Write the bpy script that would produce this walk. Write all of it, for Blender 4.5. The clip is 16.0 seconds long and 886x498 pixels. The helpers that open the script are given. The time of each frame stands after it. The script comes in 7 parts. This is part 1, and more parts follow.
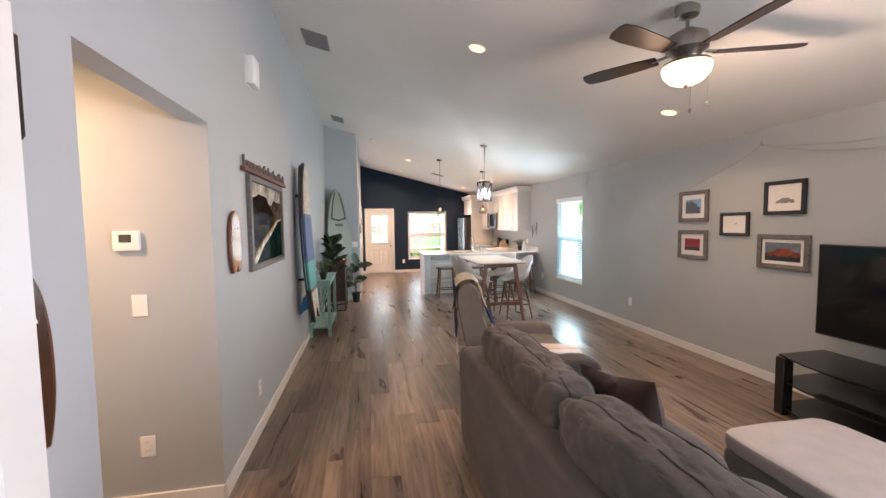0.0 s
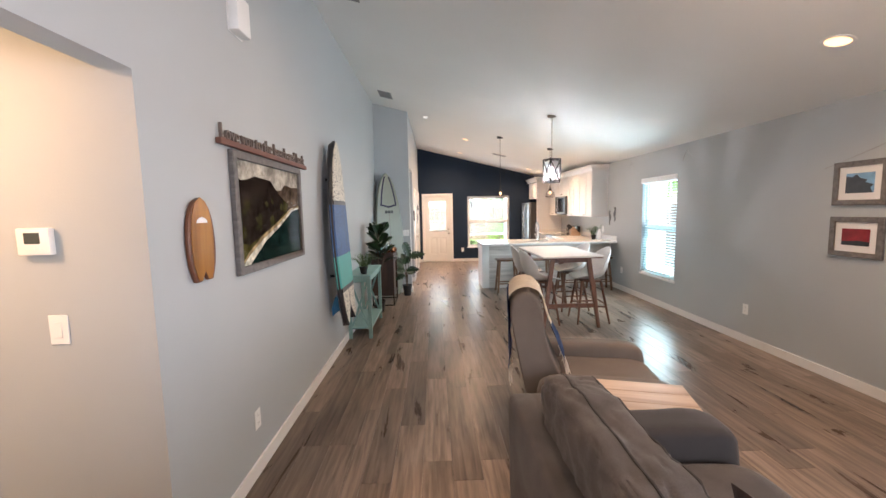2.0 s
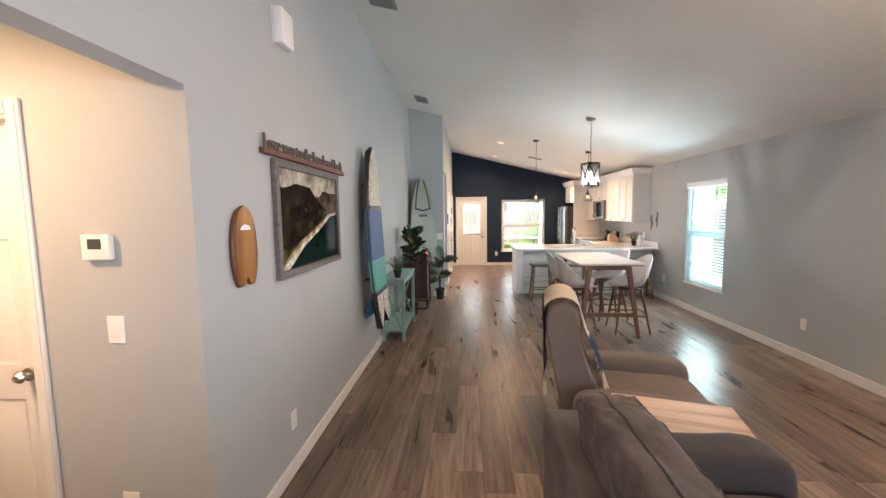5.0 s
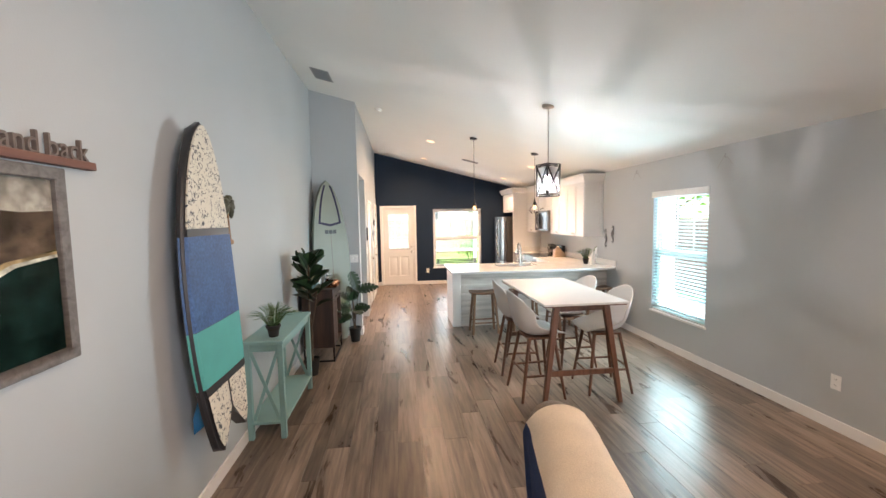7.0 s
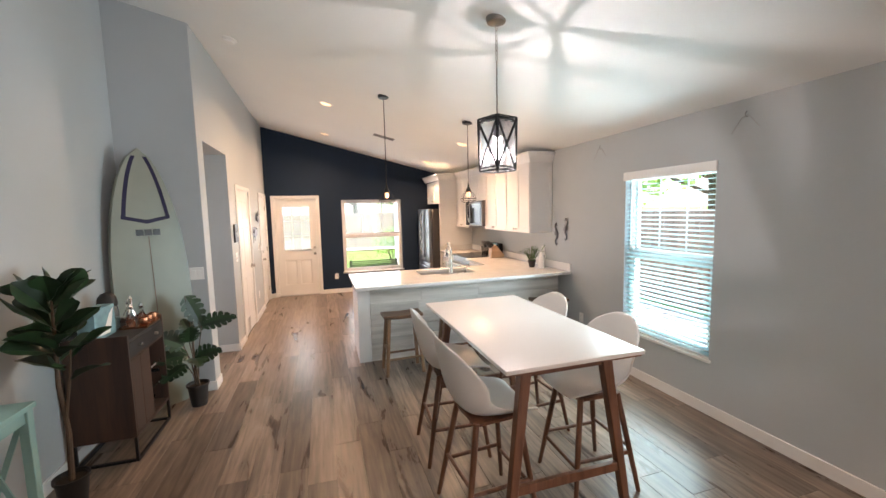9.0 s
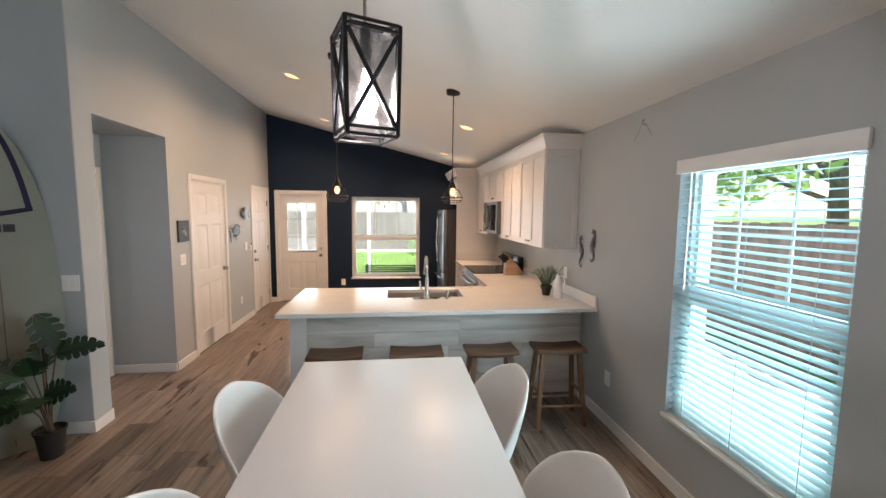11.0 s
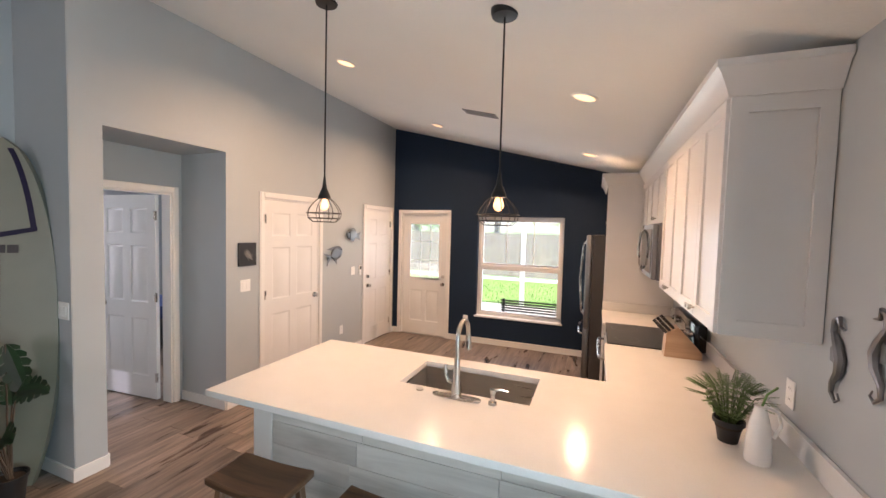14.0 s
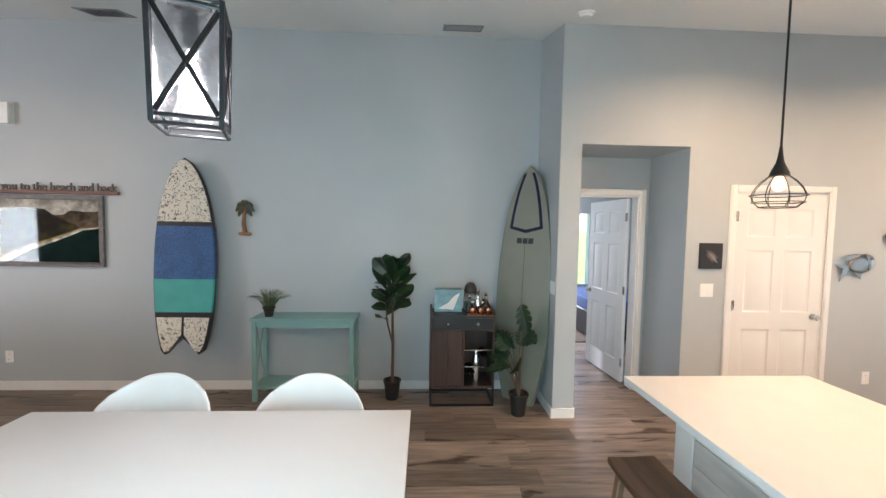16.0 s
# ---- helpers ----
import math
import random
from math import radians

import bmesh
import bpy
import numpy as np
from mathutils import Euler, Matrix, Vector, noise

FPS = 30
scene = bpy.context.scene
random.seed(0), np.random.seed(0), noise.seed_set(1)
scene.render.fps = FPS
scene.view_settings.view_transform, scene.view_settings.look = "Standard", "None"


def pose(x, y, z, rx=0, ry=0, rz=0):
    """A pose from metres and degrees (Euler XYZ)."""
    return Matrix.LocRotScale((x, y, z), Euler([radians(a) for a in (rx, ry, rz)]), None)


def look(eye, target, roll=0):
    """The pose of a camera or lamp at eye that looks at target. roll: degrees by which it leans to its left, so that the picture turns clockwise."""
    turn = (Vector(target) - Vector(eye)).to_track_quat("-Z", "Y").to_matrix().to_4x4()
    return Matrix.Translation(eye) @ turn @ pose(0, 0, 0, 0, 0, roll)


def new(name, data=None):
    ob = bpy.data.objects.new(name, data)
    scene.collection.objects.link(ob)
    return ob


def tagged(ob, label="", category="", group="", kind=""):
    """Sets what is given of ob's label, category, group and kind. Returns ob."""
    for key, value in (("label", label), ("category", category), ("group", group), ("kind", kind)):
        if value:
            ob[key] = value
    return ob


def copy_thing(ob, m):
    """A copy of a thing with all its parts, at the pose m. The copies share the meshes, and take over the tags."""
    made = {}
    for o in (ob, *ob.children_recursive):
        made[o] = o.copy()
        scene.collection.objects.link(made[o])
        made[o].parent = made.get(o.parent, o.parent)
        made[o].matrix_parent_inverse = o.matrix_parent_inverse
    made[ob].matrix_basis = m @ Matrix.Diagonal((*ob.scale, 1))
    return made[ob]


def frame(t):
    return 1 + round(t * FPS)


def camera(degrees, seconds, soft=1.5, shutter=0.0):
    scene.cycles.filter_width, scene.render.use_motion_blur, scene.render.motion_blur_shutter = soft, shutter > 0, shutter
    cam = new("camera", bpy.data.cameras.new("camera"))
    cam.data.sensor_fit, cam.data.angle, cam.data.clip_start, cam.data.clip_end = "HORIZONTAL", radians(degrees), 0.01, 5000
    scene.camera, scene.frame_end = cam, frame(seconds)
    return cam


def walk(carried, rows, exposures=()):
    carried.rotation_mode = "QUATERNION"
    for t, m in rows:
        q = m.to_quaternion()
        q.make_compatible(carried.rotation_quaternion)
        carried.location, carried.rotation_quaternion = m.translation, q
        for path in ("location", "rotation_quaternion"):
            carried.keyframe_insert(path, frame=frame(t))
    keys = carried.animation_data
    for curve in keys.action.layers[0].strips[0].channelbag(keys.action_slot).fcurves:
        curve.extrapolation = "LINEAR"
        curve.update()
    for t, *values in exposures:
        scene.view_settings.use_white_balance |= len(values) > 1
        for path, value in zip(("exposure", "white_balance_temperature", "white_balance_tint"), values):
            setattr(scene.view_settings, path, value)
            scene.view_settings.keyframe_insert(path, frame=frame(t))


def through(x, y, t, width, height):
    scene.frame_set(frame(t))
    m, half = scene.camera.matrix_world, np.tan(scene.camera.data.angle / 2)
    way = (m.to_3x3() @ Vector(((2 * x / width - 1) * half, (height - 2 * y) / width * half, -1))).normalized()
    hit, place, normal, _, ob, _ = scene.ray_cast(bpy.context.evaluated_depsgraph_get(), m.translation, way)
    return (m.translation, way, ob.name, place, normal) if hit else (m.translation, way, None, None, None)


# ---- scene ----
cam = camera(97.3, 16.0)
PATH = [
    (0, (0.199, -0.116, 1.564), (0.574, 1.845, 1.436), -0.7),
    (0.5, (0.293, 0.091, 1.604), (0.559, 2.065, 1.425), -2.3),
    (1, (0.405, 0.392, 1.598), (0.577, 2.377, 1.431), -2.4),
    (1.5, (0.396, 0.584, 1.578), (0.532, 2.57, 1.377), -1.6),
    (2, (0.467, 0.702, 1.582), (0.508, 2.692, 1.384), -1.2),
    (2.5, (0.489, 0.73, 1.594), (0.45, 2.721, 1.413), -0.9),
    (3, (0.486, 0.693, 1.601), (0.375, 2.682, 1.43), -0.9),
    (5.3, (0.446, 0.736, 1.622), (0.318, 2.723, 1.437), -0.8),
    (5.5, (0.419, 0.898, 1.636), (0.342, 2.889, 1.462), -0.9),
    (6, (0.441, 1.324, 1.657), (0.47, 3.318, 1.498), -0.9),
    (6.5, (0.489, 1.827, 1.687), (0.614, 3.817, 1.528), -0.8),
    (7, (0.598, 2.359, 1.732), (0.817, 4.341, 1.576), -1.0),
    (7.5, (0.694, 2.809, 1.703), (1.03, 4.775, 1.551), -0.9),
    (8, (0.777, 3.225, 1.691), (1.237, 5.165, 1.53), -1.3),
    (8.5, (0.895, 3.655, 1.713), (1.436, 5.571, 1.517), -1.6),
    (9, (1.074, 4.051, 1.696), (1.66, 5.954, 1.503), -1.3),
    (9.2, (1.139, 4.17, 1.713), (1.713, 6.076, 1.518), -1.4),
    (11.5, (2.671, 5.326, 1.714), (2.757, 7.316, 1.534), 1.5),
    (12, (3.002, 5.562, 1.719), (2.9, 7.552, 1.553), 2.1),
    (12.5, (3.158, 5.824, 1.715), (2.89, 7.799, 1.55), 2.3),
    (13, (3.203, 6.165, 1.72), (2.788, 8.118, 1.6), 2.3),
    (13.5, (3.196, 6.475, 1.723), (2.652, 8.395, 1.591), 2.1),
    (14, (3.212, 6.767, 1.77), (2.482, 8.626, 1.67), 1.5),
    (14.5, (3.211, 6.954, 1.758), (2.267, 8.716, 1.69), 1.0),
    (15, (3.208, 7.07, 1.738), (1.93, 8.607, 1.678), 0.7),
    (15.5, (3.311, 7.13, 1.71), (1.552, 8.076, 1.61), 1.4),
    (16, (3.356, 7.083, 1.688), (1.361, 7.181, 1.577), 1.0),
]
walk(cam, [(t, look(eye, target, roll)) for t, eye, target, roll in PATH],
     exposures=[(0, 2.24, 6450, 23), (0.6, 2.46, 6150, 20), (1.5, 2.57, 5950, 16), (2.2, 2.28, 6600, 23), (3.2, 2.20, 6600, 21), (5.5, 2.27, 6650, 20), (7, 2.50, 6650, 20), (8.5, 2.34, 6850, 23), (9.2, 2.16, 6850, 23), (11.5, 1.42, 6600, 21), (12.5, 1.38, 6650, 21), (12.8, 1.42, 6900, 28), (13, 1.50, 6900, 29), (13.5, 1.72, 6700, 26), (14.5, 1.80, 6500, 24), (15, 1.70, 6350, 21), (15.5, 1.88, 6350, 20), (16, 2.10, 6150, 16)])

# ---------------------------------------------------------------- world, sun and lamps
SLOPE = 0.2475


def ceil_z(x):
    return 3.435 - SLOPE * x


world = bpy.data.worlds.new("world")
scene.world = world
world.use_nodes = True
wn = world.node_tree.nodes
sky = wn.new("ShaderNodeTexSky")
sky.sky_type, sky.sun_disc = "NISHITA", False
sky.sun_elevation, sky.sun_rotation = radians(66.6), radians(123.7)
world.node_tree.links.new(sky.outputs[0], wn["Background"].inputs[0])
wn["Background"].inputs[1].default_value = 0.145

sun = new("sun", bpy.data.lights.new("sun", "SUN"))
sun.data.energy, sun.data.angle, sun.data.color = 4.5, radians(0.5), (1.0, 0.95, 0.86)
sun.matrix_world = look((18, -12, 50), (0, 0, 0))


def lamp(name, kind, where, power, colour, size=0.1, turn=(0, 0, 0), size_y=None, blend=None):
    ob = new(name, bpy.data.lights.new(name, kind))
    ob.data.energy, ob.data.color = power, colour
    if kind == "AREA":
        ob.data.size = size
        if size_y:
            ob.data.shape, ob.data.size_y = "RECTANGLE", size_y
        else:
            ob.data.shape = "DISK"
    else:
        ob.data.shadow_soft_size = size
    if kind == "SPOT":
        ob.data.spot_size, ob.data.spot_blend = blend
    ob.matrix_world = pose(*where, *turn)
    return ob


WARM = (1.0, 0.66, 0.37)
CANS = [(1.2, 3.37), (3.18, 3.36), (1.2, 9.56), (3.1, 9.55), (1.2, 11.58), (3.1, 11.58)]
tilt = math.degrees(math.atan(SLOPE))
for cx, cy in CANS:
    lamp("can_lamp", "AREA", (cx, cy, ceil_z(cx) - 0.02), 7.0 if cy > 9 else 3.4, WARM, 0.13, (0, tilt, 0)).data.spread = radians(150)
lamp("fan_lamp", "POINT", (2.2, 2.08, 2.49), 10.5, (1.0, 0.72, 0.47), 0.09)
lamp("lantern_lamp", "POINT", (2.19, 6.42, 2.02), 4.6, (1.0, 0.95, 0.92), 0.0045)
for px, py in ((1.80, 8.545), (2.79, 8.52)):
    lamp("pendant_lamp", "POINT", (px, py, 1.885), 2.0, (1.0, 0.66, 0.36), 0.03)
lamp("hall_lamp", "AREA", (-1.7, 1.48, 2.40), 9.0, (1.0, 0.62, 0.32), 0.25)
lamp("window_daylight", "AREA", (4.003, 6.81, 1.24), 10.5, (0.60, 0.88, 0.92), 1.5, (0, 90, 0), 0.9).data.spread = radians(155)
lamp("window_daylight", "AREA", (4.13, 6.81, 1.24), 8.5, (0.58, 0.88, 0.96), 1.5, (0, 90, 0), 0.9)
lamp("window_daylight", "AREA", (2.13, 12.79, 1.21), 6, (0.80, 0.92, 1.0), 1.24, (-90, 0, 0), 1.5)
lamp("door_daylight", "AREA", (0.57, 12.80, 1.4), 2, (0.9, 0.97, 1.0), 0.5, (-90, 0, 0), 0.85)
lamp("bedroom_daylight", "AREA", (-4.05, 9.15, 1.35), 27, (0.93, 0.94, 1.0), 1.3, (0, -90, 0), 1.1)
lamp("window_daylight", "AREA", (4.003, -1.5, 1.24), 51, (0.93, 0.96, 1.0), 1.5, (0, 90, 0), 0.9)

# ---------------------------------------------------------------- materials
def mat(name, base, rough=0.6, metal=0.0, vary=0.12, scale=6.0, grain=0.0, grain_scale=80.0, bump=0.0, bump_scale=120.0,
        stretch=(1, 1, 1), rand=0.0, coat=0.0, island=False, trans=0.0, sheen=0.0):
    """Base colour with broad stains, fine grain and relief."""
    m = bpy.data.materials.new(name)
    m.use_nodes = True
    nt, b = m.node_tree, m.node_tree.nodes["Principled BSDF"]
    n, lk = nt.nodes, nt.links.new
    b.inputs["Roughness"].default_value, b.inputs["Metallic"].default_value = rough, metal
    b.inputs["Coat Weight"].default_value = coat
    b.inputs["Transmission Weight"].default_value = trans
    b.inputs["Sheen Weight"].default_value = sheen
    co = n.new("ShaderNodeTexCoord")
    mp = n.new("ShaderNodeMapping")
    mp.inputs["Scale"].default_value = stretch
    lk(co.outputs["Object"], mp.inputs["Vector"])
    big = n.new("ShaderNodeTexNoise")
    big.inputs["Scale"].default_value, big.inputs["Detail"].default_value = scale, 5
    lk(mp.outputs[0], big.inputs["Vector"])
    fine = n.new("ShaderNodeTexNoise")
    fine.inputs["Scale"].default_value, fine.inputs["Detail"].default_value = grain_scale, 4
    lk(mp.outputs[0], fine.inputs["Vector"])

    def mul(a, socket, amount):
        k = n.new("ShaderNodeMapRange")
        k.inputs["From Min"].default_value, k.inputs["From Max"].default_value = 0.25, 0.75
        k.inputs["To Min"].default_value, k.inputs["To Max"].default_value = 1 - amount, 1 + amount
        lk(socket, k.inputs["Value"])
        v = n.new("ShaderNodeVectorMath")
        v.operation = "SCALE"
        lk(a, v.inputs[0])
        lk(k.outputs[0], v.inputs["Scale"])
        return v.outputs[0]

    rgb = n.new("ShaderNodeRGB")
    rgb.outputs[0].default_value = (*base, 1)
    out = mul(rgb.outputs[0], big.outputs["Fac"], vary)
    if grain:
        out = mul(out, fine.outputs["Fac"], grain)
    if rand:
        src = n.new("ShaderNodeNewGeometry").outputs["Random Per Island"] if island else n.new("ShaderNodeObjectInfo").outputs["Random"]
        out = mul(out, src, rand)
    lk(out, b.inputs["Base Color"])
    rr = n.new("ShaderNodeMapRange")
    rr.inputs["To Min"].default_value, rr.inputs["To Max"].default_value = max(rough - 0.08, 0.02), min(rough + 0.08, 1)
    lk(big.outputs["Fac"], rr.inputs["Value"])
    lk(rr.outputs[0], b.inputs["Roughness"])
    if bump:
        bt = n.new("ShaderNodeTexNoise")
        bt.inputs["Scale"].default_value, bt.inputs["Detail"].default_value = bump_scale, 3
        lk(mp.outputs[0], bt.inputs["Vector"])
        bp = n.new("ShaderNodeBump")
        bp.inputs["Strength"].default_value, bp.inputs["Distance"].default_value = bump, 0.004
        lk(bt.outputs["Fac"], bp.inputs["Height"])
        lk(bp.outputs[0], b.inputs["Normal"])
    return m


def glow(name, colour, strength):
    m = bpy.data.materials.new(name)
    m.use_nodes = True
    b = m.node_tree.nodes["Principled BSDF"]
    b.inputs["Base Color"].default_value = (0.9, 0.85, 0.78, 1)
    b.inputs["Emission Color"].default_value = (*colour, 1)
    b.inputs["Emission Strength"].default_value = strength
    return m


def glass(name, tint=(1, 1, 1), rough=0.0, ripple=0.0):
    m = bpy.data.materials.new(name)
    m.use_nodes = True
    b = m.node_tree.nodes["Principled BSDF"]
    b.inputs["Base Color"].default_value = (*tint, 1)
    b.inputs["Transmission Weight"].default_value = 1.0
    b.inputs["Roughness"].default_value, b.inputs["IOR"].default_value = rough, 1.45
    if ripple:
        n, lk = m.node_tree.nodes, m.node_tree.links.new
        co, nz, bp = n.new("ShaderNodeTexCoord"), n.new("ShaderNodeTexNoise"), n.new("ShaderNodeBump")
        nz.inputs["Scale"].default_value, nz.inputs["Detail"].default_value = 34, 2
        bp.inputs["Strength"].default_value, bp.inputs["Distance"].default_value = ripple, 0.02
        lk(co.outputs["Object"], nz.inputs["Vector"])
        lk(nz.outputs["Fac"], bp.inputs["Height"])
        lk(bp.outputs[0], b.inputs["Normal"])
        b.inputs["IOR"].default_value = 1.2
    return m


def pane_glass(name, mesh=0.0, mirror=0.05):
    """Thin window glass, clear with a faint mirror; or woven screen, part thread and part gap."""
    m = bpy.data.materials.new(name)
    m.use_nodes = True
    n, lk = m.node_tree.nodes, m.node_tree.links.new
    n.remove(n["Principled BSDF"])
    mix, tr, gl = (n.new(k) for k in ("ShaderNodeMixShader", "ShaderNodeBsdfTransparent", "ShaderNodeBsdfGlossy"))
    gl.inputs["Roughness"].default_value = 0.02
    tr.inputs["Color"].default_value = (0.96, 0.985, 0.98, 1)
    mix.inputs[0].default_value = mesh or mirror
    if mesh:
        n.remove(gl)
        gl = n.new("ShaderNodeBsdfDiffuse")
        gl.inputs["Color"].default_value = (0.55, 0.60, 0.60, 1)
    lk(tr.outputs[0], mix.inputs[1])
    lk(gl.outputs[0], mix.inputs[2])
    lk(mix.outputs[0], n["Material Output"].inputs["Surface"])
    return m


def wood(name, dark, light, rough=0.45, along="y", scale=1.0, rand=0.25, island=False, knots=0.0, coat=0.0, bump=0.15, broad=False):
    """Streaky grain along one axis, with dark cracks and knots."""
    m = bpy.data.materials.new(name)
    m.use_nodes = True
    nt, b = m.node_tree, m.node_tree.nodes["Principled BSDF"]
    n, lk = nt.nodes, nt.links.new
    co, mp = n.new("ShaderNodeTexCoord"), n.new("ShaderNodeMapping")
    s = {"x": (0.9, 11, 11), "y": (11, 0.9, 11), "z": (11, 11, 0.9)}[along]
    if broad:
        s = (6.5, 1.05, 6.5)
    mp.inputs["Scale"].default_value = [v * scale for v in s]
    lk(co.outputs["Object"], mp.inputs["Vector"])
    src = n.new("ShaderNodeNewGeometry").outputs["Random Per Island"] if island else n.new("ShaderNodeObjectInfo").outputs["Random"]
    sh = n.new("ShaderNodeVectorMath")
    sh.operation = "SCALE"
    sh.inputs[0].default_value = (37.0, 53.0, 71.0)
    lk(src, sh.inputs["Scale"])
    ad = n.new("ShaderNodeVectorMath")
    lk(mp.outputs[0], ad.inputs[0])
    lk(sh.outputs[0], ad.inputs[1])
    streak = n.new("ShaderNodeTexNoise")
    streak.inputs["Scale"].default_value, streak.inputs["Detail"].default_value = 1.0, 7
    streak.inputs["Roughness"].default_value, streak.inputs["Distortion"].default_value = 0.62, 0.6
    lk(ad.outputs[0], streak.inputs["Vector"])
    ramp = n.new("ShaderNodeValToRGB")
    mid = [0.5 * (a + c) for a, c in zip(dark, light)]
    ramp.color_ramp.elements[0].position, ramp.color_ramp.elements[0].color = 0.30, (*dark, 1)
    ramp.color_ramp.elements[1].position, ramp.color_ramp.elements[1].color = 0.70, (*light, 1)
    e = ramp.color_ramp.elements.new(0.42 if broad else 0.48)
    if broad:
        mid = [0.42 * a + 0.58 * c for a, c in zip(dark, light)]
    e.color = (*mid, 1)
    lk(streak.outputs["Fac"], ramp.inputs[0])
    col = ramp.outputs[0]
    if broad:
        fs, fm = n.new("ShaderNodeVectorMath"), n.new("ShaderNodeTexNoise")
        fs.operation = "MULTIPLY"
        fs.inputs[1].default_value = (5.5, 2.2, 5.5)
        lk(ad.outputs[0], fs.inputs[0])
        lk(fs.outputs[0], fm.inputs["Vector"])
        fm.inputs["Scale"].default_value, fm.inputs["Detail"].default_value, fm.inputs["Distortion"].default_value = 1.0, 6, 0.4
        fr_ = n.new("ShaderNodeMapRange")
        fr_.inputs["From Min"].default_value, fr_.inputs["From Max"].default_value = 0.30, 0.62
        fr_.inputs["To Min"].default_value, fr_.inputs["To Max"].default_value = 0.55, 1.12
        lk(fm.outputs["Fac"], fr_.inputs["Value"])
        fv = n.new("ShaderNodeVectorMath")
        fv.operation = "SCALE"
        lk(col, fv.inputs[0])
        lk(fr_.outputs[0], fv.inputs["Scale"])
        col = fv.outputs[0]
    if knots:
        kn = n.new("ShaderNodeTexNoise")
        kn.inputs["Scale"].default_value, kn.inputs["Detail"].default_value = 0.55, 3
        off = n.new("ShaderNodeVectorMath")
        off.inputs[1].default_value = (9, 5, 3)
        lk(ad.outputs[0], off.inputs[0])
        lk(off.outputs[0], kn.inputs["Vector"])
        kr = n.new("ShaderNodeMapRange")
        kr.inputs["From Min"].default_value, kr.inputs["From Max"].default_value = 0.575, 0.74
        kr.inputs["To Min"].default_value, kr.inputs["To Max"].default_value = 1.0, 1.0 - knots
        lk(kn.outputs["Fac"], kr.inputs["Value"])
        kv = n.new("ShaderNodeVectorMath")
        kv.operation = "SCALE"
        lk(col, kv.inputs[0])
        lk(kr.outputs[0], kv.inputs["Scale"])
        col = kv.outputs[0]
    rv = n.new("ShaderNodeMapRange")
    rv.inputs["To Min"].default_value, rv.inputs["To Max"].default_value = 1 - rand, 1 + rand
    lk(src, rv.inputs["Value"])
    sc = n.new("ShaderNodeVectorMath")
    sc.operation = "SCALE"
    lk(col, sc.inputs[0])
    lk(rv.outputs[0], sc.inputs["Scale"])
    lk(sc.outputs[0], b.inputs["Base Color"])
    b.inputs["Coat Weight"].default_value = coat
    rr = n.new("ShaderNodeMapRange")
    rr.inputs["To Min"].default_value, rr.inputs["To Max"].default_value = max(rough - 0.1, 0.03), min(rough + 0.12, 1)
    lk(streak.outputs["Fac"], rr.inputs["Value"])
    lk(rr.outputs[0], b.inputs["Roughness"])
    bp = n.new("ShaderNodeBump")
    bp.inputs["Strength"].default_value, bp.inputs["Distance"].default_value = bump, 0.002
    lk(streak.outputs["Fac"], bp.inputs["Height"])
    lk(bp.outputs[0], b.inputs["Normal"])
    return m


M_WALL = mat("grey_wall_paint", (0.405, 0.435, 0.447), 0.55, vary=0.04, scale=1.3, bump=0.14, bump_scale=160)
M_NAVY = mat("navy_wall_paint", (0.0085, 0.021, 0.045), 0.7, vary=0.10, scale=1.5, bump=0.12, bump_scale=160)
M_NAVY.node_tree.nodes["Principled BSDF"].inputs["Specular IOR Level"].default_value = 0.25
M_CEIL = mat("white_ceiling_paint", (0.77, 0.78, 0.76), 0.85, vary=0.025, scale=1.2, bump=0.35, bump_scale=70)
M_TRIM = mat("white_trim_paint", (0.73, 0.72, 0.70), 0.35, vary=0.03, scale=5)
M_DOOR = mat("white_door_paint", (0.70, 0.69, 0.67), 0.38, vary=0.03, scale=4, bump=0.05, bump_scale=60)
M_CAB = mat("white_cabinet_paint", (0.72, 0.71, 0.70), 0.32, vary=0.02, scale=4)
M_FLOOR = wood("grey_brown_plank", (0.052, 0.037, 0.029), (0.278, 0.213, 0.168), rough=0.29, along="y", scale=1.0, rand=0.32, knots=0.48, bump=0.08, broad=True)
M_FLOOR_J = wood("grey_brown_plank_far", (0.052, 0.037, 0.029), (0.278, 0.213, 0.168), rough=0.29, along="y", scale=1.0, rand=0.32, island=True, knots=0.48, bump=0.08, broad=True)
for m_ in (M_FLOOR, M_FLOOR_J):
    m_.node_tree.nodes["Principled BSDF"].inputs["Specular IOR Level"].default_value = 0.29
M_QUARTZ = mat("white_quartz", (0.71, 0.69, 0.665), 0.16, vary=0.02, scale=8, grain=0.02, grain_scale=150)
M_TABLE = mat("white_laminate", (0.67, 0.66, 0.645), 0.36, vary=0.008, scale=1.5)
M_SHIP = wood("whitewashed_board", (0.43, 0.40, 0.37), (0.74, 0.705, 0.66), rough=0.65, along="x", scale=0.9, rand=0.10, knots=0.4)
M_WALNUT = wood("walnut", (0.075, 0.030, 0.016), (0.20, 0.092, 0.050), rough=0.42, along="z", scale=2.0, rand=0.08)
M_STOOL = wood("brown_stool_wood", (0.026, 0.011, 0.006), (0.185, 0.092, 0.045), rough=0.42, along="x", scale=1.6, rand=0.16, knots=0.5)
M_STOOL_L = wood("brown_stool_leg_wood", (0.060, 0.029, 0.014), (0.225, 0.118, 0.060), rough=0.45, along="z", scale=1.6, rand=0.12)
M_OAK = wood("pale_oak", (0.30, 0.19, 0.115), (0.52, 0.37, 0.25), rough=0.4, along="x", scale=1.2, rand=0.08)
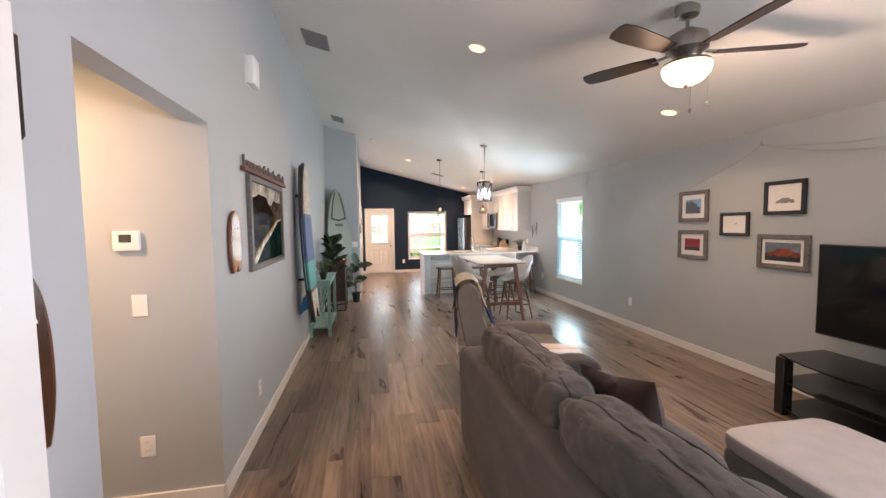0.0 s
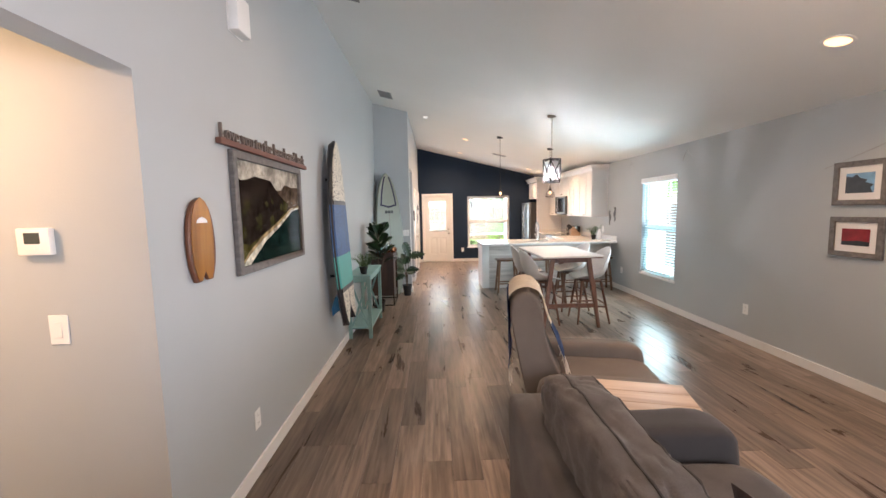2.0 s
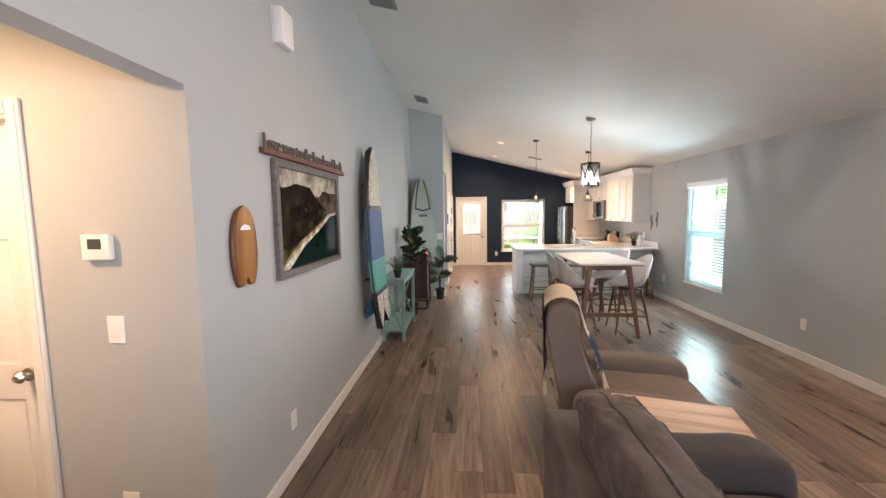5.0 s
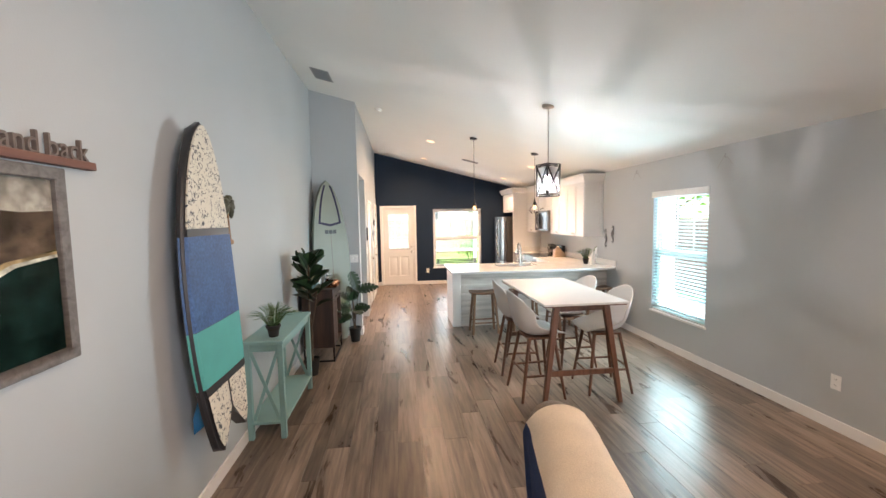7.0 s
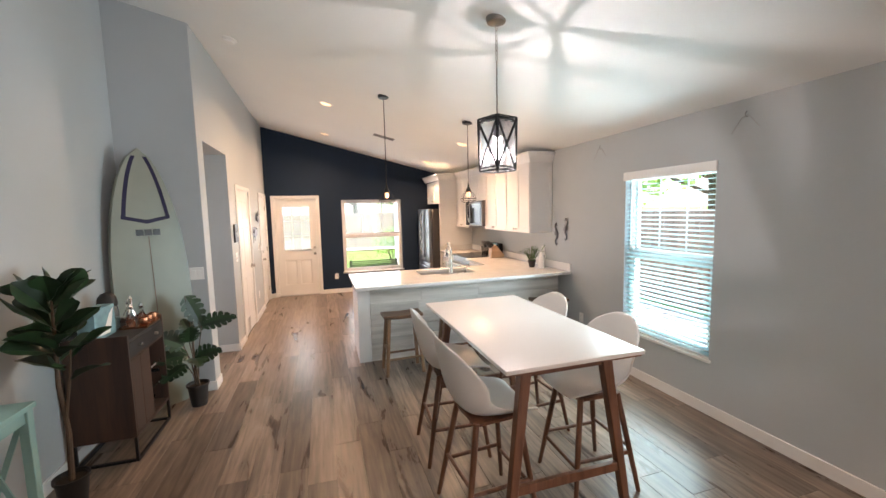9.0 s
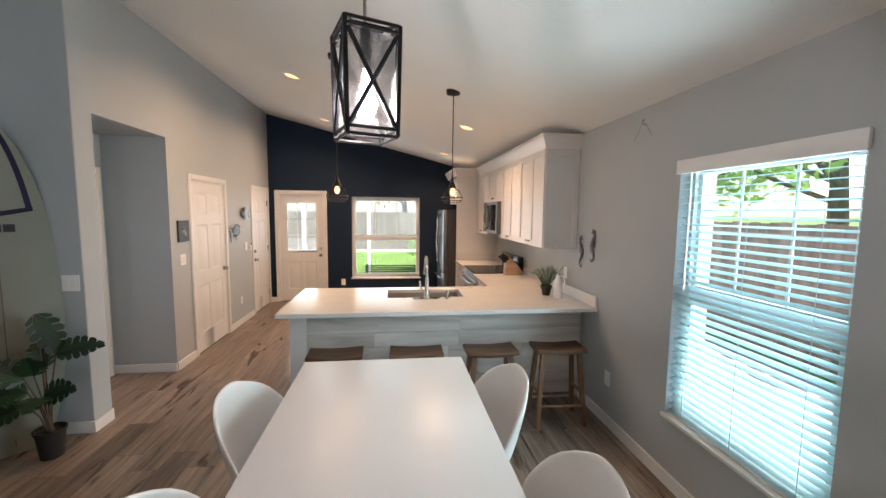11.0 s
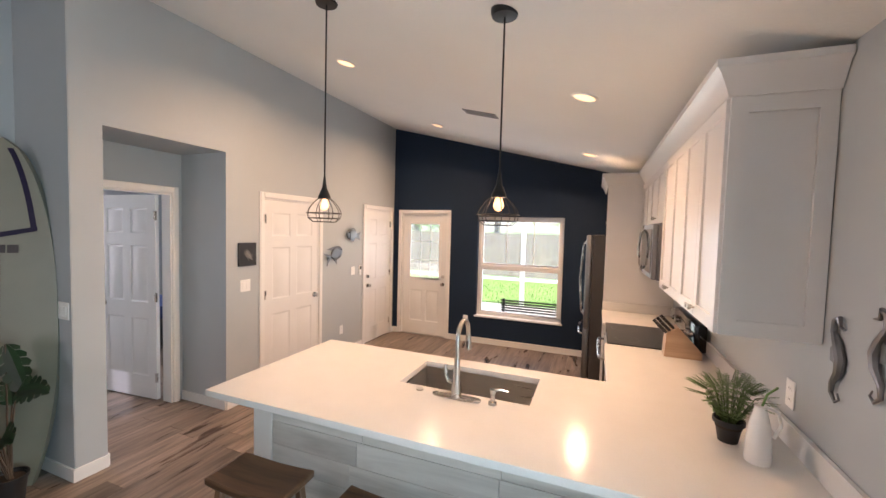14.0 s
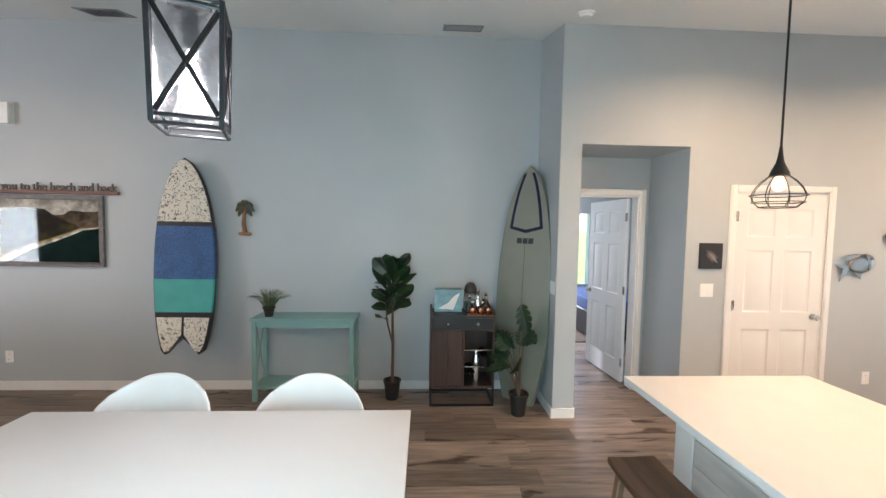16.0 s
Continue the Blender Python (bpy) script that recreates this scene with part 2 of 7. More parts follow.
M_SHELL = mat("white_moulded_plastic", (0.68, 0.67, 0.645), 0.38, vary=0.015, scale=5)
M_STEEL = mat("brushed_steel", (0.52, 0.51, 0.50), 0.30, 1.0, vary=0.05, scale=3, stretch=(1, 1, 14))
M_DSTEEL = mat("dark_steel", (0.20, 0.198, 0.20), 0.34, 0.95, vary=0.06, scale=3)
M_FRIDGE = mat("dark_steel_side", (0.060, 0.054, 0.050), 0.45, 0.2, vary=0.06, scale=3)
M_NICKEL = mat("satin_nickel", (0.46, 0.44, 0.41), 0.27, 1.0, vary=0.04)
M_BRONZE = mat("brushed_nickel_fan", (0.30, 0.27, 0.24), 0.3, 1.0, vary=0.05)
M_BLACK = mat("black_metal", (0.014, 0.014, 0.015), 0.42, 0.5, vary=0.15)
M_BLACKGLASS = mat("black_glass", (0.008, 0.008, 0.009), 0.06, vary=0.05)
M_BLKPLASTIC = mat("black_plastic", (0.014, 0.014, 0.015), 0.5, vary=0.1)
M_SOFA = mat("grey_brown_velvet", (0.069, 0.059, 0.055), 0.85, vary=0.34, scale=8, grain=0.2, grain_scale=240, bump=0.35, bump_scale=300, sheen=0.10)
# A darker version of the sofa velvet, used on arms and piping.
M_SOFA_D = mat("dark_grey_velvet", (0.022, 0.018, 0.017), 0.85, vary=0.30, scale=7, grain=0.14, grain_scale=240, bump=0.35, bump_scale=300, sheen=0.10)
M_ARM = mat("taupe_upholstery", (0.122, 0.100, 0.084), 0.88, vary=0.10, scale=8, grain=0.12, grain_scale=320, bump=0.4, bump_scale=420, sheen=0.08)
M_PILLOW = mat("maroon_velvet", (0.022, 0.0075, 0.007), 0.8, vary=0.3, scale=12, bump=0.3, bump_scale=200, sheen=0.1)
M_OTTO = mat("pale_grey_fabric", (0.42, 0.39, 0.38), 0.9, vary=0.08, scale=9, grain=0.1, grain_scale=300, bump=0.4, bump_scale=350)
# The lid's fabric again in a darker tone, for the ottoman's body.
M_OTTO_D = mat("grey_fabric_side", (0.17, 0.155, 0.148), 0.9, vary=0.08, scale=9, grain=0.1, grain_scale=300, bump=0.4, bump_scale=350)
M_CREAM = mat("cream_knit", (0.80, 0.74, 0.65), 0.95, vary=0.06, scale=12, grain=0.1, grain_scale=260, bump=0.5, bump_scale=260)
M_BLUEKNIT = mat("blue_knit", (0.030, 0.060, 0.165), 0.95, vary=0.15, scale=12, grain=0.15, grain_scale=260, bump=0.5, bump_scale=260)
M_TEAL = mat("teal_chalk_paint", (0.215, 0.385, 0.375), 0.5, vary=0.07, scale=5, bump=0.1, bump_scale=50)
M_CABWOOD = wood("dark_brown_cabinet_wood", (0.020, 0.010, 0.007), (0.066, 0.033, 0.021), rough=0.55, along="z", scale=1.4, rand=0.05)
M_POT = mat("black_pot", (0.014, 0.013, 0.013), 0.5, vary=0.15)
M_LEAF = mat("dark_green_leaf", (0.012, 0.034, 0.012), 0.45, vary=0.35, scale=9, rand=0.35, island=True)
M_LEAF2 = mat("fern_leaf", (0.085, 0.165, 0.042), 0.5, vary=0.3, scale=14, rand=0.35, island=True)
M_STEM = mat("brown_stem", (0.085, 0.055, 0.035), 0.8, vary=0.25, scale=20)
M_SOIL = mat("dark_soil", (0.03, 0.022, 0.016), 0.95, vary=0.4, scale=30, bump=0.6, bump_scale=80)
M_PAPER = mat("white_paper", (0.76, 0.75, 0.73), 0.7, vary=0.02)
M_GREYFRAME = wood("grey_weathered_frame", (0.075, 0.068, 0.064), (0.18, 0.168, 0.16), rough=0.6, along="y", scale=2.5, rand=0.04)
M_BLKFRAME = mat("black_frame_wood", (0.018, 0.017, 0.017), 0.4, vary=0.2)
M_PLASTIC = mat("white_plastic", (0.78, 0.78, 0.76), 0.4, vary=0.02)
M_PANE = pane_glass("window_glass")
M_CLEAR = glass("clear_glass")
M_WHITEGLASS = glow("lit_frosted_glass", (1.0, 0.60, 0.27), 0.7)
M_BULB = glow("lit_bulb", (1.0, 0.45, 0.13), 0.9)
M_BULBW = glow("lit_white_bulb", (1.0, 0.93, 0.90), 8.0)
M_CANGLOW = glow("lit_downlight_lens", (1.0, 0.52, 0.19), 0.65)


def foliage(name, colour, through):
    """Thin leaf: light falls on it and shines through it."""
    m = mat(name, colour, 0.6, vary=0.35, scale=2, rand=0.4, island=True)
    n, lk = m.node_tree.nodes, m.node_tree.links.new
    mix, tl = n.new("ShaderNodeMixShader"), n.new("ShaderNodeBsdfTranslucent")
    tl.inputs["Color"].default_value = (*through, 1)
    mix.inputs[0].default_value = 0.5
    lk(n["Principled BSDF"].outputs[0], mix.inputs[1])
    lk(tl.outputs[0], mix.inputs[2])
    lk(mix.outputs[0], n["Material Output"].inputs["Surface"])
    return m

# ---------------------------------------------------------------- mesh helpers
def box(bm, x0, x1, y0, y1, z0, z1, bevel=0.0, seg=1):
    """A box added to bm; z1 may be a function of x, for a sloping top."""
    f = z1 if callable(z1) else (lambda x: z1)
    vs = [bm.verts.new(p) for p in ((x0, y0, z0), (x1, y0, z0), (x1, y1, z0), (x0, y1, z0),
                                    (x0, y0, f(x0)), (x1, y0, f(x1)), (x1, y1, f(x1)), (x0, y1, f(x0)))]
    fs = [bm.faces.new([vs[i] for i in q]) for q in ((3, 2, 1, 0), (4, 5, 6, 7), (0, 1, 5, 4), (1, 2, 6, 5), (2, 3, 7, 6), (3, 0, 4, 7))]
    if bevel:
        es = list({e for g in fs for e in g.edges})
        bmesh.ops.bevel(bm, geom=es, offset=bevel, segments=seg, profile=0.5, affect="EDGES", clamp_overlap=True)
    return bm


def B(*a, bevel=0.0, seg=1):
    return box(bmesh.new(), *a, bevel=bevel, seg=seg)


def tube(bm, p, q, r0, r1=None, n=10, cap=True):
    """A round bar from p to q."""
    p, q = Vector(p), Vector(q)
    r1 = r0 if r1 is None else r1
    turn = (q - p).to_track_quat("Z", "Y").to_matrix()
    rings = []
    for c, r in ((p, r0), (q, r1)):
        rings.append([bm.verts.new(c + turn @ Vector((r * math.cos(a), r * math.sin(a), 0))) for a in (2 * math.pi * i / n for i in range(n))])
    for i in range(n):
        bm.faces.new((rings[0][i], rings[0][(i + 1) % n], rings[1][(i + 1) % n], rings[1][i]))
    if cap:
        bm.faces.new(rings[0][::-1])
        bm.faces.new(rings[1])
    return bm


def T(*a, **k):
    return tube(bmesh.new(), *a, **k)


def pipe(bm, pts, r, n=8):
    """A bent round bar through pts; r may be a list."""
    pts = [Vector(p) for p in pts]
    rs = r if isinstance(r, (list, tuple)) else [r] * len(pts)
    rings = []
    for i, p in enumerate(pts):
        d = pts[min(i + 1, len(pts) - 1)] - pts[max(i - 1, 0)]
        t = d.to_track_quat("Z", "Y").to_matrix()
        rings.append([bm.verts.new(p + t @ Vector((rs[i] * math.cos(a), rs[i] * math.sin(a), 0))) for a in (2 * math.pi * k / n for k in range(n))])
    for a, b in zip(rings, rings[1:]):
        off = min(range(n), key=lambda s: sum((a[k].co - b[(k + s) % n].co).length for k in range(0, n, 2)))
        for k in range(n):
            bm.faces.new((a[k], a[(k + 1) % n], b[(k + 1 + off) % n], b[(k + off) % n]))
    bm.faces.new(rings[0][::-1])
    bm.faces.new(rings[-1])
    return bm


def lathe(bm, profile, c=(0, 0, 0), n=20, close=True):
    """A turned shape from (radius, height) pairs round the upright axis through c."""
    rings = []
    for r, z in profile:
        rings.append([bm.verts.new((c[0] + max(r, 1e-4) * math.cos(a), c[1] + max(r, 1e-4) * math.sin(a), c[2] + z)) for a in (2 * math.pi * i / n for i in range(n))])
    for a, b in zip(rings, rings[1:]):
        for k in range(n):
            bm.faces.new((a[k], a[(k + 1) % n], b[(k + 1) % n], b[k]))
    if close:
        bm.faces.new(rings[0][::-1])
        bm.faces.new(rings[-1])
    return bm


def slab(bm, outline, z0, z1, frame=None):
    """A flat plate from a 2D outline; frame maps (u, v, w) into space."""
    f = frame or (lambda u, v, w: (u, v, w))
    lo = [bm.verts.new(f(u, v, z0)) for u, v in outline]
    hi = [bm.verts.new(f(u, v, z1)) for u, v in outline]
    bm.faces.new(lo[::-1])
    bm.faces.new(hi)
    for i in range(len(lo)):
        j = (i + 1) % len(lo)
        bm.faces.new((lo[i], lo[j], hi[j], hi[i]))
    return bm


def mesh_of(name, bm, material, smooth=True):
    bmesh.ops.recalc_face_normals(bm, faces=bm.faces)
    me = bpy.data.meshes.new(name)
    bm.to_mesh(me)
    bm.free()
    me.materials.append(material)
    if smooth:
        me.polygons.foreach_set("use_smooth", [True] * len(me.polygons))
        me.set_sharp_from_angle(angle=radians(38))
    return me


def part(name, bm, material, parent=None, label="", kind=""):
    ob = new(name, mesh_of(name, bm, material))
    if parent:
        ob.parent = parent
    return tagged(ob, label, kind=kind)


def thing(name, label, category, where=(0, 0, 0), rz=0, group="", rx=0, ry=0):
    ob = new(name)
    ob.empty_display_size = 0.1
    ob.matrix_world = pose(*where, rx, ry, rz)
    return tagged(ob, label, category, group)


def solo(name, bm, material, label, category, group="", kind=""):
    return tagged(part(name, bm, material), label, category, group, kind)


def setting(name, bm, material, label, category="wall"):
    return tagged(part(name, bm, material), label, category, kind="structure")


def soften(ob, width=0.01, seg=2):
    md = ob.modifiers.new("bevel", "BEVEL")
    md.width, md.segments, md.limit_method, md.angle_limit = width, seg, "ANGLE", radians(40)
    return ob


# ---------------------------------------------------------------- structure
XA, XB, XR, YJ, YB, YF = -0.645, 0.0, 4.0, 8.25, 12.64, -2.4
OPEN_A = (1.25, 2.235, 2.13)
OPEN_B = (8.441, 9.408, 2.43)
WIN_R = (6.335, 7.28, 0.45, 2.025)
WIN_S = (-1.98, -1.03, 0.45, 2.025)
WIN_B = (1.482, 2.777, 0.437, 1.985)


def weld(bm):
    """Joins boxes that touch face to face into one shell."""
    bmesh.ops.remove_doubles(bm, verts=bm.verts, dist=1e-5)
    met = {}
    for f in bm.faces:
        met.setdefault(tuple(round(v, 4) for v in f.calc_center_median()), []).append(f)
    bmesh.ops.delete(bm, geom=[f for fs in met.values() if len(fs) > 1 for f in fs], context="FACES_ONLY")
    return bm


def cells(u0, u1, holes, top):
    """The solid cells of a wall from u0 to u1 with holes (ua, ub, za, zb)."""
    us = sorted({u0, u1, *(v for q in holes for v in q[:2])})
    zs = sorted({0, *(v for q in holes for v in q[2:])})
    for ua, ub in zip(us, us[1:]):
        for i, za in enumerate(zs):
            zb = zs[i + 1] if i + 1 < len(zs) else None
            mu, mz = (ua + ub) / 2, (za + zb) / 2 if zb else za + 0.01
            if not any(q[0] < mu < q[1] and q[2] < mz < q[3] for q in holes):
                yield ua, ub, za, top if zb is None else zb


def wall_along_y(name, x0, x1, y0, y1, top, holes, material, label):
    bm = bmesh.new()
    for a, b, za, zb in cells(y0, y1, holes, top):
        box(bm, x0, x1, a, b, za, zb)
    return setting(name, weld(bm), material, label)


def wall_along_x(name, y0, y1, x0, x1, top, holes, material, label):
    bm = bmesh.new()
    for a, b, za, zb in cells(x0, x1, holes, top):
        box(bm, a, b, y0, y1, za, zb)
    return setting(name, weld(bm), material, label)


TOPA, TOPB, TOPR = ceil_z(XA), ceil_z(XB), ceil_z(XR)
wall_along_y("wall_west", XA - 0.115, XA, YF, 8.385, TOPA, [(*OPEN_A[:2], 0, OPEN_A[2])], M_WALL, "pale blue-grey painted plaster wall with hall opening")
wall_along_x("wall_jog", YJ, 8.385, XA, XB - 0.003, ceil_z, [], M_WALL, "pale blue-grey short return wall")
wall_along_y("wall_kitchen_west", -0.135, XB, 8.385 - 0.13, YB, TOPB, [(*OPEN_B[:2], 0, OPEN_B[2]), (9.85, 10.715, 0, 2.05), (11.755, 12.53, 0, 2.05)], M_WALL, "warm-lit pale grey wall with doorways")
wall_along_y("wall_east", XR, XR + 0.15, YF, YB, TOPR, [WIN_R, WIN_S], M_WALL, "grey painted plaster wall with window")
wall_along_x("wall_north", YB, YB + 0.16, -0.14, XR + 0.15, ceil_z, [(0.16, 0.975, 0, 2.02), WIN_B], M_NAVY, "dark navy painted accent wall")
wall_along_x("wall_south", YF - 0.15, YF, XA - 0.115, XR + 0.15, ceil_z, [], M_WALL, "pale grey wall behind the entry")
bm = bmesh.new()
z = ceil_z
for a, b in ((-0.80, 4.2),):
    vs = [bm.verts.new((x, y, z(x) + h)) for h in (0, 0.12) for x, y in ((a, YF - 0.2), (b, YF - 0.2), (b, YB + 0.2), (a, YB + 0.2))]
    for q in ((0, 1, 2, 3), (7, 6, 5, 4), (0, 4, 5, 1), (1, 5, 6, 2), (2, 6, 7, 3), (3, 7, 4, 0)):
        bm.faces.new([vs[i] for i in q])
tagged(part("ceiling", bm, M_CEIL), "white textured sloping ceiling", "ceiling", kind="structure")

# hall behind the west opening
wall_along_x("wall_hall_north", OPEN_A[1], OPEN_A[1] + 0.12, -2.6, XA - 0.115, 2.44, [(-2.17, -1.40, 0, 2.04)], M_WALL, "grey hall wall in warm light")
wall_along_x("wall_hall_south", OPEN_A[0] - 0.12, OPEN_A[0], -2.6, XA - 0.115, 2.44, [], M_WALL, "grey hall side wall")
wall_along_y("wall_hall_west", -2.72, -2.6, OPEN_A[0] - 0.12, OPEN_A[1] + 0.12, 2.44, [], M_WALL, "grey hall end wall")
tagged(part("ceiling_hall", B(-2.72, XA - 0.115, OPEN_A[0] - 0.12, OPEN_A[1] + 0.12, 2.44, 2.5), M_CEIL), "white hall ceiling", "ceiling", kind="structure")
# recess behind the kitchen-side opening, and the bedroom past its door
XD = -0.60
wall_along_x("wall_recess_north", OPEN_B[1], OPEN_B[1] + 0.1, XD, -0.135, 2.43, [], M_WALL, "grey recess side wall")
wall_along_x("wall_recess_south", OPEN_B[0] - 0.055, OPEN_B[0], XD, -0.135, 2.43, [], M_WALL, "grey recess side wall")
wall_along_y("wall_bedroom_east", XD - 0.12, XD, 8.386, 12.6, 2.5, [(8.50, 9.31, 0, 2.05)], M_WALL, "grey wall with bedroom doorway")
tagged(part("ceiling_recess", B(XD, -0.135, OPEN_B[0] - 0.055, OPEN_B[1] + 0.1, 2.43, 2.5), M_WALL), "grey recess soffit", "ceiling", kind="structure")
wall_along_y("wall_bedroom_west", -4.25, -4.1, 8.386, 12.6, 2.5, [(8.75, 10.3, 0.62, 2.0)], M_WALL, "grey bedroom wall with window")
wall_along_x("wall_bedroom_north", 12.6, 12.72, -4.25, XD, 2.5, [], M_WALL, "grey bedroom wall")
wall_along_x("wall_bedroom_south", 8.386, 8.45, -4.1, XD - 0.12, 2.5, [], M_WALL, "grey bedroom wall")
tagged(part("ceiling_bedroom", B(-4.25, XD, 8.386, 12.72, 2.5, 2.56), M_CEIL), "white bedroom ceiling", "ceiling", kind="structure")


def baseboard(label, *runs):
    """Each run: x0, x1, y0, y1 of one length of white skirting."""
    for x0, x1, y0, y1 in runs:
        bm = B(x0, x1, y0, y1, 0, 0.083)
        box(bm, x0, x1, y0, y1, 0.083, 0.088)
        setting("baseboard", bm, M_TRIM, label, "baseboard")


t = 0.014
baseboard("white painted wooden baseboard",
          (XA, XA + t, YF, OPEN_A[0]), (XA, XA + t, OPEN_A[1], YJ), (XA + t, XB, YJ - t, YJ), (XB, XB + t, YJ - t, OPEN_B[0]),
          (XB, XB + t, OPEN_B[1], 9.787), (XB, XB + t, 10.778, 11.692), (XB, XB + t, 12.592, YB), (XR - t, XR, YF, 8.43),
          (XB + t, 0.098, YB - t, YB), (1.036, 3.1, YB - t, YB), (-1.318, XA - 0.115, OPEN_A[1] - t, OPEN_A[1]), (XA - 0.115, XA, OPEN_A[1] - t, OPEN_A[1]),
          (XD, -0.0, OPEN_B[1] - t, OPEN_B[1]), (XD, 0.0, OPEN_B[0], OPEN_B[0] + t), (-4.1, -4.1 + t, 8.45, 12.6))

# floor: a slab, with one plank after another on it
floor = tagged(part("floor", B(-4.3, XR + 0.15, YF - 0.15, YB + 0.16, -0.12, -0.008), M_SOIL), "grey-brown wood-look plank floor", "floor", kind="structure")

# ---------------------------------------------------------------- doors and windows
def knob(parent, x, z, y=-0.02):
    bm = bmesh.new()
    tube(bm, (x, y, z), (x, y - 0.012, z), 0.030, n=18)
    tube(bm, (x, y - 0.012, z), (x, y - 0.034, z), 0.010, n=12)
    tube(bm, (x, y - 0.034, z), (x, y - 0.048, z), 0.020, 0.027, n=18)
    tube(bm, (x, y - 0.048, z), (x, y - 0.062, z), 0.027, 0.016, n=18)
    part("door_knob", bm, M_NICKEL, parent, "round satin nickel knob")


def panel(parent, x0, x1, z0, z1):
    """A raised field inside a shallow moulded recess."""
    bm = bmesh.new()
    rings = [(0.0, -0.0175), (0.008, -0.0115), (0.022, -0.0115), (0.044, -0.0165)]
    loops = []
    for o, y in rings:
        loops.append([bm.verts.new((x, y, z)) for x, z in ((x0 + o, z0 + o), (x1 - o, z0 + o), (x1 - o, z1 - o), (x0 + o, z1 - o))])
    for a, b in zip(loops, loops[1:]):
        for i in range(4):
            bm.faces.new((a[i], a[(i + 1) % 4], b[(i + 1) % 4], b[i]))
    bm.faces.new(loops[-1])
    part("panel", bm, M_DOOR, parent)


def frame_around(bm, w, h, holes, y0=-0.0175, y1=0.0175):
    """A leaf of w by h with rectangular holes, in strips."""
    xs = sorted({0, w, *(v for q in holes for v in q[:2])})
    zs = sorted({0, h, *(v for q in holes for v in q[2:])})
    for xa, xb in zip(xs, xs[1:]):
        for za, zb in zip(zs, zs[1:]):
            mx, mz = (xa + xb) / 2, (za + zb) / 2
            if not any(q[0] < mx < q[1] and q[2] < mz < q[3] for q in holes):
                box(bm, xa, xb, y0, y1, za, zb)
    return weld(bm)


def six_panel_door(name, label, w, h, where, rz, hinge_right=False, knob_z=0.92, deadbolt=False):
    d = thing(name, label, "door", where, rz)
    d["kind"] = "structure"
    st, mid = 0.105, 0.10
    a, b = (st, (w - mid) / 2), ((w + mid) / 2, w - st)
    holes = [(x0, x1, z0, z1) for x0, x1 in (a, b) for z0, z1 in ((0.22, 0.80), (0.96, 1.52), (1.64, h - 0.13))]
    part("leaf", frame_around(bmesh.new(), w, h, holes), M_DOOR, d)
    for q in holes:
        panel(d, *q)
    part("back_skin", B(0.02, w - 0.02, 0.002, 0.006, 0.05, h - 0.05), M_DOOR, d)
    kx, hx = (0.065, w) if hinge_right else (w - 0.065, 0.0)
    knob(d, kx, knob_z)
    if deadbolt:
        part("deadbolt", T((kx, -0.018, knob_z + 0.14), (kx, -0.04, knob_z + 0.14), 0.028, 0.022, n=16), M_NICKEL, d, "satin nickel deadbolt")
    for z in (0.22, 1.02, h - 0.2):
        bm = T((hx, -0.022, z - 0.045), (hx, -0.022, z + 0.045), 0.008, n=8)
        box(bm, hx - 0.022, hx + 0.022, -0.0195, -0.0180, z - 0.045, z + 0.045)
        part("hinge", bm, M_NICKEL, d, "satin nickel hinge")
    return d


def casing(label, w, h, where, rz, depth=0.135, cw=0.060):
    """White trim round an opening of w by h; local x runs along it and -y points into the room."""
    c = thing("trim", label, "door trim", where, rz)
    c["kind"] = "structure"
    for nm, q in (("jamb", (-cw, 0.0, 0, h + cw)), ("jamb", (w, w + cw, 0, h + cw)), ("head", (0, w, h, h + cw))):
        bm = B(q[0], q[1], -0.016, 0.0, q[2], q[3], bevel=0.004)
        box(bm, q[0] + 0.012 if q[1] - q[0] < 0.1 else q[0], q[1] - 0.012 if q[1] - q[0] < 0.1 else q[1], -0.020, -0.0155, q[2] + (0 if nm == "jamb" else 0.012), q[3] - 0.012)
        part(nm, bm, M_TRIM, c)
    for q in ((-0.001, 0.016, 0, h), (w - 0.016, w + 0.001, 0, h)):
        part("lining", B(q[0], q[1], 0.0, depth, q[2], q[3]), M_TRIM, c)
    part("lining", B(0.016, w - 0.016, 0.0, depth, h - 0.016, h + 0.001), M_TRIM, c)
    return c


casing("white painted casing round a closet door", 0.865, 2.05, (0.0, 9.85, 0), 90)
six_panel_door("door_1", "closed white six-panel door with nickel knob", 0.833, 2.022, (-0.022, 9.866, 0.010), 90)
casing("white painted casing round a garage door", 0.775, 2.05, (0.0, 11.755, 0), 90)
six_panel_door("door_2", "closed white six-panel door with deadbolt", 0.743, 2.022, (-0.022, 11.771, 0.010), 90, hinge_right=True, knob_z=0.88, deadbolt=True)
casing("white painted casing round the bedroom doorway", 0.81, 2.05, (XD, 8.50, 0), 90, depth=0.12)
six_panel_door("door_3", "open white six-panel bedroom door", 0.775, 2.02, (-1.545, 9.222, 0.012), 4.5, hinge_right=True)
casing("white painted casing round the hall doorway", 0.77, 2.04, (-2.17, OPEN_A[1], 0), 0, depth=0.12)
six_panel_door("door_4", "white six-panel door in the hall", 0.738, 2.012, (-2.154, OPEN_A[1] + 0.06, 0.010), 0)
# the front door, opened back against the wall
six_panel_door("door_5", "white front door standing open against the wall", 0.89, 2.03, (-0.545, -0.0, 0.01), 90)

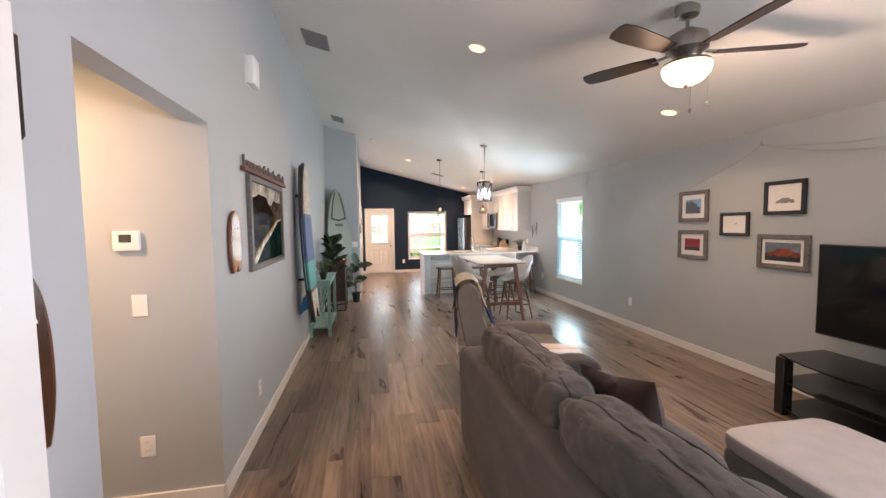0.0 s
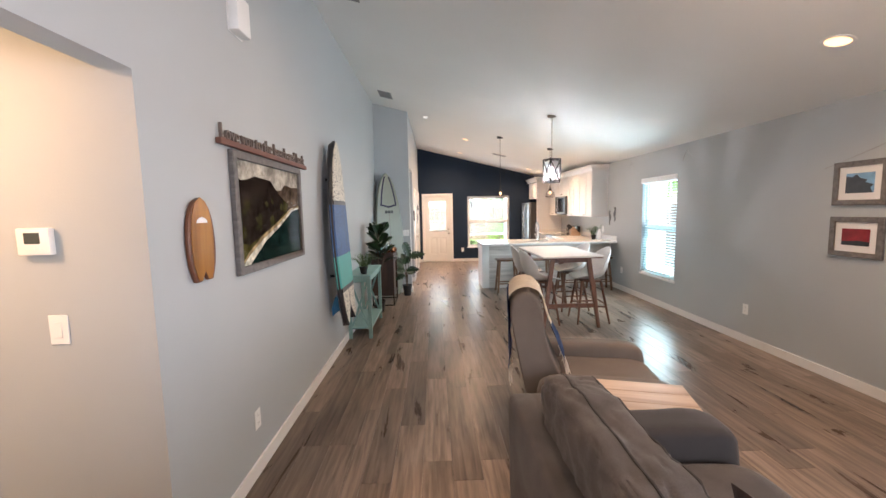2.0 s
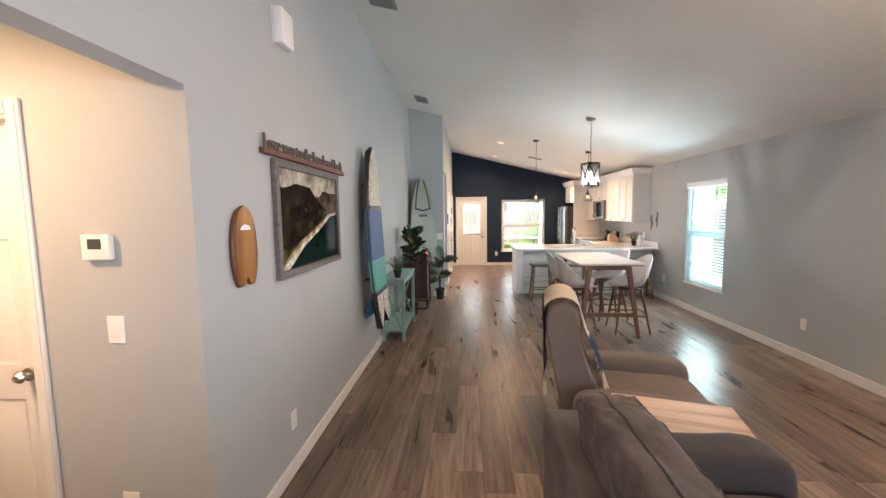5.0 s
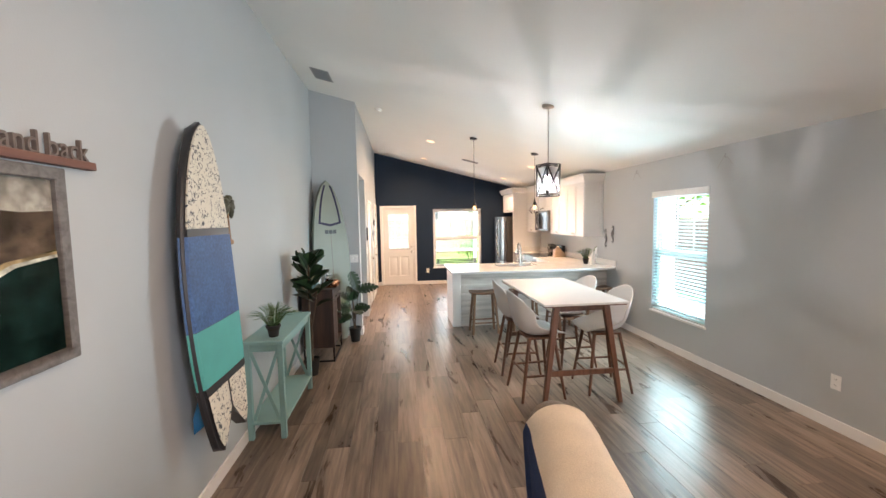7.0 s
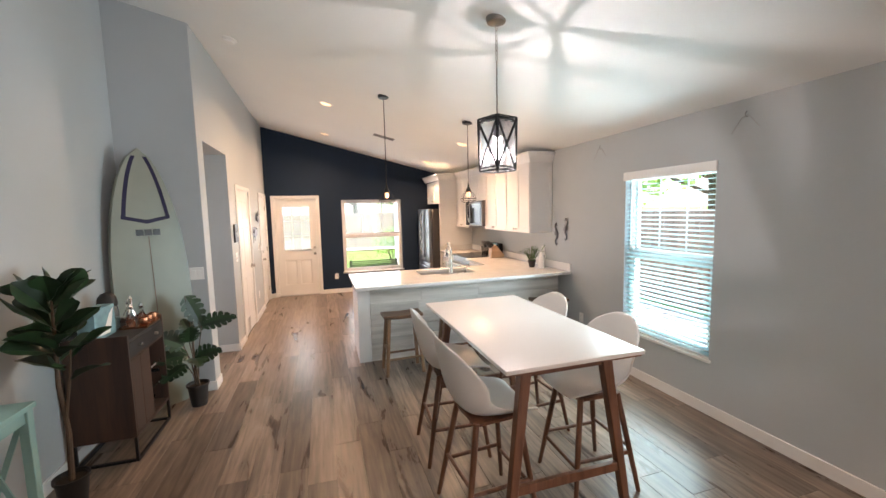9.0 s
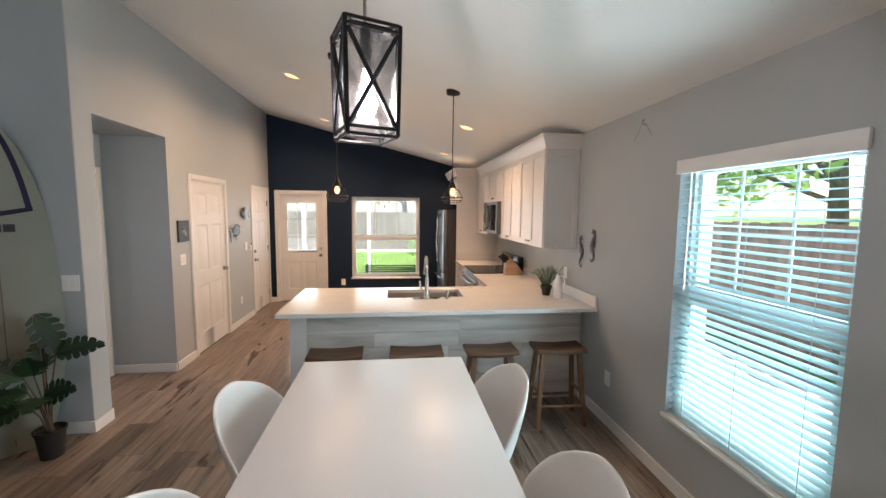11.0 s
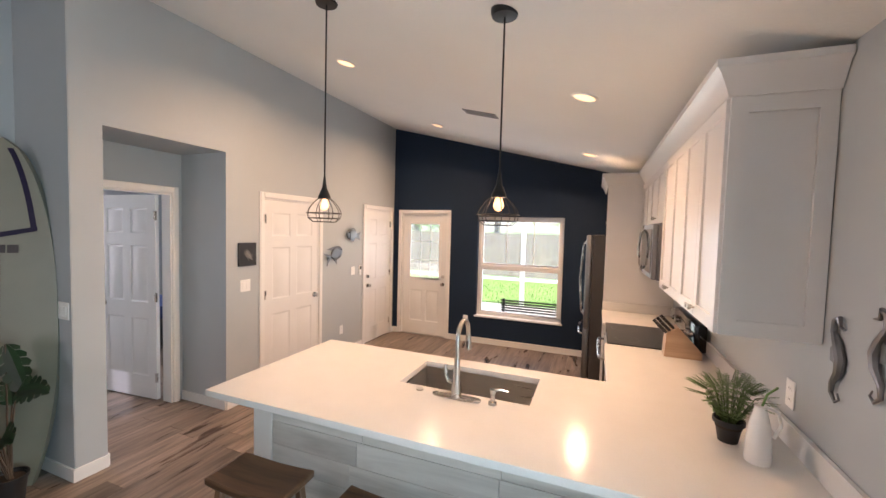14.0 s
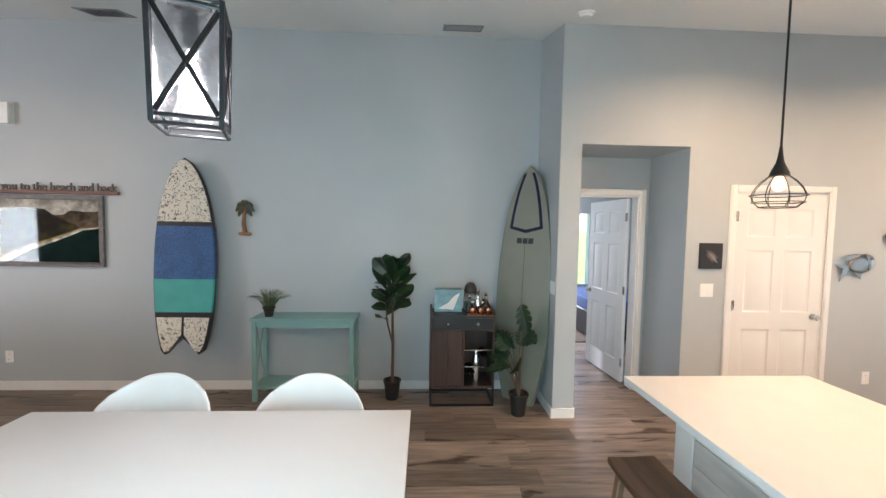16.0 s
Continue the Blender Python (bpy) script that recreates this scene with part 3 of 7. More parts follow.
# half-glazed back door
casing("white painted casing round the glazed back door", 0.815, 2.02, (0.16, YB, 0), 0, depth=0.16)
bd = thing("door_6", "white back door with blinds in its glass", "door", (0.177, YB + 0.055, 0.012))
bd["kind"] = "structure"
W6, H6 = 0.781, 1.99
low = [(0.13, 0.36, 0.22, 0.74), (0.42, 0.65, 0.22, 0.74)]
lite = (0.11, 0.675, 0.93, 1.885)
part("leaf", frame_around(bmesh.new(), W6, H6, low + [lite], -0.022, 0.022), M_DOOR, bd)
for q in low:
    panel(bd, *q)
part("back_skin", B(0.1, 0.68, 0.002, 0.008, 0.2, 0.76), M_DOOR, bd)
bm = frame_around(bmesh.new(), W6, H6, [(0.135, 0.65, 0.955, 1.86), (-1, 0.105, -1, 9), (0.68, 9, -1, 9), (-1, 9, -1, 0.925), (-1, 9, 1.89, 9)], -0.034, -0.0225)
part("glazing_frame", bm, M_TRIM, bd)
gl = part("pane", B(0.112, 0.673, -0.003, 0.003, 0.932, 1.883), M_PANE, bd)
gl.visible_shadow = False
for x in (0.307, 0.478):
    part("muntin", B(x - 0.006, x + 0.006, 0.004, 0.012, 0.94, 1.88), M_TRIM, bd)
for z in (1.24, 1.55):
    part("muntin", B(0.112, 0.673, 0.0041, 0.0119, z - 0.006, z + 0.006), M_TRIM, bd)
for i in range(22):
    part("blind_slat", B(0.14, 0.645, -0.019, -0.0055, 0.962 + i * 0.0105, 0.9635 + i * 0.0105), M_PLASTIC, bd)
part("blind_rail", B(0.137, 0.648, -0.021, -0.005, 1.835, 1.858, bevel=0.003), M_PLASTIC, bd)
knob(bd, 0.725, 0.86, y=-0.022)
part("deadbolt", T((0.725, -0.022, 0.985), (0.725, -0.045, 0.985), 0.030, 0.024, n=18), M_NICKEL, bd, "satin nickel deadbolt")
part("threshold", B(-0.01, 0.79, -0.05, 0.09, -0.012, 0.008), M_STEEL, bd, "metal threshold")


def window(name, label, w, h, where, rz, wall, meeting=0.5, sill_out=0.02):
    """A white single-hung window in an opening of w by h; local x along it, +y outwards."""
    o = thing(name, label, "window", where, rz)
    o["kind"] = "structure"
    y0, y1, f = wall - 0.085, wall - 0.02, 0.045
    bm = frame_around(bmesh.new(), w, h, [(f, w - f, f, h - f)], y0, y1)
    part("window_frame", bm, M_TRIM, o)
    m = h * meeting
    part("meeting_rail", B(f, w - f, y0 - 0.004, y1 - 0.004, m - 0.022, m + 0.022, bevel=0.004), M_TRIM, o)
    for za, zb, dy in ((f, m - 0.022, 0.0), (m + 0.022, h - f, 0.02)):
        bm = frame_around(bmesh.new(), w, h, [(f + 0.028, w - f - 0.028, za + 0.028, zb - 0.028), (-1, f + 0.001, -1, 9), (w - f - 0.001, 9, -1, 9), (-1, 9, -1, za + 0.001), (-1, 9, zb - 0.001, 9)], y0 + 0.006 + dy, y0 + 0.034 + dy)
        part("sash", bm, M_TRIM, o)
        g = part("pane", B(f + 0.026, w - f - 0.026, y0 + 0.018 + dy, y0 + 0.022 + dy, za + 0.026, zb - 0.026), M_PANE, o)
        g.visible_shadow = False
    part("window_sill", B(-0.02, w + 0.02, -sill_out, y0 + 0.002, -0.022, 0.003, bevel=0.004), M_TRIM, o, "white painted sill")
    return o


wr = window("window_1", "white single-hung window with half-open blinds", WIN_R[1] - WIN_R[0], WIN_R[3] - WIN_R[2], (XR, WIN_R[1], WIN_R[2]), -90, 0.15)
wb = window("window_2", "white single-hung window onto the back yard", WIN_B[1] - WIN_B[0], WIN_B[3] - WIN_B[2], (WIN_B[0], YB, WIN_B[2]), 0, 0.16)
for x in (0.44, 0.855):
    part("grille_bar", B(x - 0.006, x + 0.006, 0.1085, 0.1145, 0.80, 1.50), M_TRIM, wb)

for x in (0.33, 0.615):
    part("grille_bar", B(x - 0.007, x + 0.007, 0.0985, 0.1045, 0.82, 1.50), M_TRIM, wr)
part("grille_bar", B(0.075, 0.87, 0.0984, 0.1046, 1.16, 1.174), M_TRIM, wr)

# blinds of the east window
# White slats; the cyan of the daylight is put into both their colours.
M_SLAT = mat("daylight_cyan_slat", (0.62, 0.78, 0.80), 0.5, vary=0.03)
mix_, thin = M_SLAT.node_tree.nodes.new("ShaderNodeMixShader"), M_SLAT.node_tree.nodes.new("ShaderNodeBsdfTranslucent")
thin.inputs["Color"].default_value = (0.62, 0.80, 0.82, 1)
mix_.inputs[0].default_value = 0.35
M_SLAT.node_tree.links.new(M_SLAT.node_tree.nodes["Principled BSDF"].outputs[0], mix_.inputs[1])
M_SLAT.node_tree.links.new(thin.outputs[0], mix_.inputs[2])
M_SLAT.node_tree.links.new(mix_.outputs[0], M_SLAT.node_tree.nodes["Material Output"].inputs["Surface"])
bl = thing("window_blind", "white horizontal slat blind, slats half open", "blind", (XR, WIN_R[1], WIN_R[2]), -90, group="slat blinds in the windows")
BW = WIN_R[1] - WIN_R[0]
HB = WIN_R[3] - WIN_R[2]
part("headrail", B(0.006, BW - 0.006, 0.008, 0.055, HB - 0.062, HB - 0.002, bevel=0.004), M_PLASTIC, bl)
part("valance", B(-0.012, BW + 0.012, -0.022, -0.004, HB - 0.07, HB + 0.012, bevel=0.005, seg=2), M_PLASTIC, bl, "white moulded valance")
bm = bmesh.new()
L = BW - 0.02
pts = [(-0.025, -0.001), (-0.012, 0.0005), (0.0, 0.001), (0.012, 0.0005), (0.025, -0.001)]
a = [bm.verts.new((-L / 2, u, v)) for u, v in pts]
b = [bm.verts.new((L / 2, u, v)) for u, v in pts]
for i in range(4):
    bm.faces.new((a[i], a[i + 1], b[i + 1], b[i]))
bmesh.ops.solidify(bm, geom=bm.faces[:], thickness=0.0014)
slat = mesh_of("slat", bm, M_SLAT)
n = 36
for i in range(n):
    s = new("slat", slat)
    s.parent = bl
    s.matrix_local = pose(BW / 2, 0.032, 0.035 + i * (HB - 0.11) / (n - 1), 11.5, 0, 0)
part("bottom_rail", B(0.01, BW - 0.01, 0.010, 0.056, 0.004, 0.022, bevel=0.004), M_PLASTIC, bl)
for x in (0.13, BW / 2, BW - 0.13):
    part("ladder_cord", T((x, 0.005, 0.02), (x, 0.005, HB - 0.06), 0.0012, n=5), M_PLASTIC, bl)
part("tilt_wand", T((0.09, -0.004, HB - 0.75), (0.09, 0.0, HB - 0.05), 0.005, n=8), M_PLASTIC, bl)

copy_thing(bl, pose(XR, WIN_S[1], WIN_S[2], 0, 0, -90))

# bedroom and entry windows
window("window_3", "white bedroom window with daylight behind", 1.5, 1.38, (-4.1, 8.47, 0.62), 90, 0.15)
window("window_4", "white single-hung window near the entry", WIN_S[1] - WIN_S[0], WIN_S[3] - WIN_S[2], (XR, WIN_S[1], WIN_S[2]), -90, 0.15)

# ---------------------------------------------------------------- outdoors
M_GRASS = mat("lawn", (0.13, 0.24, 0.055), 0.9, vary=0.35, scale=1.2, grain=0.4, grain_scale=60, bump=1.0, bump_scale=60)
M_BLADE = mat("grass_blade", (0.15, 0.27, 0.06), 0.7, vary=0.3, rand=0.3, island=True)
M_CONC = mat("patio_concrete", (0.34, 0.33, 0.31), 0.85, vary=0.12, scale=3, grain=0.1)
M_FENCE = wood("weathered_fence_board", (0.20, 0.135, 0.10), (0.44, 0.32, 0.25), rough=0.85, along="z", scale=0.7, rand=0.18, island=True)
M_PALE = mat("white_vinyl", (0.80, 0.80, 0.79), 0.5, vary=0.03)
M_CROWN = foliage("tree_leaf", (0.22, 0.38, 0.09), (0.42, 0.66, 0.14))
M_BARK = mat("bark", (0.13, 0.095, 0.07), 0.95, vary=0.3, scale=12, bump=0.8, bump_scale=30)
bm = bmesh.new()
g = [-600, -60, -20, 24, 60, 600]
grid = [[bm.verts.new((x, y + 5, -0.13)) for x in g] for y in g]
for j in range(5):
    for i in range(5):
        bm.faces.new((grid[j][i], grid[j][i + 1], grid[j + 1][i + 1], grid[j + 1][i]))
tagged(part("ground", bm, M_GRASS), "green lawn round the house", "ground", kind="structure")
tagged(part("pavement_patio", B(-2.0, 4.6, YB + 0.165, 16.4, -0.15, -0.06, bevel=0.01), M_CONC), "pale concrete patio slab", "patio", kind="structure")
tagged(part("pavement_side", B(4.16, 6.9, -4.0, 14.0, -0.15, -0.10, bevel=0.01), mat("pale_gravel", (0.36, 0.34, 0.31), 0.9, vary=0.2, scale=4, grain=0.25, grain_scale=90, bump=0.8, bump_scale=90)), "pale gravel strip beside the house", "gravel path", kind="structure")
rng = random.Random(3)
bm = bmesh.new()
for i in range(5200):
    x, y = rng.uniform(-3.5, 5.5), 16.5 + 5.5 * rng.random() ** 1.4
    h, a = rng.uniform(0.04, 0.10), rng.uniform(0, 6.28)
    dx, dy = 0.008 * math.cos(a), 0.008 * math.sin(a)
    bm.faces.new([bm.verts.new(p) for p in ((x - dx, y - dy, -0.13), (x + dx, y + dy, -0.13), (x + 3 * dy, y - 3 * dx, -0.13 + h))])
tagged(part("grass", bm, M_BLADE), "short green grass blades on the lawn", "grass", kind="stuff")


def fence(label, x0, y0, x1, y1, h, material):
    d = Vector((x1 - x0, y1 - y0, 0))
    ln = d.length
    f = thing("fence", label, "fence", (x0, y0, -0.13), math.degrees(math.atan2(d.y, d.x)))
    k = int(ln / 0.145)
    bm = bmesh.new()
    r = random.Random(k)
    for i in range(k):
        x = i * 0.145
        box(bm, x, x + 0.139, -0.011, 0.011, 0.02, h + r.uniform(-0.012, 0.012))
    part("boards", bm, material, f, kind="stuff")
    for z in (0.35, h - 0.3):
        part("rail", B(0, ln, -0.05, -0.012, z, z + 0.09), material, f)
    for i in range(int(ln / 2.4) + 1):
        part("post", B(i * 2.4 - 0.045, i * 2.4 + 0.045, -0.14, -0.051, 0, h + 0.02, bevel=0.006), material, f)
    return f


fence("weathered brown wooden privacy fence across the yard", 9.0, 23.0, -9.0, 23.0, 1.8, M_FENCE)
fence("weathered brown wooden privacy fence beside the house", 7.2, -6.0, 7.2, 23.0, 1.75, M_FENCE)
# white posts and beams of the screened porch
porch = thing("porch_frame", "white screened porch frame over the patio", "porch frame", (0, 16.3, -0.06))
M_SCREEN = pane_glass("insect_screen", 0.16)
for xa, xb in ((-1.85, -0.25), (-0.15, 1.52), (1.62, 3.25), (3.35, 4.45)):
    part("screen", B(xa, xb, -0.003, 0.003, 0.69, 2.44), M_SCREEN, porch, "grey insect screen")
for x in (-1.9, -0.2, 1.57, 3.3, 4.5):
    part("post", B(x - 0.05, x + 0.05, -0.05, 0.05, 0, 2.45, bevel=0.005), M_PALE, porch)
for z in (0.62, 2.45):
    part("beam", B(-1.95, 4.55, -0.045, 0.045, z, z + (0.10 if z > 1 else 0.06), bevel=0.004), M_PALE, porch)
# slatted bench on the patio
bench = thing("patio_bench", "black slatted metal bench on the patio", "bench", (2.25, 13.5, -0.06))
for i in range(7):
    part("back_slat", B(-0.6, 0.6, 0.20 - i * 0.004, 0.215 - i * 0.004, 0.30 + i * 0.045, 0.328 + i * 0.045), M_BLACK, bench)
for i in range(5):
    part("seat_slat", B(-0.6, 0.6, -0.2 + i * 0.08, -0.14 + i * 0.08, 0.27, 0.29), M_BLACK, bench)
for x in (-0.55, 0.55):
    for y in (-0.17, 0.2):
        part("leg", B(x - 0.02, x + 0.02, y - 0.02, y + 0.02, 0, 0.27 if y < 0 else 0.62), M_BLACK, bench)


def leafy(bm, c, r, count, size, rnd):
    for i in range(count):
        d = Vector((rnd.gauss(0, 1), rnd.gauss(0, 1), rnd.gauss(0, 0.8))).normalized() * r * rnd.random() ** 0.4
        p = Vector(c) + d
        u = Vector((rnd.gauss(0, 1), rnd.gauss(0, 1), rnd.gauss(0, 1))).normalized()
        v = u.orthogonal().normalized()
        s = size * rnd.uniform(0.6, 1.3)
        bm.faces.new([bm.verts.new(q) for q in (p - u * s, p + v * s * 0.45, p + u * s, p - v * s * 0.45)])


def tree(label, x, y, h, r, seed):
    rnd = random.Random(seed)
    t = thing("tree", label, "tree", (x, y, -0.13), group="trees behind the fences")
    bm = bmesh.new()
    pipe(bm, [(0, 0, 0), (0.05, 0.02, h * 0.3), (-0.04, 0.06, h * 0.6), (0.03, 0, h * 0.85)], [0.19, 0.15, 0.10, 0.03], 9)
    crown = bmesh.new()
    for i in range(11):
        a, z = rnd.uniform(0, 6.28), h * rnd.uniform(0.35, 0.8)
        e = (r * 0.75 * math.cos(a), r * 0.75 * math.sin(a), z + rnd.uniform(0.3, 0.9))
        pipe(bm, [(0, 0, z * 0.85), (e[0] * 0.5, e[1] * 0.5, z + 0.1), e], [0.06, 0.04, 0.015], 6)
        leafy(crown, e, r * rnd.uniform(0.4, 0.62), 420, 0.12, rnd)
    leafy(crown, (0, 0, h * 0.85), r * 0.7, 420, 0.13, rnd)
    part("trunk", bm, M_BARK, t)
    part("crown", crown, M_CROWN, t)


for i, (x, y, h, r) in enumerate(((10.5, 7.4, 5.2, 2.2), (10.2, 11.2, 5.8, 2.4), (11.2, 3.2, 5.0, 2.2), (10.5, 15.5, 6.0, 2.4), (-1.5, 26.0, 6.2, 2.6), (2.8, 25.6, 5.8, 2.5), (6.5, 26.5, 6.5, 2.8), (10.8, 19.8, 6, 2.5), (-6, 26, 6, 2.6))):
    tree("leafy green tree behind the fence", x, y, h, r, i + 1)
bush = thing("shrub", "round green shrub beside the patio", "shrub", (3.35, 17.3, -0.13))
rnd = random.Random(8)
bm = bmesh.new()
for i in range(6):
    pipe(bm, [(0, 0, 0), (rnd.uniform(-0.2, 0.2), rnd.uniform(-0.2, 0.2), 0.5), (rnd.uniform(-0.4, 0.4), rnd.uniform(-0.4, 0.4), 1.0)], [0.02, 0.014, 0.006], 5)
part("stems", bm, M_BARK, bush)
bm = bmesh.new()
for i in range(9):
    leafy(bm, (rnd.uniform(-0.4, 0.4), rnd.uniform(-0.4, 0.4), rnd.uniform(0.4, 1.3)), 0.34, 110, 0.06, rnd)
part("foliage", bm, M_CROWN, bush)
# stucco column and arch outside the east window
pc = thing("porch_column", "pale stucco column with an arched top", "column", (0, 0, -0.10))
M_STUCCO = mat("pale_stucco", (0.70, 0.68, 0.63), 0.9, vary=0.05, scale=3, grain=0.08, grain_scale=140, bump=0.6, bump_scale=160)
part("shaft", B(4.40, 4.77, 7.86, 8.22, 0, 2.462, bevel=0.008), M_STUCCO, pc)
part("plinth", B(4.36, 4.81, 7.82, 8.26, 0, 0.16, bevel=0.008), M_STUCCO, pc)
curve = [(4.771 + 0.75 * (1 - math.cos(a)), 2.0 + 0.44 * math.sin(a)) for a in (math.pi / 2 * i / 10 for i in range(11))]
part("arch", slab(bmesh.new(), curve + [(5.75, 2.46), (5.75, 2.62), (4.771, 2.62)], 7.90, 8.18, lambda u, v, w: (u, w, v)), M_STUCCO, pc)
# roof of the house: eaves outside the walls
tagged(part("roof_eave", B(XR + 0.15, XR + 0.55, YF - 0.5, YB + 0.6, 2.36, 2.44), M_PALE), "white soffit of the roof's eave", "eave", kind="structure")

# ---------------------------------------------------------------- kitchen
def handle(parent, x, y, z):
    bm = bmesh.new()
    tube(bm, (x, y, z), (x - 0.016, y, z), 0.005, n=8)
    tube(bm, (x - 0.016, y, z), (x - 0.030, y, z), 0.012, 0.014, n=12)
    part("knob", bm, M_NICKEL, parent, "satin nickel knob")


def shaker(parent, x, y0, y1, z0, z1, knob_at=None):
    """A shaker door on a face that looks to -x."""
    g, fr = 0.0018, 0.058
    y0, y1, z0, z1 = y0 + g, y1 - g, z0 + g, z1 - g
    bm = bmesh.new()
    ys, zs = (y0, y0 + fr, y1 - fr, y1), (z0, z0 + fr, z1 - fr, z1)
    for i in range(3):
        for j in range(3):
            if (i, j) != (1, 1):
                box(bm, x - 0.020, x, ys[i], ys[i + 1], zs[j], zs[j + 1])
    d = part("door", weld(bm), M_CAB, parent)
    part("door_panel", B(x - 0.010, x - 0.001, y0 + fr, y1 - fr, z0 + fr, z1 - fr), M_CAB, d)
    if knob_at:
        handle(d, x - 0.020, *knob_at)
    return d


def upper(y0, y1, z0, z1, x=3.68, doors=2):
    c = thing("wall_cabinet", "white shaker wall cabinet with nickel knobs", "cabinet", (0, 0, 0), group="white wall cabinets")
    part("body", B(x, 3.997, y0 + 0.001, y1 - 0.001, z0, z1), M_CAB, c)
    w = (y1 - y0) / doors
    for i in range(doors):
        a, b = y0 + i * w, y0 + (i + 1) * w
        shaker(c, x, a, b, z0, z1, ((b - 0.03) if i % 2 == 0 else (a + 0.03), z0 + 0.045))
    return c


UZ0, UZ1 = 1.385, 2.305
u1 = upper(8.60, 9.32, UZ0, UZ1)
bm = bmesh.new()
for q in ((3.672, 3.730, UZ0, UZ1), (3.942, 3.996, UZ0, UZ1), (3.730, 3.942, UZ0, UZ0 + 0.06), (3.730, 3.942, UZ1 - 0.06, UZ1)):
    box(bm, q[0], q[1], 8.587, 8.5995, q[2], q[3])
part("end_panel", bm, M_CAB, u1)
upper(9.32, 10.04, UZ0, UZ1)
upper(10.04, 10.80, 1.862, UZ1)
upper(10.80, 11.485, UZ0, UZ1)
upper(11.52, 12.50, 1.86, UZ1, x=3.36)
tall = thing("fridge_side_panel", "tall white panel beside the refrigerator", "cabinet panel")
part("panel", B(3.334, 3.996, 11.489, 11.516, 0, UZ1, bevel=0.001), M_CAB, tall)
part("edge_strip", B(3.31, 3.3335, 11.487, 11.518, 0, UZ1, bevel=0.002), M_CAB, tall)
part("scribe_strip", B(3.985, 3.9975, 11.4835, 11.4885, 1.013, UZ1), M_CAB, tall)
# crown moulding on the cabinets
cr = thing("crown_moulding", "white stepped crown moulding on the wall cabinets", "moulding")
PRO = [(0.0, 0.0), (-0.012, 0.0), (-0.020, 0.022), (-0.052, 0.085), (-0.068, 0.098), (-0.068, 0.125), (0.0, 0.125)]


def crown_run(path):
    """Mitred run: path of (x, y, outward x, outward y)."""
    bm = bmesh.new()
    loops = [[bm.verts.new((x - ox * u, y - oy * u, UZ1 + v)) for u, v in PRO] for x, y, ox, oy in path]
    for a, b in zip(loops, loops[1:]):
        for i in range(len(PRO)):
            j = (i + 1) % len(PRO)
            bm.faces.new((a[i], a[j], b[j], b[i]))
    bm.faces.new(loops[0])
    bm.faces.new(loops[-1][::-1])
    return bm


part("run", crown_run([(3.997, 8.588, 0, -1), (3.672, 8.588, -1, -1), (3.672, 11.418, -1, 0)]), M_CAB, cr)
part("run", crown_run([(3.66, 11.487, 0, -1), (3.312, 11.487, -1, -1), (3.312, 12.52, -1, 0)]), M_CAB, cr)
part("top_board", B(3.672, 3.997, 8.59, 12.5, UZ1, UZ1 + 0.02), M_CAB, cr)

# base cabinets along the wall
for y0, y1, k in ((9.16, 10.035, 2), (10.805, 11.485, 2)):
    c = thing("base_cabinet", "white shaker base cabinet under the worktop", "cabinet", group="white base cabinets")
    part("body", B(3.385, 3.997, y0, y1, 0.10, 0.879), M_CAB, c)
    part("toe_kick", B(3.45, 3.99, y0 + 0.001, y1 - 0.001, 0.001, 0.10), M_BLKPLASTIC, c)
    w = (y1 - y0) / k
    for i in range(k):
        a = y0 + i * w
        shaker(c, 3.385, a, a + w, 0.11, 0.70, (a + w - 0.04, 0.65))
        shaker(c, 3.385, a, a + w, 0.71, 0.872, (a + w / 2, 0.79))

# peninsula: base with boarded front, worktop, sink
pen = thing("peninsula_base", "whitewashed board-clad kitchen peninsula base", "kitchen island", (0, 0, 0))
part("front_panel", B(1.55, 3.997, 8.446, 8.468, 0, 0.879), M_CAB, pen)
part("side_panel", B(1.41, 1.43, 8.56, 9.15, 0, 0.879), M_CAB, pen, "white painted end panel")
part("back_panel", B(1.431, 3.38, 9.13, 9.15, 0.1, 0.879), M_CAB, pen)
part("corner_post", B(1.408, 1.545, 8.428, 8.56, 0, 0.879, bevel=0.003), M_TRIM, pen, "white painted corner post")
part("ledger", B(1.546, 3.99, 8.425, 8.432, 0.80, 0.879), M_SHIP, pen)
rng = random.Random(11)
rows = 6
for r in range(rows):
    z0 = 0.002 + r * 0.133
    xs = [1.547] + sorted(1.547 + v for v in (rng.uniform(0.5, 0.9), rng.uniform(1.3, 1.9))) + [3.995]
    for a, b in zip(xs, xs[1:]):
        part("board", B(a + 0.001, b - 0.001, 8.431 + rng.uniform(-0.0015, 0.0015), 8.445, z0, z0 + 0.1305, bevel=0.0015), M_SHIP, pen)
top = thing("worktop", "white quartz worktop with an undermount sink cutout", "worktop")
bm = bmesh.new()
SX0, SX1, SY0, SY1 = 2.22, 2.94, 8.68, 9.06
xs, ys = [1.37, SX0, SX1, 3.30, 3.998], [8.157, SY0, SY1, 9.185, 10.037]
for i in range(4):
    for j in range(4):
        mx, my = (xs[i] + xs[i + 1]) / 2, (ys[j] + ys[j + 1]) / 2
        if (SX0 < mx < SX1 and SY0 < my < SY1) or (my > 9.185 and mx < 3.3):
            continue
        box(bm, xs[i], xs[i + 1], ys[j], ys[j + 1], 0.880, 0.915)
weld(bm)
soften(part("slab", bm, M_QUARTZ, top), 0.003, 2)
part("slab", B(3.30, 3.998, 10.803, 11.486, 0.880, 0.915, bevel=0.003), M_QUARTZ, top)
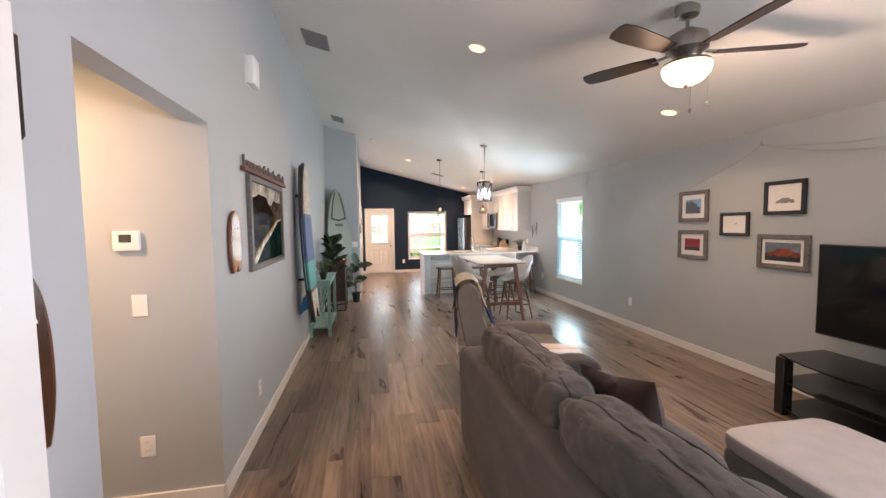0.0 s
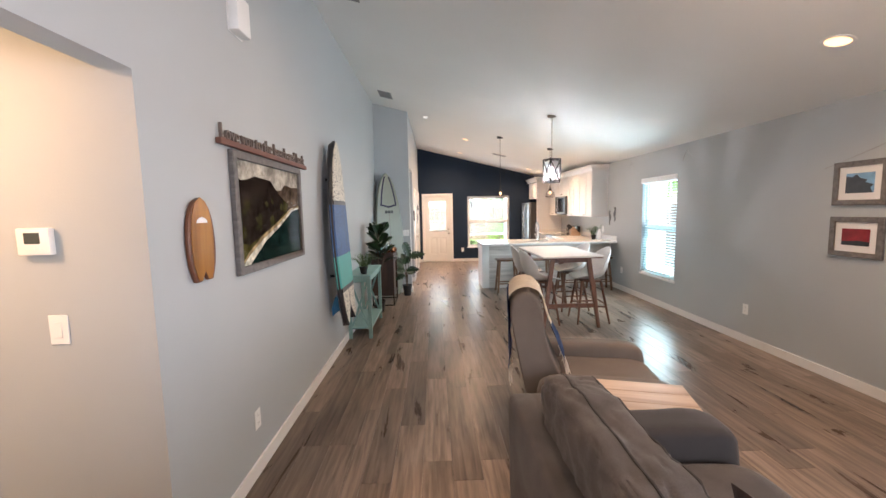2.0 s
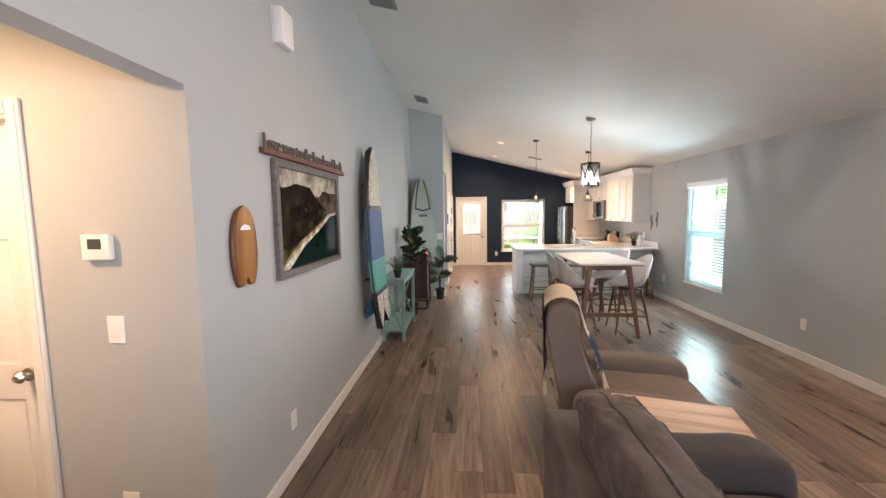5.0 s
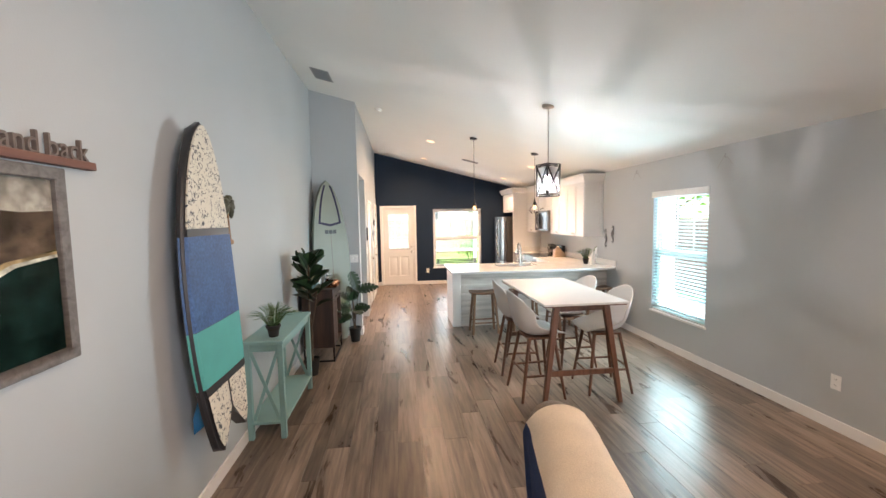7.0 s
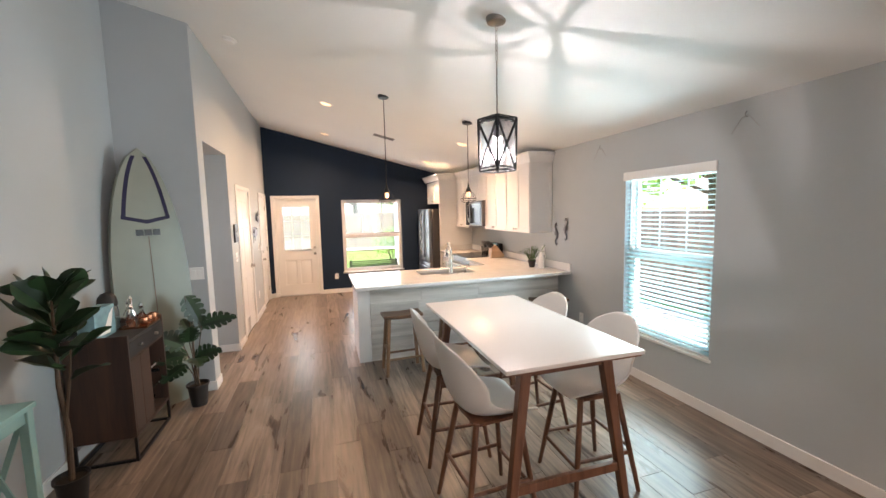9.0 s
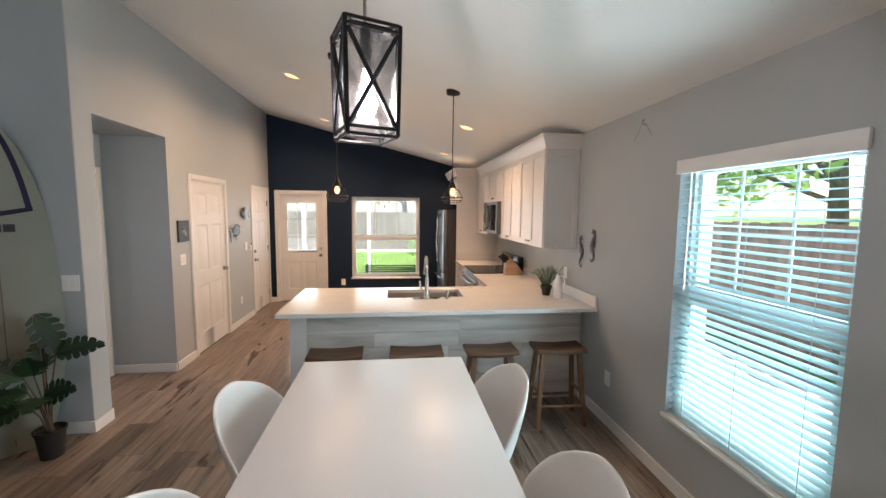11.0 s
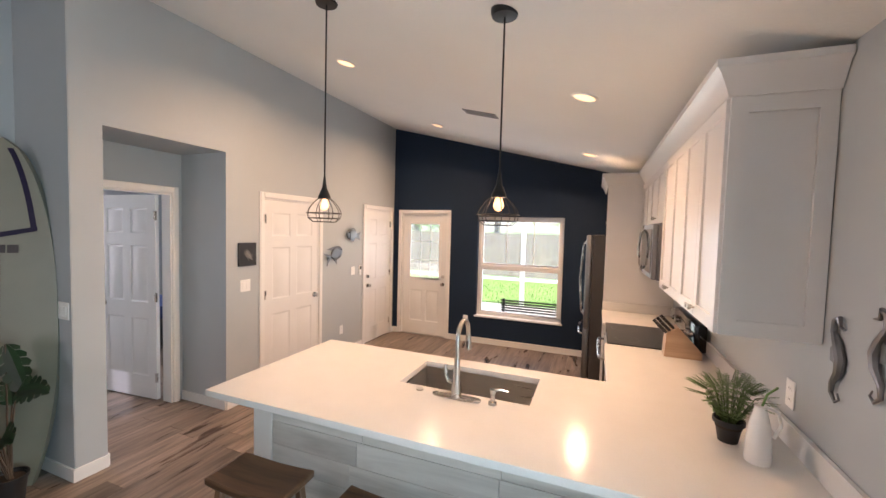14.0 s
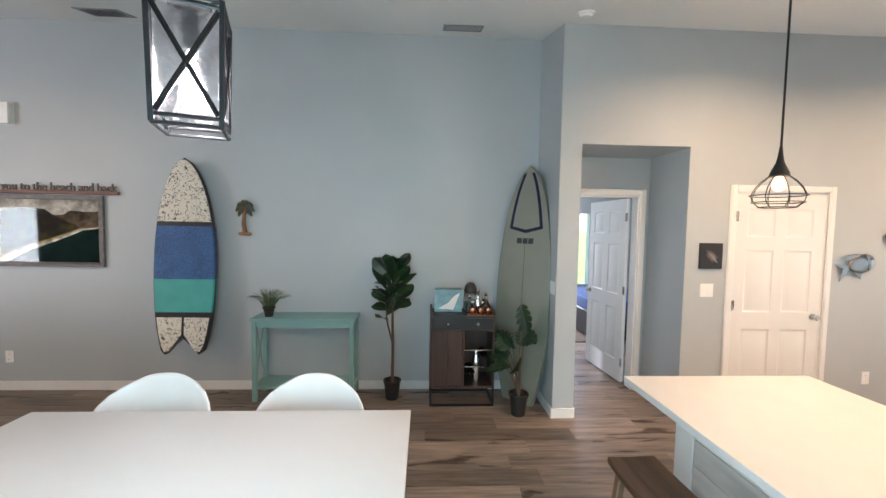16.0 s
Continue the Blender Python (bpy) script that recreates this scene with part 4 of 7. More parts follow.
part("upstand", B(3.978, 3.998, 8.158, 10.037, 0.9155, 1.012, bevel=0.002), M_QUARTZ, top)
part("upstand", B(3.978, 3.998, 10.803, 11.465, 0.9155, 1.012, bevel=0.002), M_QUARTZ, top)
part("upstand", B(3.305, 3.977, 11.466, 11.486, 0.9155, 1.012, bevel=0.002), M_QUARTZ, top)
sink = thing("kitchen_sink", "brushed steel undermount sink", "sink", (0, 0, 0.70))
bm = bmesh.new()
for q in ((SX0 - 0.012, SX0, SY0 - 0.012, SY1 + 0.012, 0, 0.1795), (SX1, SX1 + 0.012, SY0 - 0.012, SY1 + 0.012, 0, 0.1795), (SX0, SX1, SY0 - 0.012, SY0, 0, 0.1795), (SX0, SX1, SY1, SY1 + 0.012, 0, 0.1795), (SX0, SX1, SY0, SY1, 0, 0.012)):
    box(bm, *q)
part("basin", bm, M_STEEL, sink)
part("drain", T((2.58, 8.87, 0.012), (2.58, 8.87, 0.016), 0.045, n=20), M_NICKEL, sink)
fa = thing("kitchen_faucet", "brushed nickel gooseneck pull-down faucet", "faucet", (2.58, 8.615, 0.915))
part("base_plate", slab(bmesh.new(), [(0.13 * math.copysign(1, math.cos(a)) * abs(math.cos(a)) ** 0.5, 0.030 * math.copysign(1, math.sin(a)) * abs(math.sin(a)) ** 0.8) for a in (2 * math.pi * i / 28 for i in range(28))], 0, 0.007), M_NICKEL, fa)
part("body", lathe(bmesh.new(), [(0.028, 0.007), (0.026, 0.04), (0.021, 0.09), (0.0175, 0.14), (0.015, 0.20)], n=18), M_NICKEL, fa)
arc = [(0, 0, 0.19), (0, 0, 0.29)] + [(0, 0.088 - 0.088 * math.cos(a), 0.29 + 0.088 * math.sin(a)) for a in (math.pi * i / 12 for i in range(1, 12))] + [(0, 0.176, 0.28)]
part("spout", pipe(bmesh.new(), arc, 0.0125, 12), M_NICKEL, fa)
part("spray_head", T((0, 0.176, 0.285), (0, 0.182, 0.20), 0.0145, 0.020, n=14), M_NICKEL, fa)
part("button", B(-0.006, 0.006, 0.160, 0.166, 0.215, 0.25), M_BLKPLASTIC, fa)
part("lever", pipe(bmesh.new(), [(-0.02, 0, 0.075), (-0.045, 0, 0.082), (-0.058, 0.0, 0.11), (-0.066, 0, 0.165)], [0.012, 0.011, 0.009, 0.008], 10), M_NICKEL, fa)
so = thing("soap_dispenser", "brushed nickel soap dispenser beside the faucet", "soap dispenser", (2.77, 8.615, 0.915))
part("base", lathe(bmesh.new(), [(0.022, 0), (0.021, 0.012), (0.012, 0.018), (0.011, 0.05), (0.016, 0.055), (0.015, 0.075)], n=16), M_NICKEL, so)
part("spout", pipe(bmesh.new(), [(0, 0, 0.068), (0.035, 0.012, 0.074), (0.07, 0.024, 0.066)], [0.007, 0.006, 0.005], 8), M_NICKEL, so)
solo("air_switch", T((2.37, 8.63, 0.915), (2.37, 8.63, 0.920), 0.022, 0.018, n=18), M_NICKEL, "round nickel button set in the worktop", "button")

# range
rg = thing("range", "stainless range with black glass cooktop", "stove", (0, 10.42, 0))
part("body", B(3.36, 3.985, -0.378, 0.378, 0.03, 0.905), M_DSTEEL, rg)
part("cooktop", B(3.325, 3.93, -0.378, 0.378, 0.906, 0.921, bevel=0.004), M_BLACKGLASS, rg)
part("oven_door", B(3.318, 3.358, -0.375, 0.375, 0.19, 0.80, bevel=0.005), M_STEEL, rg)
part("oven_window", B(3.3145, 3.3175, -0.26, 0.26, 0.33, 0.66), M_BLACKGLASS, rg)
part("handle", pipe(bmesh.new(), [(3.318, -0.33, 0.77), (3.272, -0.31, 0.775), (3.262, 0, 0.775), (3.272, 0.31, 0.775), (3.318, 0.33, 0.77)], 0.011, 10), M_NICKEL, rg)
part("drawer", B(3.32, 3.358, -0.375, 0.375, 0.04, 0.18, bevel=0.005), M_STEEL, rg)
part("back_guard", B(3.90, 3.985, -0.378, 0.378, 0.922, 1.13, bevel=0.012, seg=2), M_BLACKGLASS, rg)
for y in (-0.31, -0.21, 0.21, 0.31):
    part("control_knob", T((3.90, y, 1.045), (3.872, y, 1.048), 0.024, 0.020, n=16), M_NICKEL, rg)
part("clock_display", B(3.8965, 3.8995, -0.1, 0.1, 1.02, 1.08), M_BLACKGLASS, rg)
for y, x, r in ((-0.19, 3.48, 0.09), (0.19, 3.48, 0.11), (-0.19, 3.76, 0.075), (0.19, 3.76, 0.085)):
    bm = bmesh.new()
    for i in range(28):
        a, b = 2 * math.pi * i / 28, 2 * math.pi * (i + 1) / 28
        bm.faces.new([bm.verts.new((x + q * math.cos(k), y + q * math.sin(k), 0.9216)) for q, k in ((r, a), (r, b), (r - 0.003, b), (r - 0.003, a))])
    part("burner_ring", bm, M_DSTEEL, rg)
mw = thing("microwave", "stainless microwave mounted over the range", "microwave", (0, 10.42, 1.43))
part("body", B(3.64, 3.99, -0.376, 0.376, 0.001, 0.43), M_DSTEEL, mw)
part("door", B(3.602, 3.638, -0.376, 0.20, 0.005, 0.425, bevel=0.005), M_DSTEEL, mw)
part("window", B(3.5985, 3.6015, -0.33, 0.14, 0.045, 0.385), M_BLACKGLASS, mw)
part("control_panel", B(3.604, 3.638, 0.205, 0.376, 0.005, 0.425, bevel=0.004), M_BLACKGLASS, mw)
part("handle", pipe(bmesh.new(), [(3.602, 0.165, 0.04), (3.572, 0.165, 0.08), (3.558, 0.165, 0.215), (3.572, 0.165, 0.35), (3.602, 0.165, 0.39)], 0.010, 10), M_NICKEL, mw)
fr = thing("refrigerator", "stainless french-door refrigerator with curved handles", "refrigerator", (0, 12.03, 0))
part("body", B(3.175, 3.95, -0.45, 0.45, 0.03, 1.75, bevel=0.006), M_FRIDGE, fr)
for y0, y1, hy in ((-0.45, -0.003, -0.05), (0.003, 0.45, 0.05)):
    d = part("door", B(3.105, 3.17, y0, y1, 0.66, 1.745, bevel=0.008, seg=2), M_DSTEEL, fr)
    part("handle", pipe(bmesh.new(), [(3.105, hy, 0.74), (3.065, hy, 0.80), (3.04, hy, 1.2), (3.065, hy, 1.62), (3.105, hy, 1.68)], 0.011, 10), M_NICKEL, d)
d = part("freezer_drawer", B(3.105, 3.17, -0.45, 0.45, 0.06, 0.652, bevel=0.008, seg=2), M_DSTEEL, fr)
part("handle", pipe(bmesh.new(), [(3.105, -0.38, 0.575), (3.06, -0.34, 0.585), (3.045, 0, 0.585), (3.06, 0.34, 0.585), (3.105, 0.38, 0.575)], 0.011, 10), M_NICKEL, d)
part("grille", B(3.19, 3.9, -0.44, 0.44, 0.001, 0.03), M_BLKPLASTIC, fr)

# worktop clutter
kb = thing("knife_block", "pale wooden knife block with black knives", "knife block", (3.80, 9.93, 0.9155), rz=180)
bm = bmesh.new()
slab(bm, [(-0.11, 0), (0.12, 0), (0.12, 0.05), (-0.03, 0.215), (-0.10, 0.165)], -0.055, 0.055, lambda u, v, w: (-u, w, v))
part("block", bm, M_OAK, kb)
for i in range(3):
    for j in range(3):
        bx, bz, y = 0.055 + 0.022 * i, 0.20 - 0.018 * i, -0.034 + 0.034 * j
        d = Vector((0.62, 0, 0.60)).normalized() * (0.105 - 0.014 * j)
        bm = bmesh.new()
        tube(bm, (bx, y, bz), (bx + d.x, y, bz + d.z), 0.0095, 0.0115, n=8)
        part("knife", bm, M_BLKPLASTIC, kb)
jug = thing("white_bottle", "white ceramic bottle vase on the worktop", "bottle", (3.82, 8.565, 0.9155))
part("body", lathe(bmesh.new(), [(0.042, 0), (0.044, 0.015), (0.040, 0.09), (0.033, 0.15), (0.022, 0.195), (0.019, 0.215), (0.022, 0.22)], n=22), mat("white_ceramic", (0.78, 0.77, 0.75), 0.25, vary=0.02), jug)
part("handle", pipe(bmesh.new(), [(0.02, -0.0, 0.215), (0.055, 0, 0.20), (0.066, 0, 0.15), (0.046, 0, 0.10)], 0.006, 8), M_PLASTIC, jug)
part("sprig", pipe(bmesh.new(), [(0, 0, 0.2), (0.01, -0.02, 0.27), (0.03, -0.05, 0.31)], 0.004, 6), M_LEAF2, jug)


# ---------------------------------------------------------------- counter stools
def stool(label, where, rz):
    s = thing("counter_stool", label, "stool", where, rz, group="wooden stools at the peninsula")
    bm = bmesh.new()
    nx, ny, w, d, h = 12, 4, 0.208, 0.120, 0.634
    rows = []
    for top_side in (1, 0):
        g = []
        for j in range(ny + 1):
            row = []
            for i in range(nx + 1):
                u, v = 2 * i / nx - 1, 2 * j / ny - 1
                z = h - 0.012 * (1 - u * u) + 0.004 * v * v - (0 if top_side else 0.034)
                row.append(bm.verts.new((u * w, v * d * (1 - 0.03 * u * u), z)))
            g.append(row)
        rows.append(g)
    for k, g in enumerate(rows):
        for j in range(ny):
            for i in range(nx):
                q = (g[j][i], g[j][i + 1], g[j + 1][i + 1], g[j + 1][i])
                bm.faces.new(q if k == 0 else q[::-1])
    t0, b0 = rows
    edge = lambda g: g[0] + [r[-1] for r in g[1:]] + g[-1][-2::-1] + [r[0] for r in g[-2:0:-1]]
    ea, eb = edge(t0), edge(b0)
    for i in range(len(ea)):
        j = (i + 1) % len(ea)
        bm.faces.new((ea[i], eb[i], eb[j], ea[j]))
    soften(part("seat", bm, M_STOOL, s, "dished saddle seat"), 0.008, 2)
    foot = {}
    for sx in (-1, 1):
        for sy in (-1, 1):
            p, q = Vector((sx * 0.150, sy * 0.075, 0.60)), Vector((sx * 0.195, sy * 0.125, 0.0))
            foot[sx, sy] = (p, q)
            bm = bmesh.new()
            a = [bm.verts.new(p + Vector((i * 0.018, j * 0.018, 0))) for i, j in ((-1, -1), (1, -1), (1, 1), (-1, 1))]
            b = [bm.verts.new(q + Vector((i * 0.017, j * 0.017, 0))) for i, j in ((-1, -1), (1, -1), (1, 1), (-1, 1))]
            bm.faces.new(a), bm.faces.new(b[::-1])
            for i in range(4):
                bm.faces.new((a[i], b[i], b[(i + 1) % 4], a[(i + 1) % 4]))
            soften(part("leg", bm, M_STOOL_L, s), 0.004, 1)
    at = lambda k, z: foot[k][1].lerp(foot[k][0], z / 0.60)
    for ka, kc, z in (((-1, -1), (1, -1), 0.17), ((-1, 1), (1, 1), 0.17), ((-1, -1), (-1, 1), 0.27), ((1, -1), (1, 1), 0.27)):
        p, q = at(ka, z), at(kc, z)
        n = Vector((0, 0, 0.013))
        part("stretcher", T(p, q, 0.013, n=8), M_STOOL_L, s)
    return s


s0 = stool("brown wooden saddle-seat counter stool", (1.835, 8.075, 0), 2)
for x, y, a in ((2.455, 8.06, -1.5), (3.05, 8.06, 1), (3.615, 8.06, -2)):
    copy_thing(s0, pose(x, y, 0, 0, 0, a))

# ---------------------------------------------------------------- dining table and chairs
tb = thing("dining_table", "counter-height table with white top and walnut legs", "table", (2.235, 6.323, 0))
TW, TL = 0.395, 0.7175
part("tabletop", B(-TW, TW, -TL, TL, 0.940, 0.962, bevel=0.003, seg=2), M_TABLE, tb, "smooth white top")
part("underframe", B(-TW + 0.012, TW - 0.012, -TL + 0.012, TL - 0.012, 0.928, 0.9395), M_WALNUT, tb)


def bar(bm, p, q, a0, b0, a1, b1):
    """A rectangular bar from p to q with half sizes (x, y) at both ends."""
    p, q = Vector(p), Vector(q)
    lo = [bm.verts.new(p + Vector((i * a0, j * b0, 0))) for i, j in ((-1, -1), (1, -1), (1, 1), (-1, 1))]
    hi = [bm.verts.new(q + Vector((i * a1, j * b1, 0))) for i, j in ((-1, -1), (1, -1), (1, 1), (-1, 1))]
    bm.faces.new(lo[::-1]), bm.faces.new(hi)
    for i in range(4):
        j = (i + 1) % 4
        bm.faces.new((lo[i], lo[j], hi[j], hi[i]))
    return bm


for sy in (-1, 1):
    for sx in (-1, 1):
        soften(part("leg", bar(bmesh.new(), (sx * 0.365, sy * 0.650, 0), (sx * 0.235, sy * 0.600, 0.928), 0.020, 0.020, 0.030, 0.026), M_WALNUT, tb), 0.005, 2)
    part("stretcher", B(-0.316, 0.316, sy * 0.634 - 0.013, sy * 0.634 + 0.013, 0.275, 0.325, bevel=0.003), M_WALNUT, tb)
    part("apron", B(-0.23, 0.23, sy * 0.60 - 0.012, sy * 0.60 + 0.012, 0.868, 0.9275, bevel=0.003), M_WALNUT, tb)


def dining_chair(label, where, rz):
    c = thing("dining_chair", label, "chair", where, rz, group="white chairs round the table")
    prof = [(0.235, 0.612), (0.20, 0.622), (0.12, 0.612), (0.02, 0.600), (-0.08, 0.604), (-0.155, 0.635), (-0.200, 0.71), (-0.225, 0.80), (-0.245, 0.89), (-0.262, 0.98), (-0.270, 1.035)]
    half = [0.185, 0.205, 0.222, 0.232, 0.240, 0.248, 0.252, 0.250, 0.236, 0.198, 0.115]
    lift = [0.015, 0.03, 0.055, 0.085, 0.125, 0.135, 0.095, 0.045, 0.01, -0.012, -0.03]
    fore = [0.0, 0.0, 0.0, 0.0, 0.015, 0.055, 0.105, 0.115, 0.095, 0.06, 0.02]
    bm, nu = bmesh.new(), 16
    g = []
    for (x, z), w, l, f in zip(prof, half, lift, fore):
        row = []
        for i in range(nu + 1):
            u = 2 * i / nu - 1
            k = abs(u) ** 2.4
            row.append(bm.verts.new((x + f * k, w * math.copysign(abs(u) ** 0.92, u), z + l * k)))
        g.append(row)
    for a, b in zip(g, g[1:]):
        for i in range(nu):
            bm.faces.new((a[i], a[i + 1], b[i + 1], b[i]))
    sh = part("shell", bm, M_SHELL, c, "white moulded bucket shell")
    md = sh.modifiers.new("thick", "SOLIDIFY")
    md.thickness, md.offset = 0.013, 0
    sh.modifiers.new("smooth", "SUBSURF").levels = 1
    sh.modifiers["smooth"].render_levels = 1
    ft = {}
    for sx in (-1, 1):
        for sy in (-1, 1):
            p, q = Vector((0.01 + sx * 0.125, sy * 0.125, 0.592)), Vector((0.0 + sx * 0.215, sy * 0.205, 0))
            ft[sx, sy] = (p, q)
            part("leg", pipe(bmesh.new(), [q, p.lerp(q, 0.5), p], [0.0125, 0.0165, 0.0175], 10), M_WALNUT, c)
    at = lambda k, z: ft[k][1].lerp(ft[k][0], z / 0.592)
    for ka, kc, z in (((1, -1), (1, 1), 0.20), ((-1, -1), (-1, 1), 0.27), ((-1, -1), (1, -1), 0.235), ((-1, 1), (1, 1), 0.235)):
        p, q = at(ka, z), at(kc, z)
        part("stretcher", T(p, q, 0.0115, n=8), M_WALNUT, c)
    part("seat_frame", B(-0.125, 0.145, -0.135, 0.135, 0.572, 0.592, bevel=0.004), M_WALNUT, c)
    return c


c0 = dining_chair("white moulded bucket chair with walnut legs", (1.895, 5.985, 0), 4)
for x, y, a in ((1.90, 6.61, -3), (2.60, 6.02, 178), (2.575, 6.685, 183)):
    copy_thing(c0, pose(x, y, 0, 0, 0, a))

# ---------------------------------------------------------------- lamps
lt = thing("lantern_pendant", "black cage lantern pendant with seeded glass", "pendant lamp", (2.19, 6.42, 1.95), 20)
LH, LR, LT = 0.335, 0.080, 0.086
cor = lambda z: LR + (LT - LR) * z / LH
for sx, sy in ((-1, -1), (1, -1), (1, 1), (-1, 1)):
    part("corner_bar", bar(bmesh.new(), (sx * cor(0), sy * cor(0), 0), (sx * cor(LH), sy * cor(LH), LH), 0.0065, 0.0065, 0.0065, 0.0065), M_BLACK, lt)
for k in range(4):
    m = pose(0, 0, 0, 0, 0, 90 * k)
    for z in (0.0, 0.022, LH - 0.02, LH):
        r = cor(z)
        part("rail", T(m @ Vector((-r, -r, z)), m @ Vector((r, -r, z)), 0.0055, n=6), M_BLACK, lt)
    a, b = 0.03, LH - 0.03
    for s in (-1, 1):
        part("cross_bar", T(m @ Vector((-s * cor(a) * 0.9, -cor(a), a)), m @ Vector((s * cor(b) * 0.9, -cor(b), b)), 0.0078, n=6), M_BLACK, lt)
    bm = bmesh.new()
    r0, r1 = cor(a) - 0.009, cor(b) - 0.009
    bm.faces.new([bm.verts.new(m @ Vector(p)) for p in ((-r0, -r0, a), (r0, -r0, a), (r1, -r1, b), (-r1, -r1, b))])
    gp = part("glass_pane", bm, glass("seeded_glass", (0.97, 0.97, 1.0), 0.28, 0.8) if k == 0 else bpy.data.materials["seeded_glass"], lt)
    gp.visible_shadow = False
# Plate added to keep the bulb's direct light off the ceiling round the canopy.
part("top_plate", B(-0.052, 0.052, -0.052, 0.052, LH - 0.004, LH + 0.006), M_BLACK, lt)
for s in (-1, 1):
    part("spider_bar", T((-s * 0.084, -0.084, LH), (s * 0.084, 0.084, LH), 0.005, n=6), M_BLACK, lt)
part("socket", T((0, 0, LH), (0, 0, LH - 0.12), 0.018, n=14), M_BLACK, lt)
bu = part("bulb", lathe(bmesh.new(), [(0.012, 0.215), (0.016, 0.17), (0.031, 0.115), (0.030, 0.085), (0.018, 0.062), (0.004, 0.054)], n=16), M_BULBW, lt)
bu.visible_shadow = False
HZ = ceil_z(2.19) - 1.95
part("stem", T((0, 0, LH), (0, 0, HZ - 0.25), 0.005, n=8), M_BRONZE, lt)
for i in range(8):
    z = HZ - 0.25 + i * 0.03
    m = pose(0, 0, z + 0.018, 0, 0, 90 * (i % 2))
    part("chain_link", pipe(bmesh.new(), [m @ Vector((0.008 * math.cos(t), 0, 0.018 * math.sin(t))) for t in (2 * math.pi * k / 10 for k in range(11))], 0.0022, 5), M_BRONZE, lt)
part("canopy", lathe(bmesh.new(), [(0.066, 0.02), (0.066, 0.0), (0.058, -0.018), (0.012, -0.028)], (0, 0, HZ), n=24), M_BRONZE, lt, "brushed nickel canopy")


def cage_pendant(label, x, y):
    z0 = 1.795
    p = thing("cage_pendant", label, "pendant lamp", (x, y, z0), group="pendants over the peninsula")
    top = ceil_z(x) - z0
    part("canopy", lathe(bmesh.new(), [(0.062, 0.02), (0.062, -0.004), (0.056, -0.022), (0.01, -0.026)], (0, 0, top), n=24), M_BLACK, p)
    part("cord", T((0, 0, 0.235), (0, 0, top - 0.02), 0.0042, n=8), M_BLACK, p)
    part("cap", lathe(bmesh.new(), [(0.034, 0.126), (0.034, 0.140), (0.026, 0.158), (0.014, 0.185), (0.009, 0.215), (0.006, 0.245)], n=18), M_BLACK, p)
    cage = [(0.034, 0.128), (0.060, 0.106), (0.082, 0.078), (0.095, 0.048), (0.088, 0.020), (0.064, 0.0)]
    for r, z in cage[3:] + cage[:1]:
        part("ring", pipe(bmesh.new(), [(r * math.cos(a), r * math.sin(a), z) for a in (2 * math.pi * k / 24 for k in range(25))], 0.0024, 5), M_BLACK, p)
    for k in range(8):
        a = 2 * math.pi * (k + 0.5) / 8
        part("rib", pipe(bmesh.new(), [(r * math.cos(a), r * math.sin(a), z) for r, z in cage], 0.0020, 5), M_BLACK, p)
    b = part("bulb", lathe(bmesh.new(), [(0.012, 0.130), (0.016, 0.120), (0.024, 0.098), (0.023, 0.082), (0.012, 0.068), (0.003, 0.064)], n=16), M_BULB, p)
    b.visible_shadow = False
    return p


cage_pendant("black wire cage pendant with a glowing bulb", 1.80, 8.545)
cage_pendant("black wire cage pendant hung lower down the slope", 2.79, 8.52)
can = thing("downlight", "round white recessed ceiling downlight, lit", "ceiling light", (1.2, 3.37, ceil_z(1.2)), group="recessed downlights", ry=tilt)
part("trim_ring", lathe(bmesh.new(), [(0.092, 0.004), (0.090, -0.004), (0.070, -0.007), (0.066, 0.004)], n=28, close=False), M_PLASTIC, can)
part("lens", T((0, 0, 0.004), (0, 0, -0.002), 0.068, n=28), M_CANGLOW, can)
for cx, cy in CANS[1:]:
    copy_thing(can, pose(cx, cy, ceil_z(cx), 0, tilt, 0))


M_VENT = mat("grey_vent_enamel", (0.24, 0.24, 0.245), 0.5, vary=0.05)


def vent(label, x, y, w, l):
    v = thing("ceiling_vent", label, "vent", (x, y, ceil_z(x)), group="ceiling vents", ry=tilt)
    bm = frame_around(bmesh.new(), w, l, [(0.022, w - 0.022, 0.022, l - 0.022)], -0.006, 0.002)
    bmesh.ops.transform(bm, matrix=Matrix(((1, 0, 0, -w / 2), (0, 0, 1, -l / 2), (0, 1, 0, 0), (0, 0, 0, 1))), verts=bm.verts)
    part("frame", bm, M_VENT, v)
    part("backing", B(-w / 2 + 0.02, w / 2 - 0.02, -l / 2 + 0.02, l / 2 - 0.02, 0.0005, 0.002), M_BLKPLASTIC, v)
    k = int((l - 0.05) / 0.022)
    for i in range(k):
        y0 = -l / 2 + 0.028 + i * 0.022
        part("slat", bar(bmesh.new(), (0, y0, -0.001), (0, y0 + 0.008, -0.009), w / 2 - 0.022, 0.0012, w / 2 - 0.022, 0.0012), M_VENT, v)


vent("white metal ceiling register near the wall", -0.29, 4.28, 0.26, 0.36)
vent("white metal ceiling register above the wall", -0.30, 7.41, 0.22, 0.36)
vent("white metal ceiling register over the kitchen", 2.10, 10.51, 0.34, 0.16)
sd = thing("smoke_detector", "round white smoke detector on the ceiling", "smoke detector", (0.33, 8.30, ceil_z(0.33)), ry=tilt)
part("base", lathe(bmesh.new(), [(0.062, 0.002), (0.062, -0.012), (0.056, -0.016)], n=24), M_PLASTIC, sd)
part("cover", lathe(bmesh.new(), [(0.050, -0.016), (0.046, -0.034), (0.02, -0.038)], n=24), M_PLASTIC, sd)

